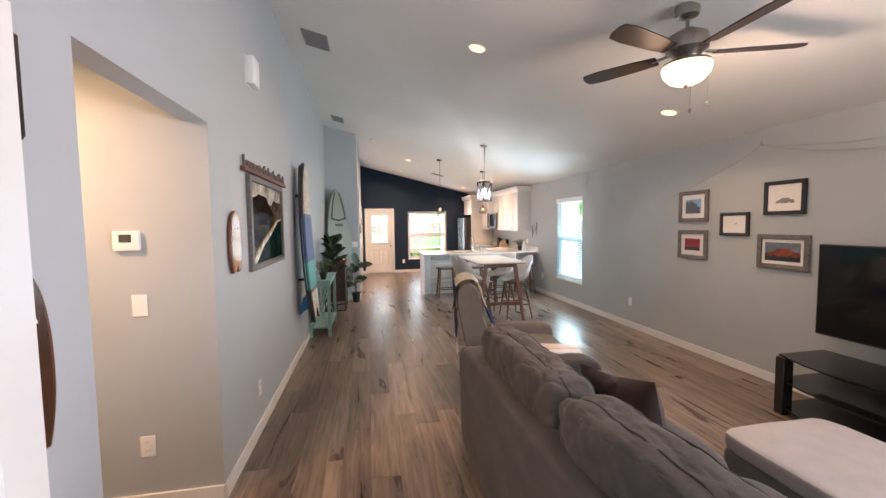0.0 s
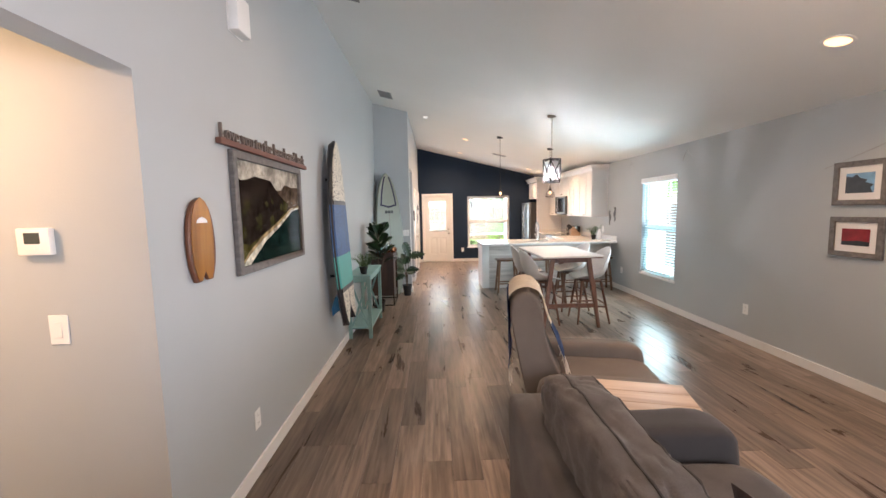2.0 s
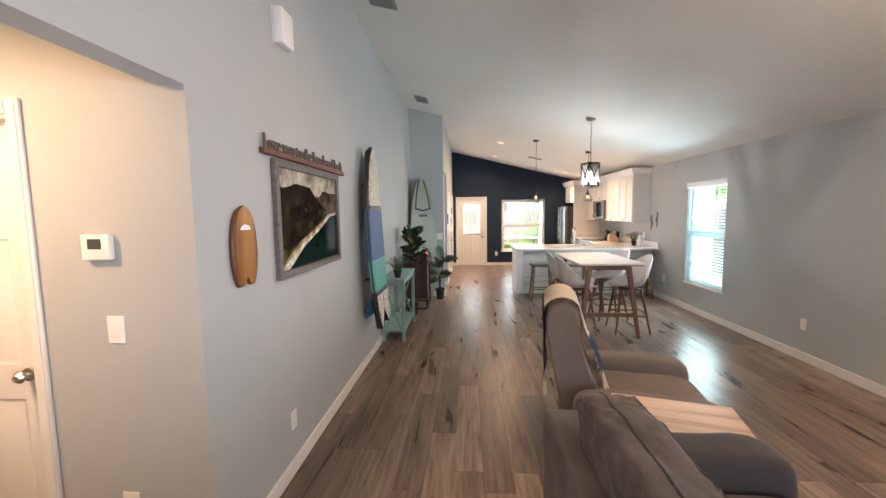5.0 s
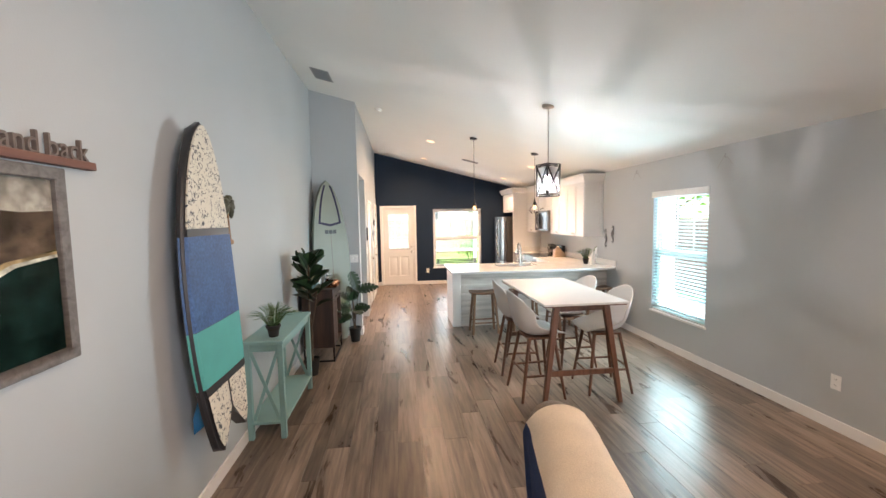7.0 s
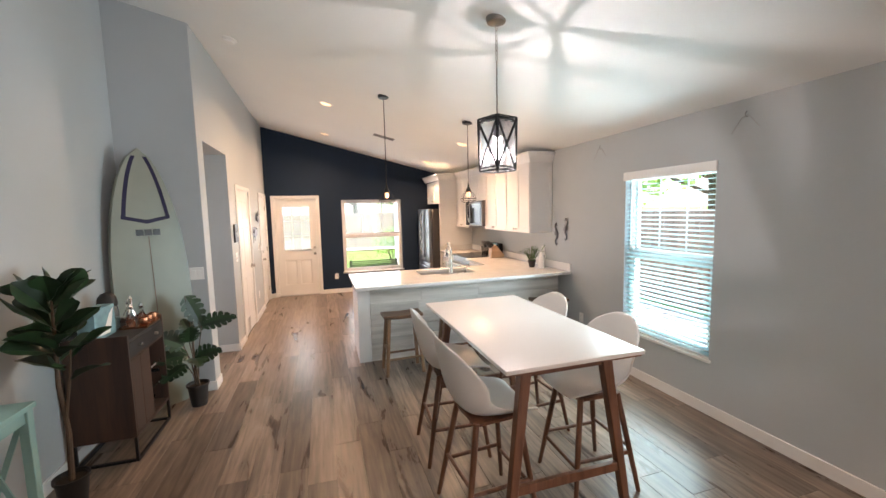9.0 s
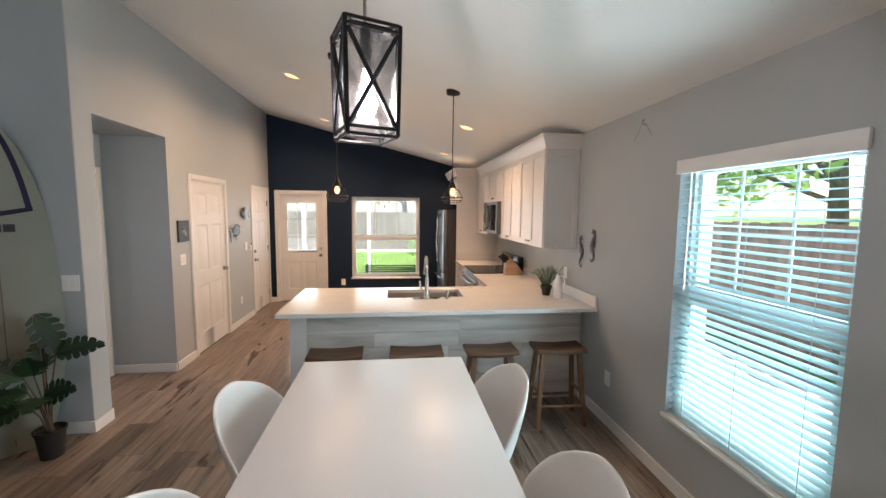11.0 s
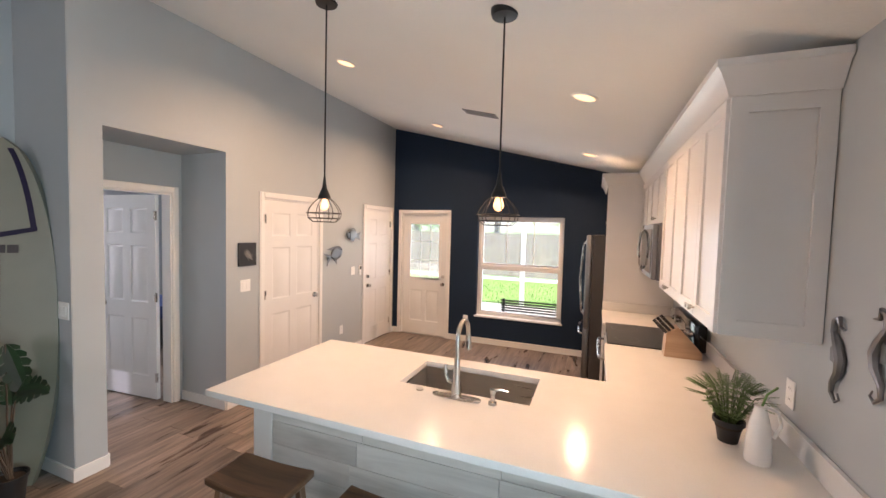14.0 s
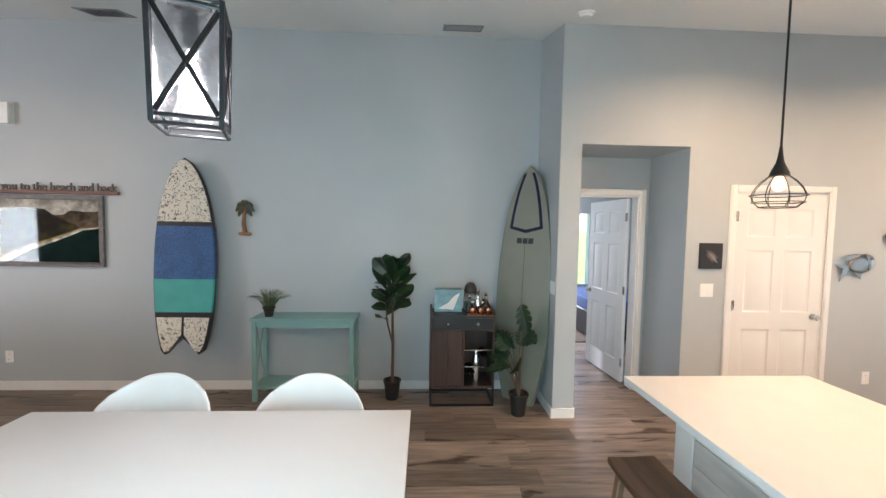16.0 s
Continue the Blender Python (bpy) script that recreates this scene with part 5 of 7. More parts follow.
# ceiling fan
M_BLADEF = wood("dark_fan_blade", (0.010, 0.0065, 0.005), (0.032, 0.019, 0.014), rough=0.4, along="x", scale=1.2, rand=0.05)
fan = thing("ceiling_fan", "nickel ceiling fan with dark wooden blades, lit", "ceiling fan", (2.2, 2.08, 2.47))
FT = ceil_z(2.2) - 2.47
part("canopy", lathe(bmesh.new(), [(0.070, 0.02), (0.072, -0.005), (0.062, -0.045), (0.02, -0.062)], (0, 0, FT), n=26), M_BRONZE, fan)
part("downrod", T((0, 0, 0.27), (0, 0, FT - 0.04), 0.013, n=12), M_BRONZE, fan)
part("motor", lathe(bmesh.new(), [(0.03, 0.30), (0.06, 0.285), (0.115, 0.25), (0.125, 0.21), (0.118, 0.165), (0.085, 0.14), (0.07, 0.12)], n=30), M_BRONZE, fan)
part("light_fitter", lathe(bmesh.new(), [(0.07, 0.12), (0.10, 0.10), (0.135, 0.085), (0.138, 0.07)], n=30), M_BRONZE, fan)
bo = part("bowl", lathe(bmesh.new(), [(0.138, 0.072), (0.142, 0.055), (0.130, 0.015), (0.098, -0.022), (0.055, -0.042), (0.006, -0.048)], n=30), M_WHITEGLASS, fan, "lit frosted glass bowl")
bo.visible_shadow = False
part("finial", lathe(bmesh.new(), [(0.012, -0.044), (0.014, -0.052), (0.006, -0.066)], n=12), M_BRONZE, fan)
for k in range(5):
    m = pose(0, 0, 0.155, 0, 0, 72 * k + 53)
    br = bmesh.new()
    pipe(br, [m @ Vector(p) for p in ((0.09, 0, 0.012), (0.14, 0.0, 0.0), (0.20, 0, -0.004))], [0.012, 0.010, 0.012], 8)
    part("blade_bracket", br, M_BRONZE, fan)
    out = [(0.17, -0.045), (0.30, -0.058), (0.55, -0.068), (0.64, -0.060), (0.66, -0.03), (0.665, 0.02), (0.65, 0.055), (0.55, 0.068), (0.30, 0.058), (0.17, 0.045)]
    mm = m @ pose(0, 0, -0.006, 12, 0, 0)
    part("blade", slab(bmesh.new(), out, -0.004, 0.004, lambda u, v, w: mm @ Vector((u, v, w))), M_BLADEF, fan)
for x, y, l in ((0.10, -0.06, 0.24), (-0.06, -0.10, 0.30)):
    bm = T((x, y, 0.08), (x, y, 0.08 - l), 0.0012, n=5)
    lathe(bm, [(0.004, 0.0), (0.011, -0.012), (0.004, -0.03)], (x, y, 0.08 - l), n=10)
    part("pull_chain", bm, M_BRONZE, fan)

# ---------------------------------------------------------------- living room
def puff(bm, x0, x1, y0, y1, z0, z1, k=5.0, n=10, lump=0.012, seed=0.0, sag=0.0, fold=0.0):
    """A stuffed block: a box with rounded sides, a little uneven."""
    c = Vector(((x0 + x1) / 2, (y0 + y1) / 2, (z0 + z1) / 2))
    h = Vector(((x1 - x0) / 2, (y1 - y0) / 2, (z1 - z0) / 2))
    made = {}

    def place(p):
        r = sum(abs(v) ** k for v in p) ** (1 / k)
        q = Vector(p) / r
        w = Vector((q.x * h.x, q.y * h.y, q.z * h.z)) + c
        d = lump * noise.noise(w * 5.5 + Vector((seed, seed, seed))) + 0.5 * lump * noise.noise(w * 13 + Vector((seed, 0, 0)))
        if fold:
            d -= fold * max(0.0, 1 - 6 * abs(noise.noise(Vector((w.x * 6, w.y * 5 + w.z * 7 + seed, w.z * 5)))))
            d -= fold * max(0.0, 1 - 7 * abs(noise.noise(Vector((w.x * 9 + 7, w.y * 13 - w.z * 4, w.z * 4 + seed)))))
        w += q.normalized() * d
        w.z -= sag * (1 - q.x * q.x) * (1 - q.y * q.y)
        return w

    def vert(p):
        key = tuple(round(v, 5) for v in p)
        if key not in made:
            made[key] = bm.verts.new(place(p))
        return made[key]

    puff.at = place
    t = [math.sin(math.pi / 2 * (2 * i / n - 1)) for i in range(n + 1)]
    for ax in range(3):
        for s in (-1, 1):
            for i in range(n):
                for j in range(n):
                    q = []
                    for a, b in ((i, j), (i + 1, j), (i + 1, j + 1), (i, j + 1)):
                        p = [0, 0, 0]
                        p[ax], p[(ax + 1) % 3], p[(ax + 2) % 3] = s, t[a], t[b]
                        q.append(vert(p))
                    bm.faces.new(q if s > 0 else q[::-1])
    return bm


def P(*a, **k):
    return puff(bmesh.new(), *a, **k)


sofa = thing("sofa", "grey-brown velvet sofa seen from behind", "sofa", (0, 0, 0))
part("base", P(0.84, 1.74, 0.06, 2.44, 0.09, 0.36, k=14, lump=0.004), M_SOFA, sofa)
part("back_frame", P(0.79, 1.00, 0.02, 2.49, 0.06, 0.745, k=12, n=30, lump=0.010, fold=0.003), M_SOFA, sofa)
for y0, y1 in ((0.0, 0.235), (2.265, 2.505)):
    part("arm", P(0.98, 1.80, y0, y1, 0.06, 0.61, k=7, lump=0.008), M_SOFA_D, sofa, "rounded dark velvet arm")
for y0, y1 in ((0.24, 1.245), (1.25, 2.26)):
    part("seat_cushion", P(1.05, 1.80, y0, y1, 0.32, 0.50, k=7, lump=0.008, seed=y0), M_SOFA, sofa)
    c = part("back_cushion", P(0.875, 1.105, y0, y1 - 0.005, 0.46, 0.935, k=7.0, n=56, lump=0.013, seed=3 + y0, fold=0.010), M_SOFA, sofa, "plump wrinkled back cushion")
    for x in (-0.22, 0.8):
        rim = []
        for i in range(97):
            a = 2 * math.pi * i / 96
            q = max(abs(math.cos(a)), abs(math.sin(a)))
            rim.append(puff.at((x, math.cos(a) / q, math.sin(a) / q)))
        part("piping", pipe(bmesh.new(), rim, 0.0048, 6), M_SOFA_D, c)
for x in (0.86, 1.72):
    for y in (0.1, 2.4):
        part("foot", T((x, y, 0), (x, y, 0.10), 0.02, 0.028, n=10), M_BLKPLASTIC, sofa)
bm = bmesh.new()
N = 22
for side in (-1, 1):
    rows = []
    for i in range(N + 1):
        row = []
        for j in range(N + 1):
            u, v = 2 * i / N - 1, 2 * j / N - 1
            pull = 1 - 0.10 * (1 - abs(u * v)) * max(abs(u), abs(v)) ** 4
            d = 0.085 * ((1 - u * u) * (1 - v * v)) ** 0.42
            d *= 1 - 0.22 * abs(noise.noise(Vector((u * 2.6, v * 2.6, side)))) * 2
            row.append(bm.verts.new((side * d, u * 0.235 * pull, v * 0.225 * pull)))
        rows.append(row)
    for i in range(N):
        for j in range(N):
            bm.faces.new((rows[i][j], rows[i + 1][j], rows[i + 1][j + 1], rows[i][j + 1]))
bmesh.ops.remove_doubles(bm, verts=bm.verts, dist=0.0004)
pl = part("throw_pillow", bm, M_PILLOW)
pl.matrix_world = pose(1.29, 1.37, 0.685, -10, -10, 8)
tagged(pl, "dark maroon velvet throw pillow on the sofa", "pillow")

# oak side table between sofa and armchair
st = thing("side_table", "pale oak side table beside the sofa", "table", (1.53, 2.712, 0), -15)
for i in range(3):
    part("plank", B(-0.30, 0.30, -0.195 + i * 0.1305, -0.0665 + i * 0.1305, 0.526, 0.553, bevel=0.003), M_OAK, st)
for x in (-0.26, 0.26):
    for y in (-0.16, 0.16):
        part("leg", B(x - 0.02, x + 0.02, y - 0.02, y + 0.02, 0, 0.526, bevel=0.003), M_OAK, st)

# armchair with a throw over its back
ch = thing("armchair", "taupe upholstered armchair with a throw", "armchair", (0, 0, 0))
part("base", P(1.10, 1.93, 3.02, 3.72, 0.08, 0.35, k=12, lump=0.004), M_ARM, ch)
part("seat_cushion", P(1.28, 1.97, 3.09, 3.60, 0.31, 0.475, k=6, lump=0.008, seed=1), M_ARM, ch)
part("arm", P(1.16, 1.98, 2.96, 3.10, 0.06, 0.545, k=6, lump=0.006), M_ARM, ch)
part("arm", P(1.16, 1.98, 3.59, 3.76, 0.06, 0.565, k=6, lump=0.006), M_ARM, ch)
bm = bmesh.new()
side = [(-0.085, -0.42), (-0.105, -0.2), (-0.115, 0.0), (-0.125, 0.18), (-0.125, 0.29), (-0.095, 0.37), (-0.035, 0.405), (0.03, 0.395), (0.075, 0.345), (0.092, 0.27),
        (0.082, 0.18), (0.085, 0.06), (0.115, -0.08), (0.165, -0.24), (0.20, -0.42)]
rows = []
for v, k in ((-0.295, 0.80), (-0.300, 0.90), (-0.292, 0.97), (-0.27, 1.0), (-0.14, 1.02), (0.0, 1.025), (0.14, 1.02), (0.27, 1.0), (0.292, 0.97), (0.300, 0.90), (0.295, 0.80)):
    rows.append([bm.verts.new((0.0 + (x - 0.0) * k, v, (z + 0.42) * (0.5 + 0.5 * k) - 0.42)) for x, z in side])
for a, b in zip(rows, rows[1:]):
    for i in range(len(side)):
        j = (i + 1) % len(side)
        bm.faces.new((a[i], a[j], b[j], b[i]))
bm.faces.new(rows[0][::-1])
bm.faces.new(rows[-1])
bmesh.ops.recalc_face_normals(bm, faces=bm.faces[:])
bmesh.ops.transform(bm, matrix=pose(1.155, 3.43, 0.66, 0, -8, 0), verts=bm.verts)
bk_ = part("backrest", bm, M_ARM, ch, "thick rounded backrest")
bk_.modifiers.new("smooth", "SUBSURF").levels = 1
bk_.modifiers["smooth"].render_levels = 2
for x in (1.17, 1.88):
    for y in (3.06, 3.68):
        part("foot", T((x, y, 0), (x, y, 0.09), 0.018, 0.026, n=10), M_WALNUT, ch)

turn_ = pose(1.155, 3.43, 0, 0, 0, -11)
ch.matrix_world = turn_ @ pose(-1.155, -3.43, 0)
thr = thing("throw_blanket", "cream and blue knitted throw over the armchair", "blanket", (1.155, 3.43, 0.65))
thr.matrix_world = turn_ @ pose(-0.016, 0, 0.68, 0, -8, 0)


def drape(s):
    """The cross-section of the throw by its length: down behind, over the top, down in front."""
    r, top = 0.122, 0.285
    if s < 0.42:
        k = (0.42 - s) / 0.42
        return Vector((-r - 0.045 * k ** 1.8, 0, top - 0.42 + s))
    if s < 0.42 + math.pi * r:
        a = (s - 0.42) / r
        return Vector((-r * math.cos(a), 0, top + r * math.sin(a)))
    k = (s - 0.42 - math.pi * r) / 0.42
    return Vector((r + 0.085 * k ** 1.3, 0, top - 0.42 * k))


def cloth(s0, s1, y0, y1, ns, ny, seed):
    bm = bmesh.new()
    g = []
    for i in range(ns + 1):
        s = s0 + (s1 - s0) * i / ns
        c = drape(s)
        row = []
        for j in range(ny + 1):
            v = j / ny
            y = y0 + (y1 - y0) * v
            hang = min(1.0, max(0.0, 0.40 - s, s - S1) / 0.3)
            w = (0.008 + 0.03 * hang) * noise.noise(Vector((s * 4, y * 13, seed)))
            y = y0 + (y1 - y0) * (0.5 + (v - 0.5) * (1 - 0.22 * hang))
            row.append(bm.verts.new(c + Vector((w if abs(c.x) > 0.1 else 0, y + 0.012 * math.sin(s * 8), abs(w)))))
        g.append(row)
    for a, b in zip(g, g[1:]):
        for j in range(ny):
            bm.faces.new((a[j], a[j + 1], b[j + 1], b[j]))
    bmesh.ops.solidify(bm, geom=bm.faces[:], thickness=-0.008)
    return bm


S1 = 0.42 + math.pi * 0.122
part("blue_end", cloth(-0.02, 0.49, -0.30, 0.18, 14, 12, 1), M_BLUEKNIT, thr, "blue knitted end")
part("cream_middle", cloth(0.49, S1 + 0.19, -0.30, 0.18, 24, 12, 1), M_CREAM, thr, "cream knitted middle")
part("blue_end", cloth(S1 + 0.19, S1 + 0.42, -0.30, 0.18, 10, 12, 1), M_BLUEKNIT, thr, "blue knitted end")
rnd = random.Random(4)
bm = bmesh.new()
for s, d in ((-0.02, -1), (S1 + 0.42, 1)):
    for j in range(26):
        y = -0.295 + 0.45 * j / 25
        p = drape(s) + Vector((0, y + 0.012 * math.sin(s * 8), 0))
        pipe(bm, [p, p + Vector((rnd.uniform(-0.01, 0.01), rnd.uniform(-0.01, 0.01), -0.04)), p + Vector((rnd.uniform(-0.015, 0.015), rnd.uniform(-0.015, 0.015), -0.08))], 0.003, 4)
part("fringe", bm, M_CREAM, thr, "cream tasselled fringe", kind="stuff")

# ottoman, television and its stand
ot = thing("storage_ottoman", "grey storage ottoman with a pale top", "ottoman", (2.42, 1.08, 0))
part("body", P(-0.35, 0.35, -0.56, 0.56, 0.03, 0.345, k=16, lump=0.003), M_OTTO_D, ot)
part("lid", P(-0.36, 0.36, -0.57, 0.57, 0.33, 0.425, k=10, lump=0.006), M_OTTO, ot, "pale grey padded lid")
for x in (-0.3, 0.3):
    for y in (-0.5, 0.5):
        part("foot", T((x, y, 0), (x, y, 0.04), 0.02, n=8), M_BLKPLASTIC, ot)
tv = thing("television", "large black flat television, switched off", "television", (3.80, 1.78, 1.0))
part("screen", B(-0.022, -0.018, -0.615, 0.615, -0.352, 0.352), M_BLACKGLASS, tv)
part("bezel", B(-0.018, 0.02, -0.628, 0.628, -0.368, 0.365, bevel=0.006), M_BLKPLASTIC, tv)
part("housing", B(0.02, 0.06, -0.45, 0.45, -0.28, 0.22, bevel=0.02, seg=2), M_BLKPLASTIC, tv)
part("wall_bracket", B(0.06, 0.199, -0.12, 0.12, -0.12, 0.12), M_BLACK, tv)
sd2 = thing("tv_stand", "black corner television stand with glass shelves", "tv stand", (3.62, 1.75, 0))
shelf = [(0.30, -0.68), (0.30, 0.68), (-0.16, 0.68), (-0.24, 0.45), (-0.28, 0.15), (-0.28, -0.15), (-0.24, -0.45), (-0.16, -0.68)]
for z in (0.055, 0.27, 0.465):
    part("shelf", slab(bmesh.new(), shelf, z, z + 0.012), M_BLACKGLASS, sd2, "black tempered glass shelf")
for y in (-0.64, 0.64):
    part("post", B(-0.20, -0.10, y - 0.035, y + 0.035, 0, 0.464, bevel=0.006), M_BLKPLASTIC, sd2)
part("post", B(0.20, 0.28, -0.05, 0.05, 0, 0.464, bevel=0.006), M_BLKPLASTIC, sd2)

# photographs on the east wall
M_SKYB = mat("print_blue", (0.16, 0.33, 0.50), 0.35, vary=0.3, scale=14)
M_REDP = mat("print_red", (0.25, 0.014, 0.02), 0.35, vary=0.5, scale=10)
M_DARKP = mat("print_dark", (0.025, 0.03, 0.035), 0.35, vary=0.4, scale=20)
M_RUST = mat("print_rust", (0.20, 0.055, 0.028), 0.35, vary=0.6, scale=18)
M_GREYP = mat("print_grey", (0.22, 0.22, 0.21), 0.4, vary=0.4, scale=25)


def photo(label, yc, zc, w, h, fw, frame_mat, mat_w, shapes):
    """A framed print on the east wall; local u runs along -y."""
    p = thing("picture_frame", label, "framed picture", (XR, yc, zc), -90, group="framed pictures on the wall")
    bm = frame_around(bmesh.new(), w, h, [(fw, w - fw, fw, h - fw)], -0.028, -0.001)
    bmesh.ops.translate(bm, vec=(-w / 2, 0, -h / 2), verts=bm.verts)
    soften(part("frame", bm, frame_mat, p), 0.003, 1)
    part("mount", B(-w / 2 + fw, w / 2 - fw, -0.014, -0.010, -h / 2 + fw, h / 2 - fw), M_PAPER, p)
    for i, (nm, out, m) in enumerate(shapes):
        k = w / 2 - fw - mat_w, h / 2 - fw - mat_w
        part(nm, slab(bmesh.new(), [(u * k[0], v * k[1]) for u, v in out], 0.0145 + i * 0.0006, 0.0149 + i * 0.0006, lambda u, v, d: (u, -d, v)), m, p)
    return p


SQ = [(-1, -1), (1, -1), (1, 1), (-1, 1)]
rnd = random.Random(2)
crag = [(-1, -1), (0.9, -1), (0.75, -0.5), (0.95, -0.2), (0.4, 0.05), (0.5, 0.3), (0.0, 0.5), (-0.25, 0.85), (-0.6, 0.6), (-1, 0.75)]
car = [(-0.9, -0.5), (-0.8, -0.1), (-0.5, 0.0), (-0.3, 0.35), (0.4, 0.38), (0.65, 0.05), (0.95, 0.0), (0.95, -0.5), (0.6, -0.52), (0.5, -0.3), (0.3, -0.52), (-0.3, -0.52), (-0.45, -0.3), (-0.6, -0.52)]
photo("grey framed photo of a dark tree against blue sky", 3.88, 1.735, 0.42, 0.365, 0.045, M_GREYFRAME, 0.055, [("print", SQ, M_SKYB), ("tree_shape", crag, M_DARKP)])
photo("grey framed photo of a deep red sunset", 3.88, 1.285, 0.42, 0.34, 0.045, M_GREYFRAME, 0.055, [("print", SQ, M_REDP), ("horizon_shape", [(-1, -1), (1, -1), (1, -0.5), (0.2, -0.4), (-1, -0.55)], M_DARKP)])
photo("small black framed print on white paper", 3.345, 1.525, 0.33, 0.245, 0.032, M_BLKFRAME, 0.03, [("mark", [(0.0, 0.0), (0.25, 0.05), (0.3, 0.2), (0.05, 0.15)], M_GREYP)])
photo("black framed print of a grey car shape", 2.85, 1.77, 0.37, 0.315, 0.035, M_BLKFRAME, 0.03, [("car_shape", [(u * 0.75, v * 0.6 - 0.25) for u, v in car], M_GREYP)])
photo("grey framed photo of a rusty orange car", 2.85, 1.265, 0.47, 0.325, 0.045, M_GREYFRAME, 0.03, [("print", SQ, mat("print_slate", (0.14, 0.17, 0.20), 0.35, vary=0.4, scale=12)), ("ground_shape", [(-1, -1), (1, -1), (1, -0.3), (-1, -0.2)], M_DARKP), ("car_shape", car, M_RUST)])

# string of netting along the east wall, on small hooks
hooks = [(1.0, 2.30), (3.09, 2.30), (6.13, 2.325), (7.66, 2.335)]
M_TWINE = mat("grey_twine", (0.36, 0.35, 0.34), 0.95, vary=0.2)
gar = thing("twine_garland", "thin grey twine draped between wall hooks", "garland", (XR, 0, 0))
for (ya, za), (yb, zb) in zip(hooks[:2], hooks[1:2]):
    for sag in (0.13, 0.2):
        part("twine", pipe(bmesh.new(), [(-0.008, ya + (yb - ya) * i / 16, za + (zb - za) * i / 16 - sag * 4 * (i / 16) * (1 - i / 16)) for i in range(17)], 0.0022, 5), M_TWINE, gar)
part("twine", pipe(bmesh.new(), [(-0.008, 3.09 + 1.1 * i / 10, 2.30 - 0.42 * (i / 10) ** 0.8) for i in range(11)], 0.0022, 5), M_TWINE, gar)
for y, z in hooks:
    part("hook", pipe(bmesh.new(), [(-0.002, y, z + 0.03), (-0.014, y, z + 0.02), (-0.018, y, z), (-0.006, y - 0.01, z - 0.012)], 0.0035, 6), M_GREYP, gar)
for y, z in hooks[2:]:
    part("twine", pipe(bmesh.new(), [(-0.006, y - 0.09, z - 0.09), (-0.008, y - 0.02, z), (-0.008, y + 0.03, z - 0.01), (-0.006, y + 0.10, z - 0.11)], 0.0022, 5), M_TWINE, gar)


# ---------------------------------------------------------------- plates on the walls
def plate(name, label, where, rz, kind="outlet", w=0.075, h=0.118):
    p = thing(name, label, "outlet" if kind == "outlet" else "light switch", where, rz, group="white wall plates")
    soften(part("plate", B(-w / 2, w / 2, -0.006, -0.0005, -h / 2, h / 2), M_PLASTIC, p), 0.002, 1)
    if kind == "outlet":
        for z in (-0.024, 0.024):
            part("socket", slab(bmesh.new(), [(0.016 * math.cos(a), z + 0.015 * math.sin(a)) for a in (2 * math.pi * i / 14 for i in range(14))], 0.006, 0.0075, lambda u, v, d: (u, -d, v)), M_PLASTIC, p)
            for x in (-0.006, 0.006):
                part("slot", B(x - 0.001, x + 0.001, -0.0082, -0.0076, z - 0.004, z + 0.006), M_BLKPLASTIC, p)
    else:
        k = max(1, round(w / 0.075))
        for i in range(k):
            x = (i - (k - 1) / 2) * 0.046
            part("rocker", B(x - 0.015, x + 0.015, -0.009, -0.006, -0.032, 0.032, bevel=0.002), M_PLASTIC, p)


plate("wall_outlet", "white duplex outlet low on the wall", (XA, 3.0, 0.335), 90)
plate("wall_outlet", "white duplex outlet on the grey wall", (XR, 4.99, 0.385), -90)
plate("wall_outlet", "white duplex outlet near the peninsula", (XR, 7.95, 0.385), -90)
plate("wall_outlet", "white duplex outlet on the kitchen wall", (XB, 11.19, 0.36), 90)
plate("wall_outlet", "white duplex outlet on the navy wall", (1.32, YB, 0.36), 0)
plate("wall_outlet", "white duplex outlet above the worktop", (XR, 8.80, 1.12), -90)
plate("wall_outlet", "white duplex outlet on the boarded peninsula", (2.72, 8.430, 0.47), 0)
plate("wall_outlet", "white duplex outlet low in the hall", (-1.02, OPEN_A[1], 0.36), 0)
plate("wall_switch", "white double rocker switch by the closet", (XB, 9.62, 1.165), 90, "switch", 0.12)
plate("wall_switch", "white double rocker switch by the garage door", (XB, 11.45, 1.15), 90, "switch", 0.09)
plate("wall_switch", "white rocker switch on the return wall", (-0.085, YJ, 1.16), 0, "switch", 0.12)
plate("wall_switch", "white dimmer switch in the hall", (-1.018, OPEN_A[1], 1.145), 0, "switch")
th = thing("thermostat", "white digital thermostat with grey display", "thermostat", (-1.055, OPEN_A[1], 1.495))
part("body", B(-0.062, 0.062, -0.028, -0.001, -0.052, 0.052, bevel=0.006, seg=2), M_PLASTIC, th)
part("display", B(-0.030, 0.028, -0.0295, -0.028, -0.008, 0.034), mat("lcd", (0.055, 0.065, 0.06), 0.2, vary=0.03), th, "grey display")
for x in (-0.02, 0.0, 0.02):
    part("button", B(x - 0.005, x + 0.005, -0.0295, -0.028, -0.030, -0.024), M_PLASTIC, th)
cb = thing("door_chime", "white plastic door chime box high on the wall", "door chime", (XA, 3.06, 2.70), 90)
part("cover", B(-0.075, 0.075, -0.06, -0.004, -0.10, 0.10, bevel=0.008, seg=2), M_PLASTIC, cb)
part("base", B(-0.08, 0.08, -0.004, -0.0005, -0.105, 0.105), M_PLASTIC, cb)
ph = thing("wall_phone", "white handset beside the garage door", "intercom", (XB, 11.62, 1.14), 90)
part("cradle", B(-0.028, 0.028, -0.018, -0.001, -0.07, 0.07, bevel=0.006), M_PLASTIC, ph)
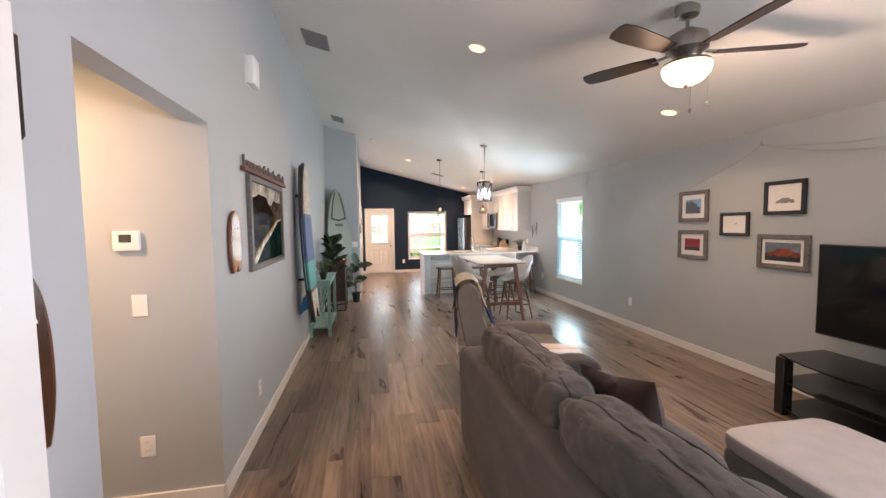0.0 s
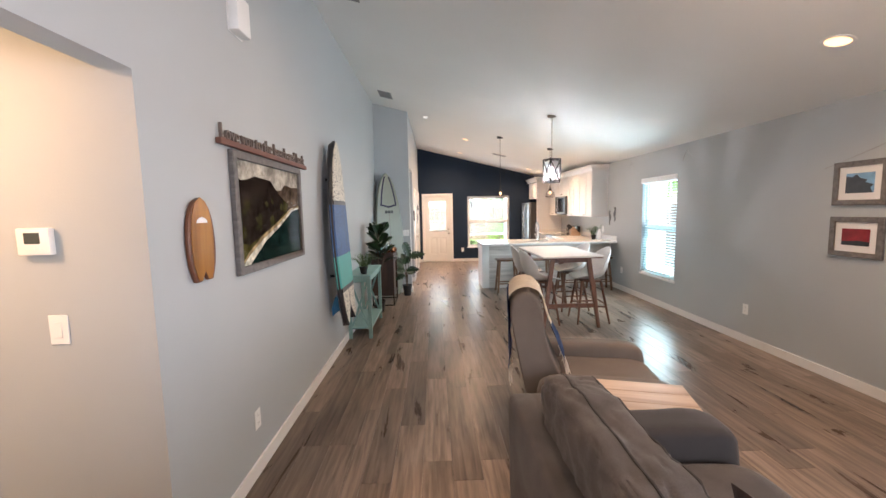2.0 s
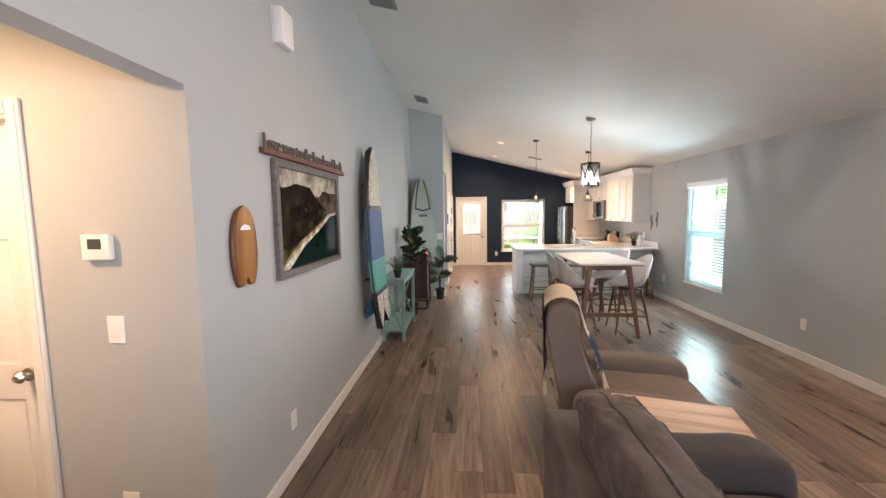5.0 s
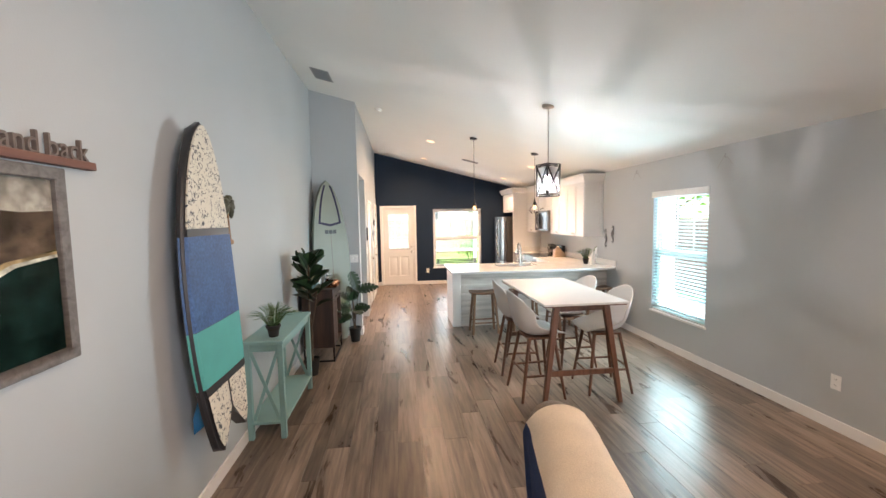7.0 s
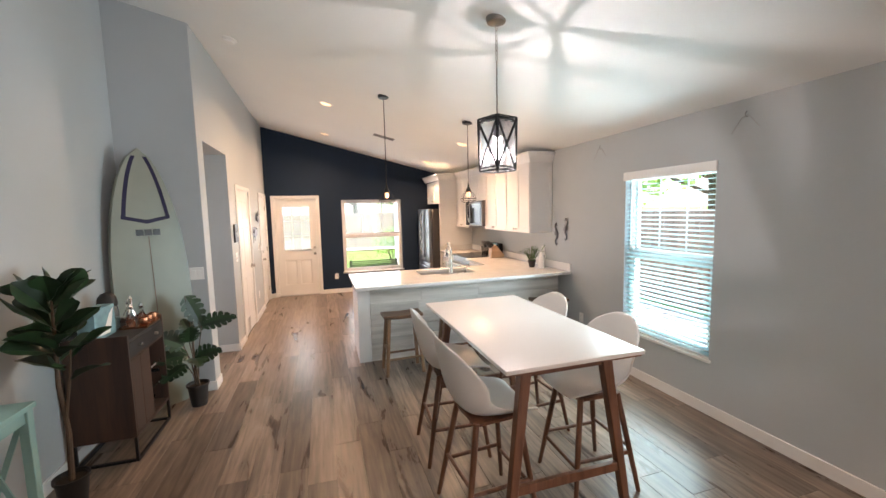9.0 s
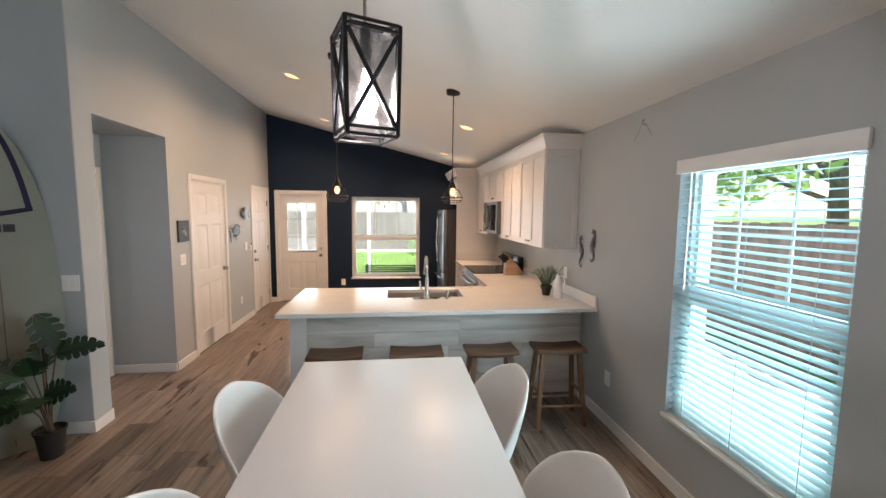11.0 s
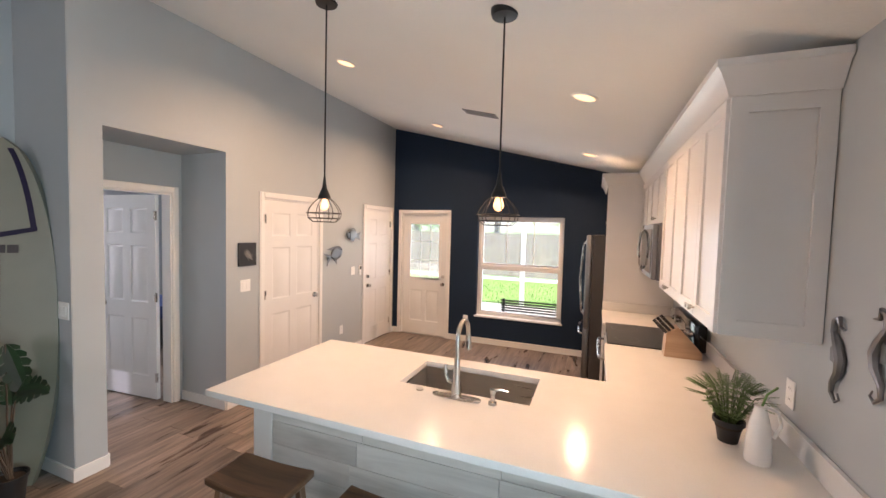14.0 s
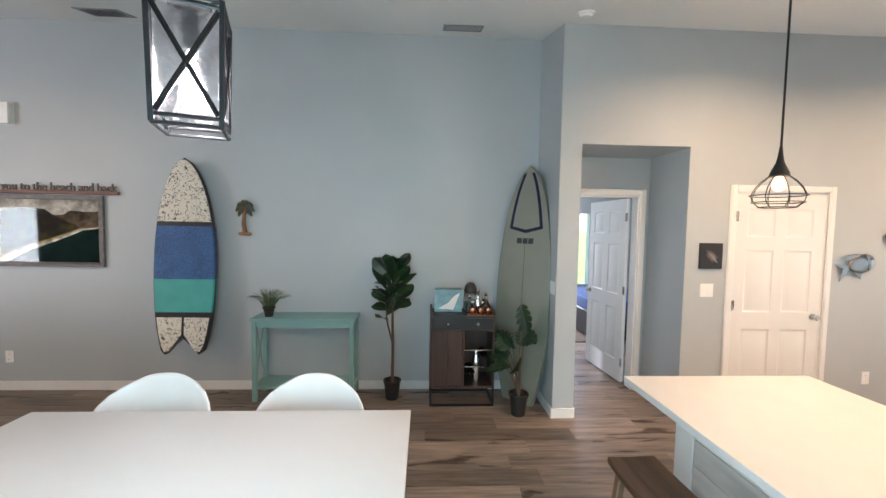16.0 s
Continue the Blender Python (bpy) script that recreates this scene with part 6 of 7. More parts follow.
part("screen", B(-0.02, 0.02, -0.0195, -0.018, 0.015, 0.06), M_BLKPLASTIC, ph)


# ---------------------------------------------------------------- boards and ornaments
def text_mesh(body, size, depth):
    cu = bpy.data.curves.new("lettering", "FONT")
    cu.body, cu.size, cu.extrude, cu.resolution_u = body, size, depth, 3
    ob = new("lettering", cu)
    me = bpy.data.meshes.new_from_object(ob.evaluated_get(bpy.context.evaluated_depsgraph_get()))
    bpy.data.objects.remove(ob)
    return me


sg = thing("wooden_sign", "carved wooden sign with cut-out lettering", "sign", (XA, 3.43, 1.965), 90)
M_SIGNW = wood("dark_red_brown_wood", (0.085, 0.032, 0.022), (0.19, 0.085, 0.060), rough=0.6, along="x", scale=1.5, rand=0.03)
M_LETTER = mat("grey_brown_letter_paint", (0.135, 0.105, 0.09), 0.6, vary=0.25, scale=30)
part("board", B(-0.67, 0.67, -0.035, -0.004, -0.018, 0.014, bevel=0.003), M_SIGNW, sg)
me = text_mesh("Love you to the beach and back", 0.118, 0.008)
w = max(v.co.x for v in me.vertices)
bm = bmesh.new()
bm.from_mesh(me)
bm.transform(pose(-0.65, -0.018, 0.012, 90, 0, 0) @ Matrix.Diagonal((1.30 / w, 1.0, 1.0, 1)))
todo = set(bm.verts)
while todo:
    grown, edge = set(), [todo.pop()]
    while edge:
        v = edge.pop()
        grown.add(v)
        for e in v.link_edges:
            o = e.other_vert(v)
            if o in todo:
                todo.discard(o)
                edge.append(o)
    one, twin = bmesh.new(), {}
    for v in grown:
        twin[v] = one.verts.new(v.co)
    for f in {f for v in grown for f in v.link_faces}:
        one.faces.new([twin[v] for v in f.verts])
    part("letter", one, M_LETTER, sg)
bm.free()

pic = thing("seascape_picture", "framed seascape print with a surf line, glazed", "framed picture", (XA, 3.413, 1.588), 90)
PW2, PH2 = 1.075, 0.70
bm = frame_around(bmesh.new(), PW2, PH2, [(0.045, PW2 - 0.045, 0.045, PH2 - 0.045)], -0.032, -0.001)
bmesh.ops.translate(bm, vec=(-PW2 / 2, 0, -PH2 / 2), verts=bm.verts)
soften(part("frame", bm, M_GREYFRAME, pic, "grey-brown wooden frame"), 0.004, 1)
U, V = PW2 / 2 - 0.045, PH2 / 2 - 0.045


def printed(name, out, d, m):
    m.node_tree.nodes["Principled BSDF"].inputs["Specular IOR Level"].default_value = 0.0
    part(name, slab(bmesh.new(), [(u * U, v * V) for u, v in out], d, d + 0.0004, lambda u, v, w: (u, -w, v)), m, pic)


gloss = dict(vary=0.8, coat=0.0, grain=0.35, grain_scale=34)
printed("sky", [(-1, -1), (1, -1), (1, 1), (-1, 1)], 0.012, mat("print_cloud", (0.40, 0.36, 0.32), 0.5, scale=5, **gloss))
printed("far_ridge", [(0.1, -0.2), (0.1, 0.50), (0.3, 0.52), (0.45, 0.66), (0.75, 0.62), (1, 0.64), (1, -0.2)], 0.0123, mat("print_ridge", (0.085, 0.058, 0.042), 0.5, scale=8, **gloss))
printed("cliff", [(-1, -0.95), (-1, 0.68), (-0.86, 0.62), (-0.70, 0.66), (-0.52, 0.74), (-0.30, 0.72), (-0.05, 0.70), (0.08, 0.56), (0.22, 0.42), (0.36, 0.34), (0.48, 0.15), (0.62, 0.08), (0.74, -0.05), (0.5, -0.3), (-0.2, -0.9)], 0.0126, mat("print_cliff", (0.020, 0.014, 0.012), 0.5, scale=7, **gloss))
rnd = random.Random(31)
for i in range(16):
    u, v, r = rnd.uniform(-0.95, 0.55), rnd.uniform(-0.45, 0.35), rnd.uniform(0.04, 0.11)
    v = min(v, 0.45 - 0.4 * max(0, u))
    ring_ = [(u + r * rnd.uniform(0.5, 1.2) * math.cos(a), v + 1.5 * r * rnd.uniform(0.5, 1.2) * math.sin(a)) for a in (2 * math.pi * k / 9 for k in range(9))]
    printed("foliage_patch", ring_, 0.0128 + 0.00002 * i, bpy.data.materials.get("print_scrub") or mat("print_scrub", (0.040, 0.036, 0.014), 0.5, scale=14, **gloss))
printed("shore", [(-1, -1), (-1, -0.55), (-0.75, -0.62), (-0.45, -0.48), (0.1, -0.20), (0.45, 0.03), (0.70, 0.10), (1, 0.19), (1, -1)], 0.0134, mat("print_forest", (0.060, 0.052, 0.016), 0.5, scale=12, **gloss))
printed("sand", [(-0.99, -0.97), (-0.80, -0.76), (-0.40, -0.47), (0.10, -0.22), (0.46, -0.01), (0.62, 0.10), (1, 0.17), (1, 0.10), (0.2, -0.25), (-0.5, -0.7)], 0.0137, mat("print_sand", (0.34, 0.24, 0.13), 0.5, scale=12, **gloss))
printed("surf", [(-0.98, -1), (-0.80, -0.83), (-0.38, -0.54), (0.12, -0.28), (0.47, -0.06), (0.66, 0.07), (1, 0.135), (1, 0.10), (0.68, 0.03), (0.50, -0.10), (0.16, -0.33), (-0.32, -0.60), (-0.78, -1)], 0.0140, mat("print_surf", (0.58, 0.54, 0.46), 0.5, scale=20, **gloss))
printed("sea", [(-0.78, -1), (-0.32, -0.60), (0.16, -0.33), (0.50, -0.10), (0.68, 0.03), (1, 0.10), (1, -1)], 0.0144, mat("print_sea", (0.006, 0.016, 0.014), 0.5, scale=10, **gloss))
part("glazing", B(-U, U, -0.0185, -0.0165, -V, V), pane_glass("picture_glass", mirror=0.009), pic).visible_shadow = False


def board_outline(h, w, n=22, tail=0.0, notch=0.0, nose=0.62):
    """Half-outline of a board from tail (v = 0) to nose (v = 1), mirrored."""
    right = []
    for i in range(n + 1):
        v = i / n
        r = w * max(0.0, 1 - max(0, (v - 0.42) / 0.58) ** 2.3) ** nose if v > 0.42 else w * (1 - (1 - tail) * ((0.42 - v) / 0.42) ** 2.2)
        right.append((max(r, 0.001), v * h))
    left = [(-x, y) for x, y in right[::-1]]
    out = right + left
    if notch:
        out.append((-w * tail * 0.45, 0.0))
        out.append((0.0, notch))
        out.append((w * tail * 0.45, 0.0))
    return out


def band(out, v0, v1):
    """Part of an outline between two heights, as a convex-ish ring."""
    def cut(poly, lim, keep):
        res = []
        for (xa, ya), (xb, yb) in zip(poly, poly[1:] + poly[:1]):
            ia, ib = keep(ya), keep(yb)
            if ia:
                res.append((xa, ya))
            if ia != ib:
                t = (lim - ya) / (yb - ya)
                res.append((xa + t * (xb - xa), lim))
        return res
    return cut(cut(out, v0, lambda y: y >= v0), v1, lambda y: y <= v1)


# painted surfboard hung on the wall
M_RAIL = mat("black_board_rail", (0.016, 0.015, 0.017), 0.35, vary=0.2)
M_FLORAL = mat("cream_with_black_sketch", (0.62, 0.57, 0.47), 0.5, vary=0.04)
nt = M_FLORAL.node_tree
n_, lk = nt.nodes, nt.links.new
vo = n_.new("ShaderNodeTexNoise")
vo.inputs["Scale"].default_value, vo.inputs["Detail"].default_value, vo.inputs["Distortion"].default_value = 24, 7, 2.6
tcn = n_.new("ShaderNodeTexCoord")
lk(tcn.outputs["Object"], vo.inputs["Vector"])
rp = n_.new("ShaderNodeValToRGB")
rp.color_ramp.elements[0].position, rp.color_ramp.elements[0].color = 0.39, (0.03, 0.035, 0.05, 1)
rp.color_ramp.elements[1].position, rp.color_ramp.elements[1].color = 0.45, (0.62, 0.57, 0.47, 1)
lk(vo.outputs["Fac"], rp.inputs[0])
lk(rp.outputs[0], n_["Principled BSDF"].inputs["Base Color"])
M_DENIM = mat("worn_blue_paint", (0.042, 0.098, 0.225), 0.5, vary=0.25, scale=5, grain=0.3, grain_scale=60)
M_DENIM.node_tree.nodes["Principled BSDF"].inputs["Specular IOR Level"].default_value = 0.25
M_AQUA = mat("aqua_paint", (0.07, 0.33, 0.30), 0.45, vary=0.12, scale=5)
M_AQUA.node_tree.nodes["Principled BSDF"].inputs["Specular IOR Level"].default_value = 0.25
M_FIN = mat("blue_fin", (0.02, 0.16, 0.33), 0.25, vary=0.15)
BH, BWD = 1.885, 0.298
wbd = thing("wall_surfboard", "painted surfboard with blue and aqua bands", "surfboard", (XA + 0.185, 4.785, 0.425), 90, rx=-3.6)
bend = lambda u, v, d: (u, -d - 0.045 * ((v / BH - 0.35) ** 2) * 2.2, v)
bm = bmesh.new()
half = board_outline(BH, BWD, 40, 0.70)[:41]
fork = lambda a: 0.16 * max(0, 1 - abs(a) / 0.75) ** 0.8 + 0.05 * max(0, (abs(a) - 0.75) / 0.25) ** 2
rings = []
ACROSS = [(-0.97, 0.011), (-0.75, 0.0205), (-0.4, 0.0235), (0.0, 0.024), (0.4, 0.0235), (0.75, 0.0205), (0.97, 0.011)]
for u, v in half:
    t = 1.0 if u > 0.05 else max(u / 0.05, 0.3)
    ring = [(a, d) for a, d in ACROSS] + [(1.0, 0.0)] + [(a, -2.3 * d) for a, d in ACROSS[::-1]] + [(-1.0, 0.0)]
    rings.append([bm.verts.new(bend(a * u, v + fork(a) * max(0, 1 - v / 0.32), d * t)) for a, d in ring])
for a, b in zip(rings, rings[1:]):
    for i in range(len(a)):
        j = (i + 1) % len(a)
        bm.faces.new((a[i], a[j], b[j], b[i]))
for r in (rings[0], rings[-1]):
    for i in range(6):
        bm.faces.new((r[i], r[14 - i], r[13 - i], r[i + 1]))
    bm.faces.new((r[6], r[8], r[7]))
    bm.faces.new((r[0], r[15], r[14]))
part("rail", bm, M_RAIL, wbd, "black rounded rail")
INN = [(u * 0.93, 0.015 + v * 0.985) for u, v in board_outline(BH, BWD, 60, 0.70, 0.14)]


def strip(nm, v0, v1, m, d=0.0245, wrap=1.0, low=0.016):
    """One painted band of the deck."""
    right = [p for p in INN[:61] if v0 <= p[1] <= v1]
    edge = lambda v: next((a[0] + (v - a[1]) / (b[1] - a[1]) * (b[0] - a[0])) for a, b in zip(INN[:61], INN[1:61]) if a[1] <= v <= b[1])
    right = [(edge(v0), v0)] + right + [(edge(v1), v1)]
    bm = bmesh.new()
    lo = [[bm.verts.new(bend(s * u * f, v, dd)) for u, v in right] for s, dd, f in ((-1, d, 1), (1, d, 1), (-1, low, wrap), (1, low, wrap))]
    mid = [bm.verts.new(bend(0, v, d + 0.006)) for u, v in right]
    for i in range(len(right) - 1):
        bm.faces.new((lo[0][i], mid[i], mid[i + 1], lo[0][i + 1]))
        bm.faces.new((mid[i], lo[1][i], lo[1][i + 1], mid[i + 1]))
        for a, b in ((0, 2), (3, 1)):
            bm.faces.new((lo[a][i], lo[a][i + 1], lo[b][i + 1], lo[b][i]))
    part(nm, bm, m, wbd)


strip("floral_nose", 1.275, 1.862, M_FLORAL)
strip("black_stripe", 1.235, 1.273, M_RAIL)
strip("blue_band", 0.725, 1.233, M_DENIM, wrap=1.09, low=-0.014)
strip("aqua_band", 0.405, 0.723, M_AQUA, wrap=1.09, low=-0.014)
strip("black_stripe", 0.36, 0.403, M_RAIL)
for s in (-1, 1):
    tri = [(s * 0.012, 0.195), (s * 0.075, 0.10), (s * 0.125, 0.035), (s * 0.165, 0.03), (s * 0.196, 0.085), (s * 0.222, 0.20), (s * 0.246, 0.355), (s * 0.012, 0.355)]
    part("floral_tail", slab(bmesh.new(), tri if s > 0 else tri[::-1], 0.0235, 0.0255, bend), M_FLORAL, wbd)
for s in (-1, 1):
    part("fin", slab(bmesh.new(), [(0.0, 0.30), (0.02, 0.13), (-0.09, 0.05), (-0.085, 0.14), (-0.05, 0.24)], -0.004, 0.004, lambda u, v, d: (s * 0.125 + d, 0.045 - u * 1.05, v + 0.05)), M_FIN, wbd, "translucent blue fin")
for z in (0.5, 1.5):
    part("wall_peg", T((0, 0.03, z), (0, 0.18 - 0.063 * z, z), 0.015, n=10), M_BLACK, wbd)

# pale surfboard leaning in the corner
M_RESIN = mat("pale_green_resin", (0.195, 0.203, 0.162), 0.38, vary=0.10, scale=2.5)
M_PURPLE = mat("dark_purple_stripe", (0.016, 0.012, 0.040), 0.45, vary=0.2)
M_PURPLE.node_tree.nodes["Principled BSDF"].inputs["Specular IOR Level"].default_value = 0.2
sb = thing("standing_surfboard", "pale green surfboard with purple outline, leaning", "surfboard", (-0.335, 8.015, 0.0), 43, rx=-3.2)
SH, SW = 2.30, 0.297
flat = lambda u, v, d: (u, -d + 0.03 * ((v / SH - 0.45) ** 2) * 2, v)
ob = part("hull", slab(bmesh.new(), board_outline(SH, SW, 30, 0.55), -0.028, 0.028, flat), M_RESIN, sb)
soften(ob, 0.02, 3)
arch = []
for i in range(25):
    v = 0.735 + 0.235 * i / 24
    r = SW * max(0.0, 1 - max(0, (v - 0.42) / 0.58) ** 2.3) ** 0.62 * 0.74
    arch.append((max(r, 0.012), v * SH))
for s in (-1, 1):
    bm = bmesh.new()
    for (ua, va), (ub, vb) in zip(arch, arch[1:]):
        bm.faces.new([bm.verts.new(flat(s * u, v, 0.0292)) for u, v in ((ua, va), (ub, vb), (max(ub - 0.032, 0), vb), (max(ua - 0.032, 0), va))])
    part("stripe", bm, M_PURPLE, sb)
    u0 = arch[0][0]
    part("stripe", slab(bmesh.new(), [(s * u0, 0.735 * SH), (s * u0, 0.735 * SH + 0.030), (0, 0.735 * SH - 0.010), (0, 0.735 * SH - 0.044)], 0.0286, 0.0294, flat), M_PURPLE, sb)
for i in range(3):
    part("logo_bar", slab(bmesh.new(), [(-0.092 + i * 0.064, 1.545), (-0.036 + i * 0.064, 1.545), (-0.036 + i * 0.064, 1.598), (-0.092 + i * 0.064, 1.598)], 0.0286, 0.0296, flat), M_RAIL, sb, "dark lettering block")
part("stringer", slab(bmesh.new(), [(-0.0025, 0.05), (0.0025, 0.05), (0.0025, 1.54), (-0.0025, 1.54)], 0.0284, 0.0288, flat), M_STOOL, sb)


# small wooden board ornaments
def mini_board(label, y, z, h, w, dark, light, group="wooden board ornaments"):
    m = thing("wooden_board_ornament", label, "wall ornament", (XA, y, z), 90, group=group)
    out = board_outline(h, w, 18, 0.62, h * 0.10, nose=0.5)
    f = lambda u, v, d: (u, -d - 0.004, v)
    soften(part("rail", slab(bmesh.new(), out, 0.0, 0.020, f), wood("red_brown_rail", (0.070, 0.020, 0.008), (0.17, 0.055, 0.02), rough=0.35, along="z", coat=0.0), m), 0.006, 2)
    inn = [(u * 0.82, 0.008 + v * 0.984) for u, v in out]
    part("deck", slab(bmesh.new(), inn, 0.0202, 0.0225, f), wood("varnished_deck", dark, light, rough=0.22, along="z", coat=0.3), m, "glossy varnished deck")
    part("opener_slot", slab(bmesh.new(), [(0.045 * math.cos(a) * w / 0.11, h * 0.70 + 0.026 * math.sin(a)) for a in (math.pi * i / 10 for i in range(11))], 0.0226, 0.0236, f), M_PLASTIC, m, "pale metal opener plate")
    return m


mini_board("varnished wooden mini surfboard on the wall", 2.552, 1.272, 0.392, 0.106, (0.17, 0.058, 0.008), (0.52, 0.23, 0.034))
mini_board("long varnished wooden board beside the entry", 0.985, 1.0, 0.47, 0.085, (0.030, 0.012, 0.006), (0.085, 0.034, 0.015))
ws = thing("wall_speaker", "black rectangular wall speaker", "speaker", (XA, 0.945, 1.90), 90)
part("cabinet", B(-0.06, 0.06, -0.045, -0.002, -0.125, 0.125, bevel=0.006), M_BLKPLASTIC, ws)
part("grille", B(-0.052, 0.052, -0.049, -0.0455, -0.117, 0.117), M_BLACK, ws)

pm = thing("palm_ornament", "carved wooden palm tree ornament", "wall ornament", (XA, 5.30, 1.57), 90)
M_PALMT = wood("carved_palm_trunk", (0.16, 0.07, 0.025), (0.38, 0.19, 0.07), rough=0.5, along="z", scale=3)
M_PALML = mat("carved_palm_leaf", (0.050, 0.050, 0.028), 0.5, vary=0.4, scale=20)
part("trunk", pipe(bmesh.new(), [(0.0, -0.02, 0.03), (-0.012, -0.024, 0.12), (-0.004, -0.02, 0.22), (0.006, -0.02, 0.29)], [0.026, 0.021, 0.018, 0.015], 10), M_PALMT, pm)
part("base", P(-0.065, 0.065, -0.045, -0.001, 0.0, 0.042, k=3, n=6, lump=0.004), M_PALMT, pm)
for k in range(8):
    a = math.pi * (-0.25 + 1.5 * k / 7)
    d = (math.cos(a), math.sin(a))
    pts = [(0.006 + d[0] * 0.092 * t, -0.022 - 0.012 * math.sin(t * 3), 0.29 + d[1] * 0.085 * t - 0.05 * t * t + 0.012) for t in (0, 0.35, 0.7, 1.0)]
    part("frond", pipe(bmesh.new(), pts, [0.014, 0.026, 0.024, 0.008], 7), M_PALML, pm)

tile = thing("fishbone_tile", "black square tile with pale fish bones", "wall art", (XB, 9.635, 1.475), 90)
part("tile", B(-0.105, 0.105, -0.022, -0.001, -0.115, 0.115, bevel=0.004), M_BLKFRAME, tile)
bm = pipe(bmesh.new(), [(-0.05, -0.023, 0.05), (0.0, -0.0235, 0.0), (0.05, -0.023, -0.055)], 0.004, 5)
for i in range(5):
    x = -0.03 + i * 0.014
    pipe(bm, [(x - 0.02, -0.023, -x - 0.022), (x, -0.024, -x), (x + 0.022, -0.023, -x + 0.018)], 0.0025, 4)
part("bones", bm, M_NICKEL, tile)


def fish(label, y, z, ln, rz, face, fins):
    f = thing("metal_fish", label, "wall ornament", (XB, y, z), 90, group="metal fish on the wall")
    m = pose(0, -0.024, 0, 0, rz, 0)
    bm = bmesh.new()
    puff(bm, -ln * 0.30, ln * 0.36, -0.020, 0.020, -ln * 0.22, ln * 0.22, k=2.0, n=14, lump=0.004)
    for v in bm.verts:
        v.co.z *= 1 - 0.45 * max(0.0, -v.co.x / (0.30 * ln)) ** 2
        v.co.x *= face
    bmesh.ops.transform(bm, matrix=m, verts=bm.verts)
    part("body", bm, M_DSTEEL, f, "hammered silvery body")
    for out in fins:
        part("fin", slab(bmesh.new(), [(face * u * ln, v * ln) for u, v in out], -0.003, 0.003, lambda u, v, d: m @ Vector((u, d, v))), M_DSTEEL, f)
    part("gill_band", slab(bmesh.new(), [(face * u * ln, v * ln) for u, v in ((0.12, -0.17), (0.17, -0.17), (0.20, 0.0), (0.17, 0.17), (0.12, 0.17), (0.15, 0.0))], -0.0225, -0.015, lambda u, v, d: m @ Vector((u, d, v))), M_DSTEEL, f)
    part("eye", T(m @ Vector((face * ln * 0.25, -0.012, ln * 0.06)), m @ Vector((face * ln * 0.25, -0.024, ln * 0.06)), 0.010, n=10), M_BLKPLASTIC, f)


fish("polished metal angelfish with long forked fins", 11.03, 1.42, 0.40, -16, 1,
     ([(-0.26, 0.03), (-0.58, 0.17), (-0.42, 0.0), (-0.56, -0.26), (-0.26, -0.03)], [(0.12, 0.18), (-0.02, 0.25), (-0.45, 0.26), (-0.16, 0.14)], [(0.0, -0.19), (-0.06, -0.34), (-0.18, -0.15)]))
fish("polished metal rounded fish ornament beside a door", 11.39, 1.665, 0.37, 6, -1,
     ([(-0.26, 0.05), (-0.52, 0.16), (-0.46, 0.0), (-0.52, -0.16), (-0.26, -0.05)], [(0.14, 0.18), (-0.02, 0.27), (-0.22, 0.20), (-0.2, 0.12)], [(0.06, -0.20), (-0.10, -0.27), (-0.2, -0.12)]))


def seahorse(label, y, z, h, flip):
    s = thing("seahorse_ornament", label, "wall ornament", (XR, y, z), -90, group="seahorses on the wall")
    pts = [(0.10, 0.86), (0.02, 0.88), (0.0, 0.97), (-0.07, 0.93), (-0.08, 0.80), (0.0, 0.66), (0.06, 0.52), (0.04, 0.36), (-0.05, 0.22), (-0.06, 0.10), (0.02, 0.02), (0.08, 0.07), (0.05, 0.13)]
    rs = [0.012, 0.022, 0.03, 0.034, 0.034, 0.05, 0.058, 0.048, 0.032, 0.024, 0.018, 0.013, 0.008]
    part("body", pipe(bmesh.new(), [(flip * u * h * 1.15, -0.014, v * h) for u, v in pts], [r * h for r in rs], 8), M_DSTEEL, s)
    part("dorsal_fin", slab(bmesh.new(), [(-0.04, 0.70), (-0.13, 0.60), (-0.12, 0.46), (-0.02, 0.44)], 0.010, 0.016, lambda u, v, d: (flip * u * h, -d, v * h)), M_DSTEEL, s)


seahorse("dark metal seahorse on the grey wall", 8.47, 1.215, 0.30, 1)
seahorse("dark metal seahorse facing its pair", 8.265, 1.29, 0.29, -1)


# ---------------------------------------------------------------- console, bar cabinet and plants
con = thing("console_table", "teal painted console table with crossed ends", "table", (-0.4875, 5.95, 0))
CX, CY, CH = 0.155, 0.48, 0.802
part("top", B(-CX, CX, -CY - 0.012, CY + 0.012, CH - 0.028, CH, bevel=0.004), M_TEAL, con)
for sx in (-1, 1):
    for sy in (-1, 1):
        part("leg", B(sx * (CX - 0.03) - 0.021, sx * (CX - 0.03) + 0.021, sy * (CY - 0.024) - 0.021, sy * (CY - 0.024) + 0.021, 0, CH - 0.0285, bevel=0.003), M_TEAL, con)
    part("apron", B(sx * (CX - 0.03) - 0.01, sx * (CX - 0.03) + 0.01, -CY + 0.046, CY - 0.046, CH - 0.088, CH - 0.0285), M_TEAL, con)
part("shelf", B(-CX + 0.01, CX - 0.01, -CY + 0.004, CY - 0.004, 0.125, 0.147, bevel=0.003), M_TEAL, con)
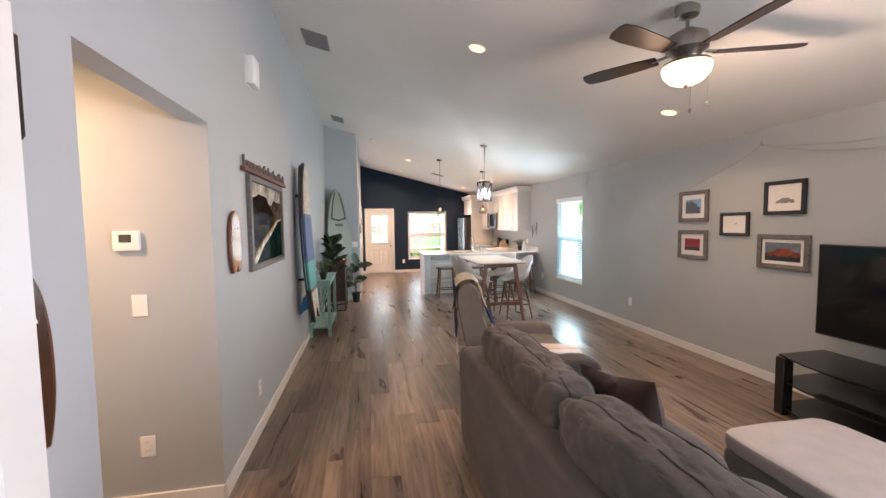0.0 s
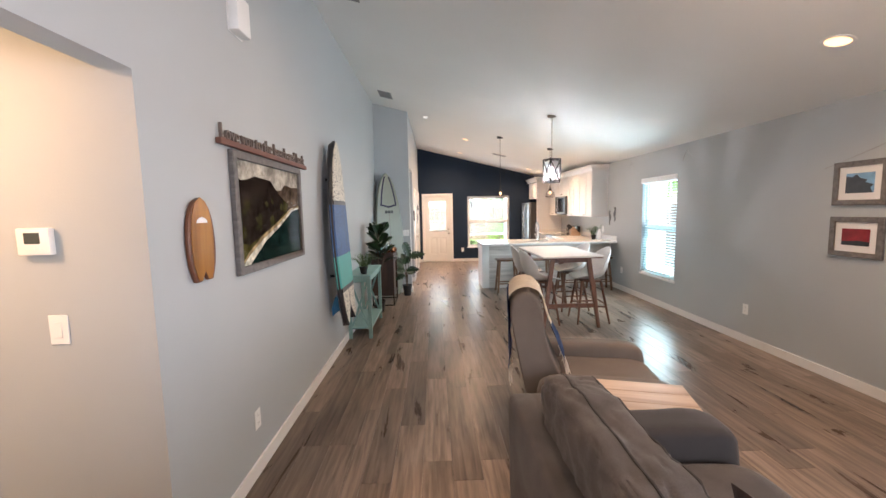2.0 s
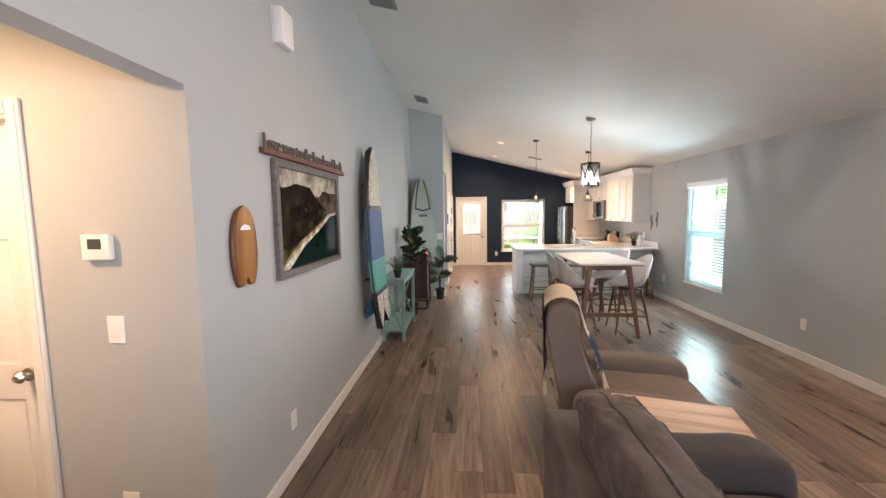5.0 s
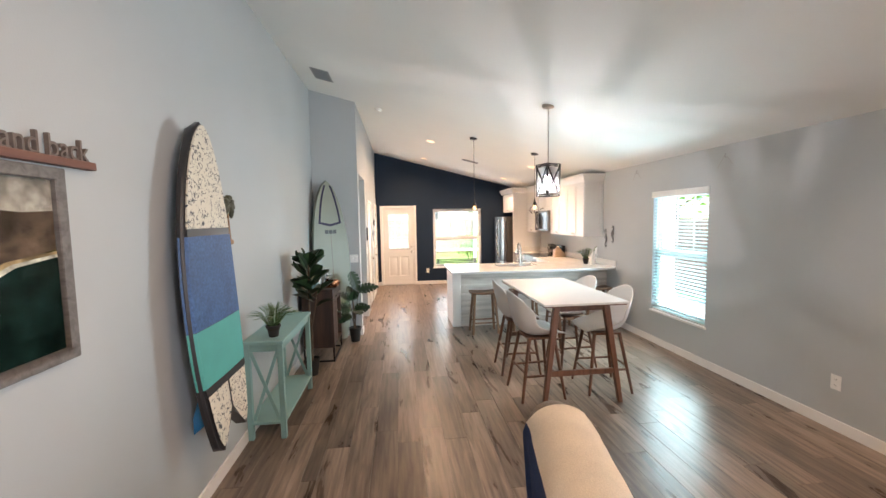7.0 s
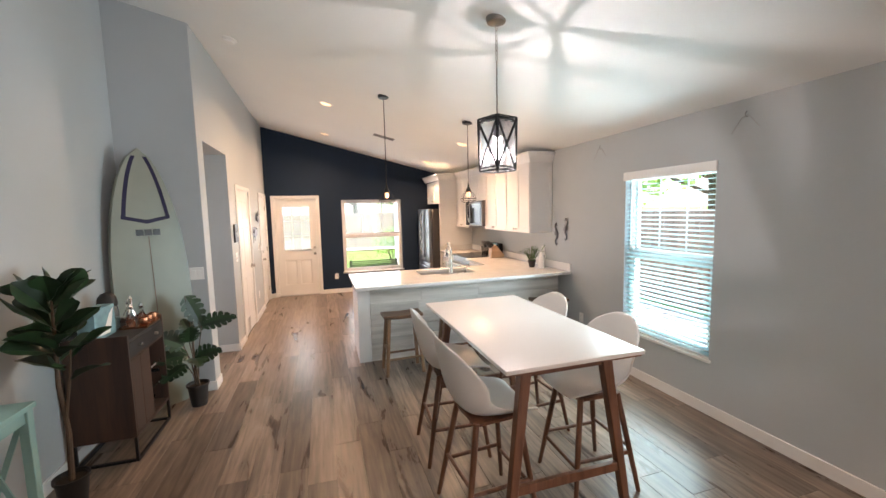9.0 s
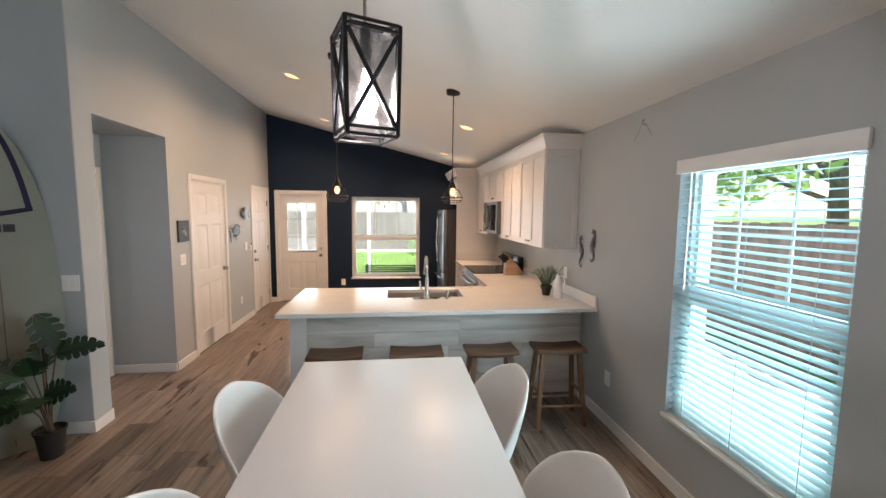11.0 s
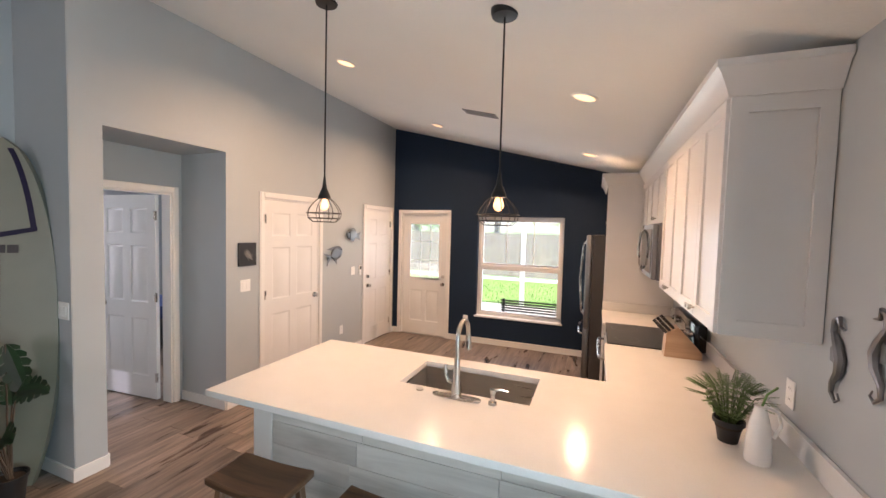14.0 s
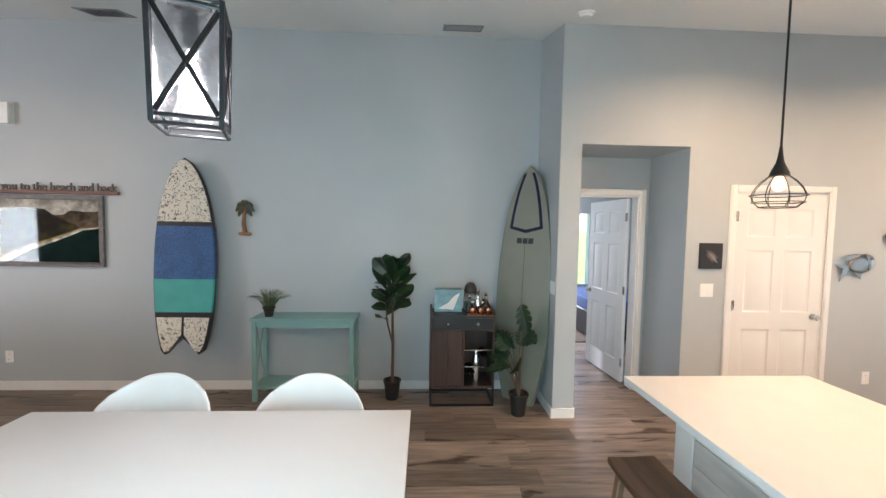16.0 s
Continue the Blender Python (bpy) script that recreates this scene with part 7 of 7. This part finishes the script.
for sy in (-1, 1):
    y = sy * (CY - 0.024)
    part("end_rail", B(-CX + 0.052, CX - 0.052, y - 0.010, y + 0.010, CH - 0.088, CH - 0.0285), M_TEAL, con)
    for s in (-1, 1):
        m = 0.5
        part("cross_bar", bar(bmesh.new(), (-s * (CX - 0.055), y + s * 0.0045, 0.150), (s * (CX - 0.055), y + s * 0.0045, CH - 0.09), 0.013, 0.0042, 0.013, 0.0042), M_TEAL, con)

bc = thing("bar_cabinet", "dark walnut bar cabinet on a black metal frame", "cabinet", (-0.415, 7.46, 0))
DX, DY = 0.185, 0.305
part("side", B(-DX, DX, -DY, -DY + 0.02, 0.175, 0.90, bevel=0.002), M_CABWOOD, bc)
part("side", B(-DX, DX, DY - 0.02, DY, 0.175, 0.90, bevel=0.002), M_CABWOOD, bc)
part("bottom", B(-DX, DX, -DY + 0.02, DY - 0.02, 0.175, 0.195), M_CABWOOD, bc)
part("back", B(-DX, -DX + 0.008, -DY + 0.02, DY - 0.02, 0.195, 0.86), M_CABWOOD, bc)
part("top_tray", B(-DX + 0.008, DX - 0.004, -DY + 0.0205, DY - 0.0205, 0.845, 0.862), M_BLKPLASTIC, bc, "dark tray top")
part("drawer_front", B(DX - 0.016, DX, -DY + 0.021, DY - 0.021, 0.735, 0.843, bevel=0.002), M_BLKPLASTIC, bc, "black drawer front")
for y in (-0.14, 0.14):
    part("drawer_knob", T((DX, y, 0.79), (DX + 0.02, y, 0.79), 0.012, n=12), M_NICKEL, bc)
part("divider", B(-DX + 0.01, DX - 0.004, 0.0, 0.018, 0.195, 0.733), M_CABWOOD, bc)
part("rail", B(-DX + 0.01, DX - 0.004, -DY + 0.02, DY - 0.02, 0.718, 0.733), M_CABWOOD, bc)
for i in range(2):
    part("door", B(DX - 0.018, DX, -DY + 0.021 + i * 0.1415, -DY + 0.160 + i * 0.1415, 0.198, 0.716, bevel=0.002), M_CABWOOD, bc)
for z in (0.37, 0.53):
    part("wine_rail", T((DX - 0.03, 0.02, z), (DX - 0.03, DY - 0.022, z), 0.006, n=8), M_NICKEL, bc)
for sx in (-1, 1):
    for sy in (-1, 1):
        part("frame_leg", B(sx * (DX - 0.01) - 0.009, sx * (DX - 0.01) + 0.009, sy * (DY - 0.01) - 0.009, sy * (DY - 0.01) + 0.009, 0.0, 0.174), M_BLACK, bc)
    part("frame_rail", B(sx * (DX - 0.01) - 0.009, sx * (DX - 0.01) + 0.009, -DY + 0.02, DY - 0.02, 0.0, 0.018), M_BLACK, bc)
for sy in (-1, 1):
    part("frame_rail", B(-DX + 0.02, DX - 0.02, sy * (DY - 0.01) - 0.009, sy * (DY - 0.01) + 0.009, 0.0, 0.018), M_BLACK, bc)
sh = thing("cocktail_shaker", "tall chrome cocktail shaker in the cabinet", "shaker", (-0.32, 7.60, 0.195))
M_CHROME = mat("chrome", (0.75, 0.75, 0.76), 0.08, 1.0, vary=0.02)
part("body", lathe(bmesh.new(), [(0.034, 0), (0.038, 0.02), (0.043, 0.15), (0.040, 0.21)], n=20), M_CHROME, sh)
part("cap", lathe(bmesh.new(), [(0.040, 0.21), (0.030, 0.26), (0.020, 0.285), (0.022, 0.30), (0.012, 0.325)], n=20), M_CHROME, sh)
rnd = random.Random(6)
for y in (7.52, 7.555, 7.68):
    b = thing("wine_bottle", "dark glass bottle lying in the cabinet", "bottle", (-0.36, y, 0.19 + 0.195), group="bottles in the bar cabinet")
    b.matrix_world = pose(-0.50, y, 0.30 if y < 7.6 else 0.46, 0, 90, 0)
    part("body", lathe(bmesh.new(), [(0.015, 0.0), (0.032, 0.004), (0.032, 0.14), (0.013, 0.19), (0.012, 0.245)], n=14), M_BLACKGLASS, b)
bk = thing("gift_box", "teal and white printed box on the cabinet", "box", (-0.47, 7.33, 0.863))
part("carton", B(-0.05, 0.05, -0.135, 0.135, 0, 0.215, bevel=0.002), mat("print_teal", (0.16, 0.30, 0.34), 0.4, vary=0.5, scale=9), bk)
part("printed_panel", slab(bmesh.new(), [(-0.10, 0.03), (0.05, 0.02), (0.115, 0.19), (0.06, 0.16), (0.0, 0.09)], 0.0505, 0.0512, lambda u, v, d: (d, u, v)), M_PAPER, bk)
for i, (x, y, r, h) in enumerate(((-0.35, 7.53, 0.034, 0.15), (-0.38, 7.615, 0.034, 0.20), (-0.33, 7.66, 0.033, 0.13), (-0.43, 7.70, 0.035, 0.16))):
    g = thing("glass_decanter", "clear glass decanter on the bar cabinet", "decanter", (x, y, 0.863), group="glassware on the bar cabinet")
    part("body", lathe(bmesh.new(), [(r * 0.8, 0), (r, 0.01), (r, h * 0.5), (r * 0.4, h * 0.72), (r * 0.38, h * 0.9), (r * 0.5, h)], n=16), M_CLEAR if i != 1 else M_CHROME, g)
    part("stopper", lathe(bmesh.new(), [(r * 0.3, h), (r * 0.45, h + 0.015), (r * 0.2, h + 0.035)], n=12), M_CHROME, g)
jar = thing("lidded_glass_jar", "glass jar with a domed black lid", "jar", (-0.50, 7.555, 0.863))
part("body", lathe(bmesh.new(), [(0.050, 0.0), (0.062, 0.01), (0.066, 0.09), (0.060, 0.165), (0.052, 0.18)], n=22), M_CLEAR, jar)
part("lid", lathe(bmesh.new(), [(0.062, 0.18), (0.064, 0.20), (0.056, 0.245), (0.032, 0.275), (0.004, 0.284)], n=22), M_POT, jar, "domed black lid")
# The teal reflections in the glass, put in as a coloured inner body.
part("filling", lathe(bmesh.new(), [(0.044, 0.006), (0.056, 0.014), (0.058, 0.085), (0.004, 0.09)], n=18), mat("teal_reflection_tint", (0.30, 0.42, 0.42), 0.5, vary=0.3, scale=30), jar)
tray = thing("copper_tray", "long copper serving tray under the glasses", "tray", (-0.325, 7.62, 0.863))
M_COPPER = mat("copper", (0.55, 0.24, 0.13), 0.22, 1.0, vary=0.08)
bm = B(-0.09, 0.09, -0.125, 0.125, 0.0, 0.004)
for q in ((-0.09, -0.084, -0.125, 0.125), (0.084, 0.09, -0.125, 0.125), (-0.084, 0.084, -0.125, -0.119), (-0.084, 0.084, 0.119, 0.125)):
    box(bm, *q, 0.0041, 0.016)
part("pan", bm, M_COPPER, tray)
for x, y in ((-0.275, 7.55), (-0.275, 7.63), (-0.27, 7.70)):
    g = thing("copper_mug", "small polished copper mug", "mug", (x, y, 0.8672), group="copper mugs on the bar cabinet")
    part("cup", lathe(bmesh.new(), [(0.026, 0), (0.032, 0.01), (0.034, 0.05), (0.030, 0.068), (0.027, 0.066), (0.027, 0.02)], n=16), M_COPPER, g)
    part("handle", pipe(bmesh.new(), [(0.03, 0, 0.055), (0.05, 0, 0.05), (0.05, 0, 0.025), (0.03, 0, 0.018)], 0.004, 6), M_COPPER, g)


def pot(parent, r0, r1, h):
    part("pot", lathe(bmesh.new(), [(r0, 0), (r1, h), (r1 + 0.006, h), (r1 + 0.006, h - 0.018), (r1 - 0.006, h - 0.012), (r1 - 0.01, h - 0.03)], n=20), M_POT, parent, "black plastic pot")
    part("soil", T((0, 0, h - 0.035), (0, 0, h - 0.025), r1 - 0.004, n=18), M_SOIL, parent)


def blade(bm, base, tip, width, face, droop=0.25, cup=0.2, n=9, full=0.62, splits=False):
    """A broad leaf, widest at the part `full` of its length; with splits, its edge is cut into lobes."""
    base, tip = Vector(base), Vector(tip)
    d = tip - base
    side = d.cross(Vector(face)).normalized()
    nrm = side.cross(d).normalized()
    k = math.log(0.5) / math.log(full)

    def at(v, u):
        w = width * math.sin(math.pi * min(max(v, 0.0), 1.0) ** k * 0.96 + 0.06) ** 0.7
        wave = 0.05 * width * math.sin(v * 15 + u * 2)
        c = base + d * v - Vector((0, 0, d.length * droop * v * v))
        return c + side * w * u + nrm * (cup * w * abs(u) + wave * abs(u))

    for s in (-1, 1):
        inner = [[bm.verts.new(at(i / n, u * s)) for u in (0, 0.45)] for i in range(n + 1)]
        for a, b in zip(inner, inner[1:]):
            bm.faces.new((a[0], a[1], b[1], b[0]))
        if not splits:
            outer = [bm.verts.new(at(i / n, s)) for i in range(n + 1)]
            for i in range(n):
                bm.faces.new((inner[i][1], outer[i], outer[i + 1], inner[i + 1][1]))
            continue
        for i in range(n):
            lo, hi = i / n + 0.008, (i + 1) / n - 0.008
            q = [at(lo, 0.45 * s), at(lo + 0.045, 0.85 * s), at((lo + hi) / 2 + 0.05, 1.03 * s), at(hi + 0.035, 0.85 * s), at(hi, 0.45 * s)]
            bm.faces.new([bm.verts.new(p) for p in q])
    return bm


fid = thing("fiddle_leaf_plant", "tall fiddle-leaf plant in a black pot", "plant", (-0.42, 6.79, 0))
pot(fid, 0.062, 0.082, 0.185)
part("trunk", pipe(bmesh.new(), [(0, 0, 0.15), (0.01, 0.005, 0.45), (-0.008, -0.004, 0.75), (0.0, 0.0, 1.05), (0.005, 0.0, 1.25)], [0.016, 0.014, 0.012, 0.009, 0.005], 9), M_STEM, fid)
part("branch", pipe(bmesh.new(), [(0.01, 0.0, 0.55), (0.07, -0.05, 0.78), (0.10, -0.06, 0.98)], [0.010, 0.008, 0.004], 7), M_STEM, fid)
rnd = random.Random(21)
for i in range(30):
    v = i / 29
    z = 0.84 + 0.42 * v
    a = i * 2.4 + rnd.uniform(-0.5, 0.5)
    ln = rnd.uniform(0.19, 0.26) * (1 - 0.25 * v)
    off = Vector((0.06, -0.04, -0.06)) if i % 4 == 0 and v < 0.7 else Vector((0, 0, 0))
    p = Vector((0.012 * math.cos(a), 0.012 * math.sin(a), z)) + off
    e = p + Vector((ln * math.cos(a), ln * math.sin(a), rnd.uniform(0.08, 0.20) + 0.08 * v))
    e.x = max(e.x, -0.19)
    part("leaf", blade(bmesh.new(), p, e, rnd.uniform(0.052, 0.074), (rnd.uniform(-0.9, 0.9), rnd.uniform(-0.9, 0.9), 1), rnd.uniform(0.0, 0.30), 0.30, 9, 0.64), M_LEAF, fid)
for i in range(5):
    a = i * 1.26
    p = Vector((0.004, 0, 1.24))
    e = p + Vector((max(0.13 * math.cos(a), -0.12), 0.13 * math.sin(a), rnd.uniform(0.16, 0.25)))
    part("leaf", blade(bmesh.new(), p, e, 0.075, (math.cos(a), math.sin(a), 0.6), 0.1, 0.25, 9, 0.62), M_LEAF, fid)

mon = thing("monstera_plant", "monstera plant with split leaves in a pot", "plant", (-0.07, 7.96, 0))
pot(mon, 0.062, 0.085, 0.20)
# each leaf: where it joins its stem, the way it points, half width, length, the way it faces
for i, (p, d, w, l, up) in enumerate((((-0.05, 0.02, 1.00), (0.35, 0.15, -0.85), 0.085, 0.30, (0.5, -0.8, 0.2)),
                                      ((0.06, 0.02, 0.72), (0.95, 0.12, 0.34), 0.080, 0.30, (0.1, -0.8, 0.6)),
                                      ((0.0, -0.03, 0.44), (0.85, -0.1, 0.40), 0.085, 0.25, (0.2, -0.8, 0.7)),
                                      ((-0.06, -0.08, 0.58), (-0.55, -0.30, 0.55), 0.095, 0.26, (0.5, -0.7, 0.5)),
                                      ((-0.03, -0.10, 0.50), (-0.65, -0.40, 0.15), 0.090, 0.25, (0.1, -0.6, 0.8)),
                                      ((-0.02, -0.06, 0.60), (0.15, -0.35, 0.75), 0.080, 0.22, (0.4, -0.8, 0.3)),
                                      ((-0.05, -0.10, 0.42), (-0.45, -0.60, -0.15), 0.085, 0.22, (0.2, -0.4, 0.9)),
                                      ((0.02, -0.09, 0.46), (0.35, -0.75, 0.10), 0.080, 0.22, (0.2, -0.3, 0.9)),
                                      ((-0.02, 0.03, 0.62), (-0.30, 0.10, 0.80), 0.075, 0.22, (0.6, -0.7, 0.2)))):
    p = Vector(p)
    part("stem", pipe(bmesh.new(), [(0.012 * (i % 3 - 1), 0.012 * (i % 2), 0.17), (p.x * 0.4, p.y * 0.4, 0.17 + (p.z - 0.2) * 0.6), p], [0.006, 0.005, 0.004], 6), M_STEM, mon)
    part("leaf", blade(bmesh.new(), p, p + Vector(d).normalized() * l, w * 1.1, up, 0.18, 0.16, 6, 0.40, True), M_LEAF, mon)


def fern(label, where, r, h, seed):
    f = thing("fern_plant", label, "plant", where, group="small ferns in black pots")
    pot(f, 0.036, 0.052, 0.095)
    rnd = random.Random(seed)
    for i in range(62):
        a, t = rnd.uniform(0, 6.28), rnd.uniform(0.25, 1.0)
        e = Vector((r * t * math.cos(a), r * t * math.sin(a), 0.09 + h * (1.15 - 0.65 * t)))
        p = Vector((0.02 * math.cos(a), 0.02 * math.sin(a), 0.075))
        mid = p.lerp(e, 0.5) + Vector((0, 0, 0.05))
        bm = pipe(bmesh.new(), [p, mid, e], [0.0016, 0.0014, 0.0008], 4)
        for k in range(2, 13):
            v = k / 12
            q = p.lerp(mid, v * 2) if v < 0.5 else mid.lerp(e, v * 2 - 1)
            s = 0.026 * (1 - v * 0.7)
            dirn = Vector((-math.sin(a), math.cos(a), 0))
            out = Vector((math.cos(a), math.sin(a), 0.1)) * 0.012
            for sg_ in (-1, 1):
                w = dirn * sg_ * s
                bm.faces.new([bm.verts.new(x) for x in (q, q + w * 0.5 + out * 0.9, q + w + out, q + w * 0.5 - out * 0.1)])
        part("frond", bm, M_LEAF2, f)
    return f


fern("small green fern in a black pot on the console", (-0.44, 5.60, 0.802), 0.20, 0.19, 5)
fern("small green fern in a black pot on the worktop", (3.76, 8.70, 0.9155), 0.185, 0.21, 7)

# bedroom furniture glimpsed through the door
bed = thing("bed", "dark bed with blue bedding in the bedroom", "bed", (-3.1, 10.3, 0))
part("frame", B(-0.85, 0.75, -0.65, 0.65, 0.02, 0.42, bevel=0.02), M_BLKPLASTIC, bed)
part("mattress", P(-0.82, 0.72, -0.63, 0.63, 0.40, 0.62, k=9, lump=0.01), M_BLUEKNIT, bed, "blue bedding")

# ---------------------------------------------------------------- floor planks
PW, PL, GAP = 0.1815, 1.22, 0.0006
rng = random.Random(5)
cache = {}


def plank_mesh(w, l):
    key = (round(w, 3), round(l, 3))
    if key not in cache:
        bm = bmesh.new()
        w2, l2, c = w / 2 - GAP, l / 2 - GAP, 0.0010
        lo = [bm.verts.new((sx * w2, sy * l2, -0.0085)) for sx, sy in ((-1, -1), (1, -1), (1, 1), (-1, 1))]
        md = [bm.verts.new((sx * w2, sy * l2, -c)) for sx, sy in ((-1, -1), (1, -1), (1, 1), (-1, 1))]
        hi = [bm.verts.new((sx * (w2 - c), sy * (l2 - c), 0)) for sx, sy in ((-1, -1), (1, -1), (1, 1), (-1, 1))]
        bm.faces.new(hi)
        for a, b in ((lo, md), (md, hi)):
            for i in range(4):
                j = (i + 1) % 4
                bm.faces.new((a[i], a[j], b[j], b[i]))
        cache[key] = mesh_of("plank", bm, M_FLOOR, smooth=False)
    return cache[key]


far = bmesh.new()


def far_plank(x0, x1, y0, y1):
    c = 0.0016
    vs = [far.verts.new(p) for p in ((x0 + GAP, y0 + GAP, -c), (x1 - GAP, y0 + GAP, -c), (x1 - GAP, y1 - GAP, -c), (x0 + GAP, y1 - GAP, -c),
                                     (x0 + GAP + c, y0 + GAP + c, 0), (x1 - GAP - c, y0 + GAP + c, 0), (x1 - GAP - c, y1 - GAP - c, 0), (x0 + GAP + c, y1 - GAP - c, 0))]
    for q in ((4, 5, 6, 7), (0, 1, 5, 4), (1, 2, 6, 5), (2, 3, 7, 6), (3, 0, 4, 7)):
        far.faces.new([vs[i] for i in q])


def lay(x0, x1, y0, y1, near):
    x = x0
    while x < x1 - 0.004:
        xe, y = min(x + PW, x1), y0
        ye = y0 + PL * rng.choice((0.3, 0.45, 0.62, 0.8, 1.0))
        while y < y1 - 0.004:
            ye = min(ye, y1)
            if near(x, y):
                ob = new("plank", plank_mesh(xe - x, ye - y))
                ob.location = ((x + xe) / 2, (y + ye) / 2, 0)
                ob.parent = floor
            else:
                far_plank(x, xe, y, ye)
            y, ye = ye, ye + PL
        x = xe


lay(XA, XB, YF, YJ, lambda x, y: y > 1.2)
lay(XB, XR, YF, YB, lambda x, y: y > 0.6 and not (x > 1.5 and 8.4 < y < 9.2) and not (x > 3.3 and y > 9))
lay(XA - 0.13, XA, OPEN_A[0], OPEN_A[1], lambda x, y: False)
lay(-2.6, XA - 0.13, OPEN_A[0], OPEN_A[1], lambda x, y: False)
lay(XD - 0.12, XB, OPEN_B[0], OPEN_B[1], lambda x, y: False)
lay(-4.1, XD - 0.12, 8.45, 12.6, lambda x, y: False)
part("distant_planks", far, M_FLOOR_J, floor, kind="stuff")
